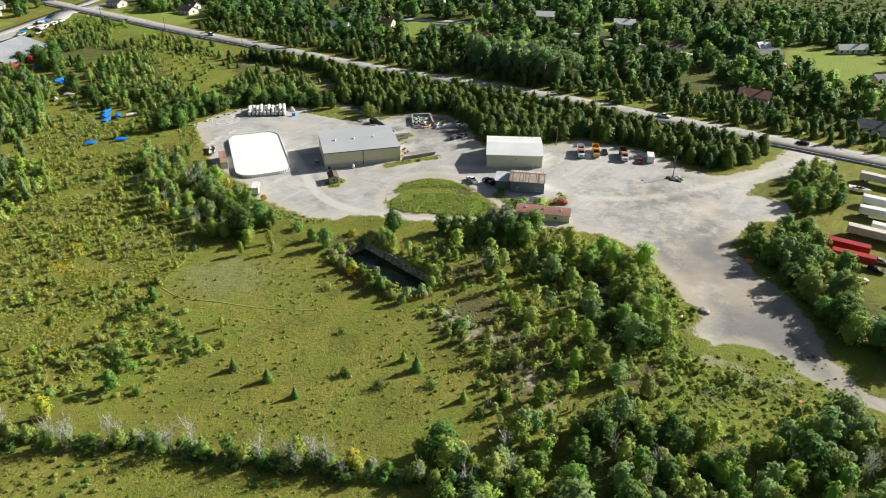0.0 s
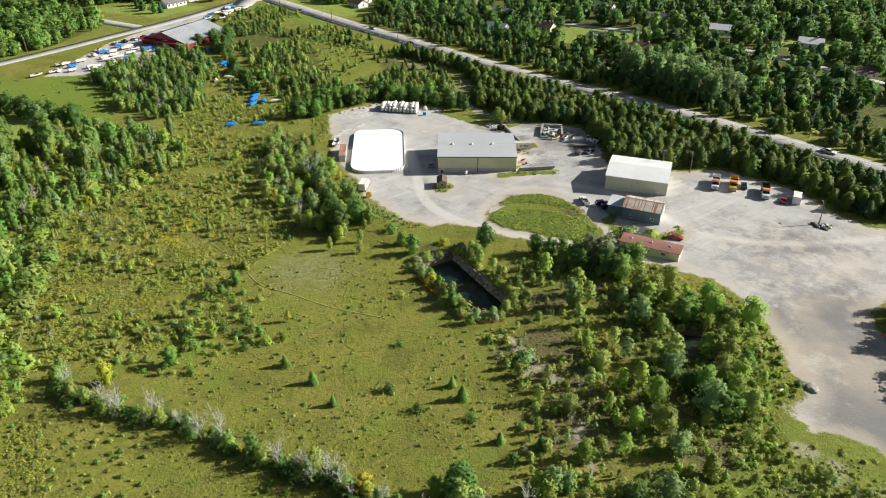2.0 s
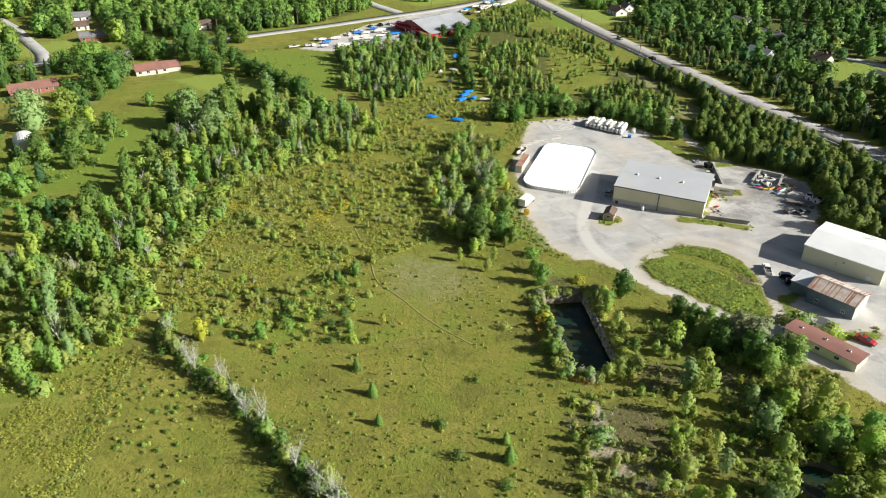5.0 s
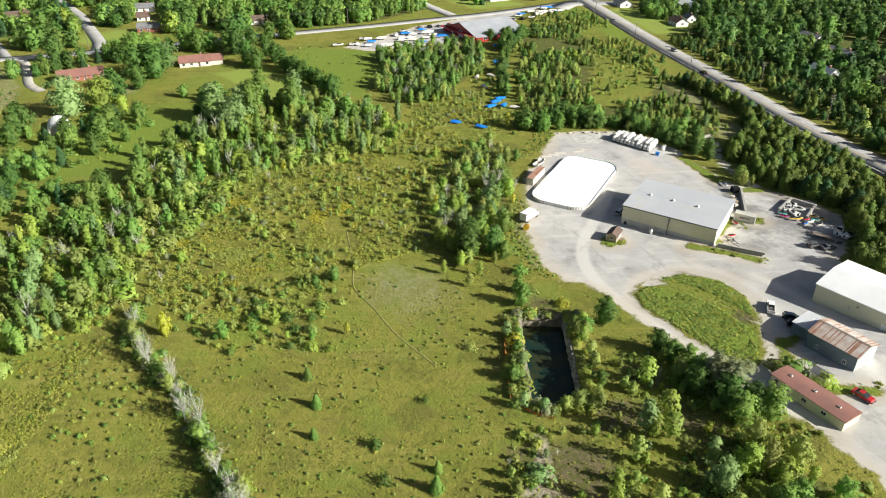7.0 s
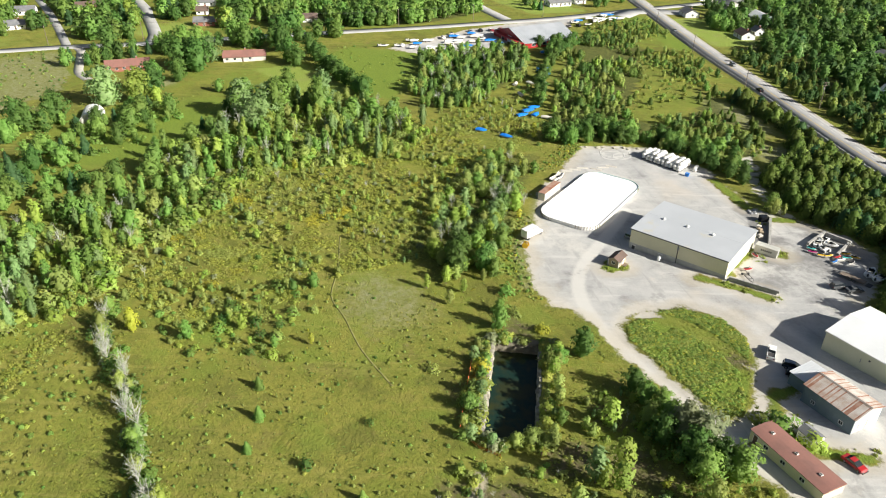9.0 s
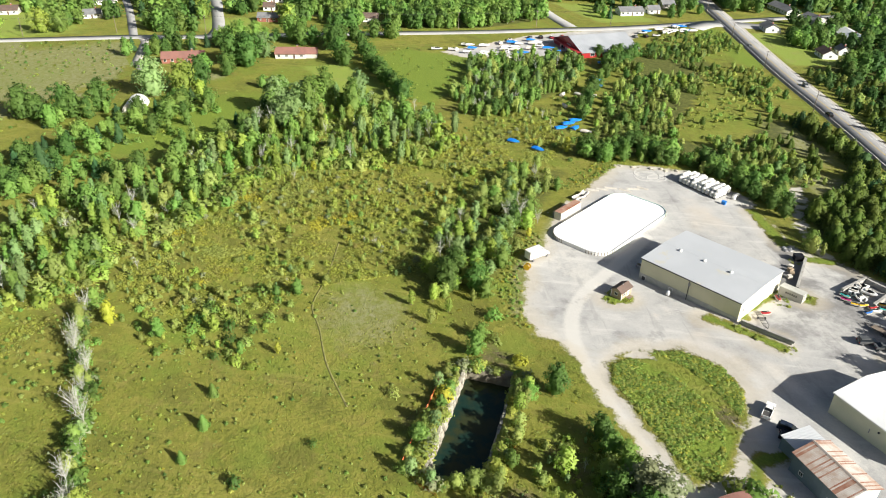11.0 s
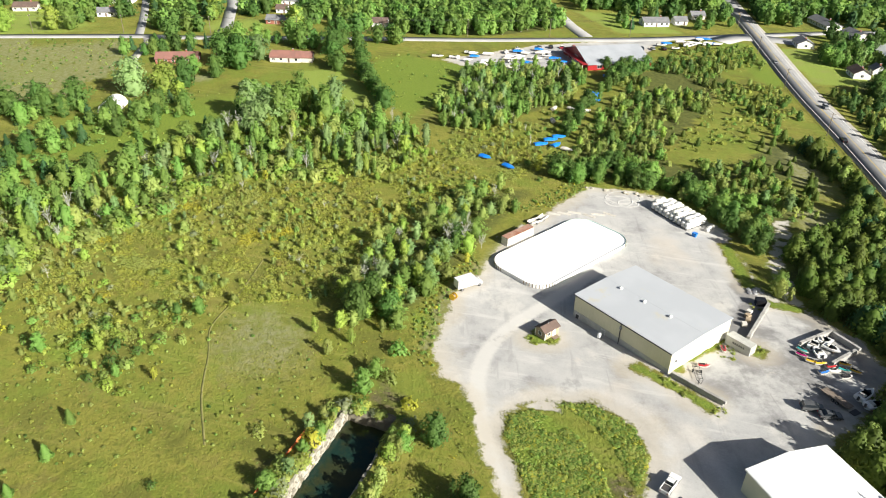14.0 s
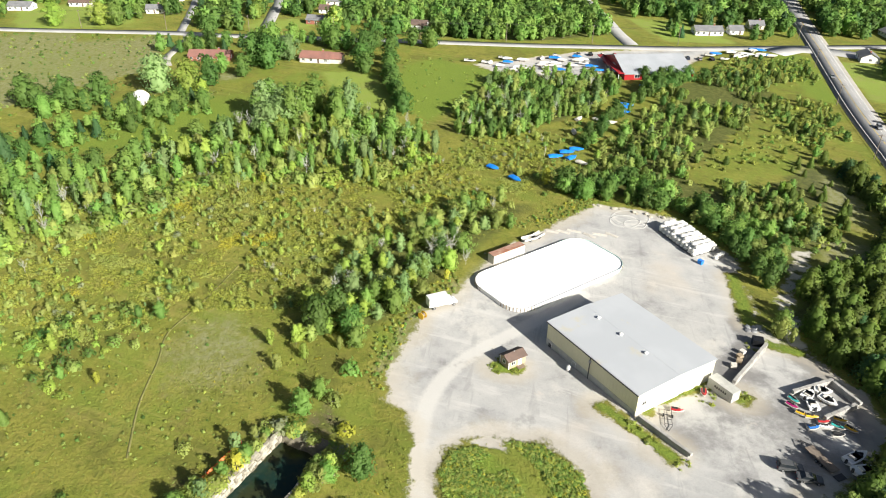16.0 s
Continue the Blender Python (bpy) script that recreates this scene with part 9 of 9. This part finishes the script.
def tall_herbs():
    """Goldenrod and brush stems that veil the rough parts of the meadow."""
    rng = np.random.RandomState(31)
    n = 120000
    x, y = rng.uniform(-152, 10, n), rng.uniform(62, 290, n)
    more = rng.uniform(0, 1, 9000)
    x, y = np.concatenate([x, -19 + 38 * more]), np.concatenate([y, rng.uniform(198, 230, 9000)])
    isle = inside(x, y, ISLAND_SOUTH) | inside(x, y, ISLAND_NORTH)
    ok = isle | (inside(x, y, SCRUB_WEST) | inside(x, y, [(-100, 60), (-100, 70), (-94, 82), (-104, 98), (-120, 122), (-106, 112), (-84, 92), (-60, 66)])) & (signed(x, y, YARD) > 1)
    x, y, isle = x[ok], y[ok], isle[ok]
    dens = np.array([noise.noise(Vector((a * 0.13, b * 0.13, 5.0))) for a, b in zip(x, y)])
    ok = dens + np.where(isle, 0.25, 0.0) + rng.uniform(-0.2, 0.2, len(x)) > -0.02
    x, y, isle = x[ok], y[ok], isle[ok]
    k, m = 7, len(x)
    t = np.repeat(rng.uniform(0.3, 0.85, m) * np.where(isle, 0.7, 1.0), k)
    c = np.repeat(np.column_stack([x, y, height(x, y)]), k, 0)
    d = ball_points(rng, m * k)
    d[:, 2] = np.abs(d[:, 2])
    v, f, n = leaf_cards(rng, c + d * t[:, None] * (0.95, 0.95, 0.68), d + (0, 0, 1.8), 0.19, soft=0.94)
    warm = np.array([noise.noise(Vector((a * 0.06, b * 0.06, 15.0))) + 0.5 * noise.noise(Vector((a * 0.2, b * 0.2, 4.0))) for a, b in zip(x, y)]) + rng.uniform(-0.12, 0.12, m)
    tone = np.digitize(warm, (-0.22, 0.02, 0.2, 0.42))
    tone = np.where(isle, rng.choice((1, 5, 6, 0, 4), m, p=(0.3, 0.14, 0.36, 0.15, 0.05)), np.array((1, 0, 2, 3, 4))[tone])
    ob = new("goldenrod", mesh_from("goldenrod", v, f, [LEAVES["herb"], LEAVES["olive"], LEAVES["straw"], LEAVES["rust"], LEAVES["yellow"], LEAVES["dark"], LEAVES["green"]], np.repeat(tone, k), normals=n))
    tagged(ob, "knee-high goldenrod and brush in olive and rust", "herbs", kind="stuff")


tall_herbs()


def herbs():
    """Low herbs that cover the meadow unevenly."""
    rng = np.random.RandomState(21)
    n = 19000
    x, y = rng.uniform(-160, 95, n), rng.uniform(66, 292, n)
    ok = (np.maximum(signed(x, y, YARD), -signed(x, y, ISLAND)) > 0.6) & (pond_distance(x, y) > 1.2) & (small_pond(x, y) > 0.1) & (np.hypot(x + 72, y - 252) > 24)
    x, y = x[ok], y[ok]
    dens = np.array([noise.noise(Vector((a * 0.05, b * 0.05, 3.0))) + 0.6 * noise.noise(Vector((a * 0.17, b * 0.17, 9.0))) for a, b in zip(x, y)])
    open_field = inside(x, y, [(-80, 108), (-70, 138), (-76, 160), (-70, 184), (-52, 184), (-36, 180), (-20, 158), (-2, 150), (14, 120), (10, 106), (-30, 102)])
    ok = dens + rng.uniform(-0.3, 0.3, len(x)) > np.where(open_field, 0.32, -0.05)
    x, y, dens = x[ok], y[ok], dens[ok]
    k = 7
    m = len(x)
    tall = np.where(open_field[ok], 0.5, 1.0) * rng.uniform(0.2, 0.6, m)
    c = np.repeat(np.column_stack([x, y, height(x, y)]), k, 0)
    t = np.repeat(tall, k)
    d = ball_points(rng, m * k)
    d[:, 2] = np.abs(d[:, 2])
    v, f, n = leaf_cards(rng, c + d * (t * 0.95)[:, None] * (1, 1, 0.75), d + (0, 0, 1.4), 0.17)
    tone = np.repeat(rng.choice(5, m, p=(0.46, 0.2, 0.2, 0.1, 0.04)), k)
    ob = new("meadow_herbs", mesh_from("meadow_herbs", v, f, [LEAVES["herb"], LEAVES["olive"], LEAVES["straw"], LEAVES["rust"], LEAVES["yellow"]], tone, normals=n))
    tagged(ob, "low olive herbs and goldenrod covering the meadow", "herbs", kind="stuff")


herbs()


def grass_tufts():
    """Blades in small tufts over the near meadow."""
    rng = np.random.RandomState(8)
    n = 12000
    x, y = rng.uniform(-150, 100, n), rng.uniform(70, 290, n)
    ok = (np.maximum(signed(x, y, YARD), -signed(x, y, ISLAND)) > 0.4) & (pond_distance(x, y) > 0.9) & (small_pond(x, y) > 0.1)
    for bx, by, r in ((-72, 252, 24),):
        ok &= np.hypot(x - bx, y - by) > r
    x, y = x[ok], y[ok]
    n = len(x)
    z = height(x, y)
    quads = []
    for k in range(2):
        a = rng.uniform(0, math.tau, n)
        w = rng.uniform(0.1, 0.35, n)
        h = rng.uniform(0.04, 0.14, n)
        lean = rng.uniform(-0.25, 0.25, (n, 2))
        dx, dy = np.cos(a) * w, np.sin(a) * w
        quads.append(np.stack([np.column_stack([x - dx, y - dy, z - 0.02]), np.column_stack([x + dx, y + dy, z - 0.02]),
                               np.column_stack([x + dx * 0.6 + lean[:, 0], y + dy * 0.6 + lean[:, 1], z + h]), np.column_stack([x - dx * 0.6 + lean[:, 0], y - dy * 0.6 + lean[:, 1], z + h])], 1))
    v = np.concatenate(quads).reshape(-1, 3)
    mi = rng.choice(3, len(v) // 4, p=(0.62, 0.36, 0.02))
    ob = new("meadow_grass", mesh_from("meadow_grass", v, np.arange(len(v)).reshape(-1, 4), [LEAVES["straw"], LEAVES["olive"], LEAVES["green"]], mi))
    tagged(ob, "tufts of dry and green meadow grass", "grass", kind="stuff")


grass_tufts()
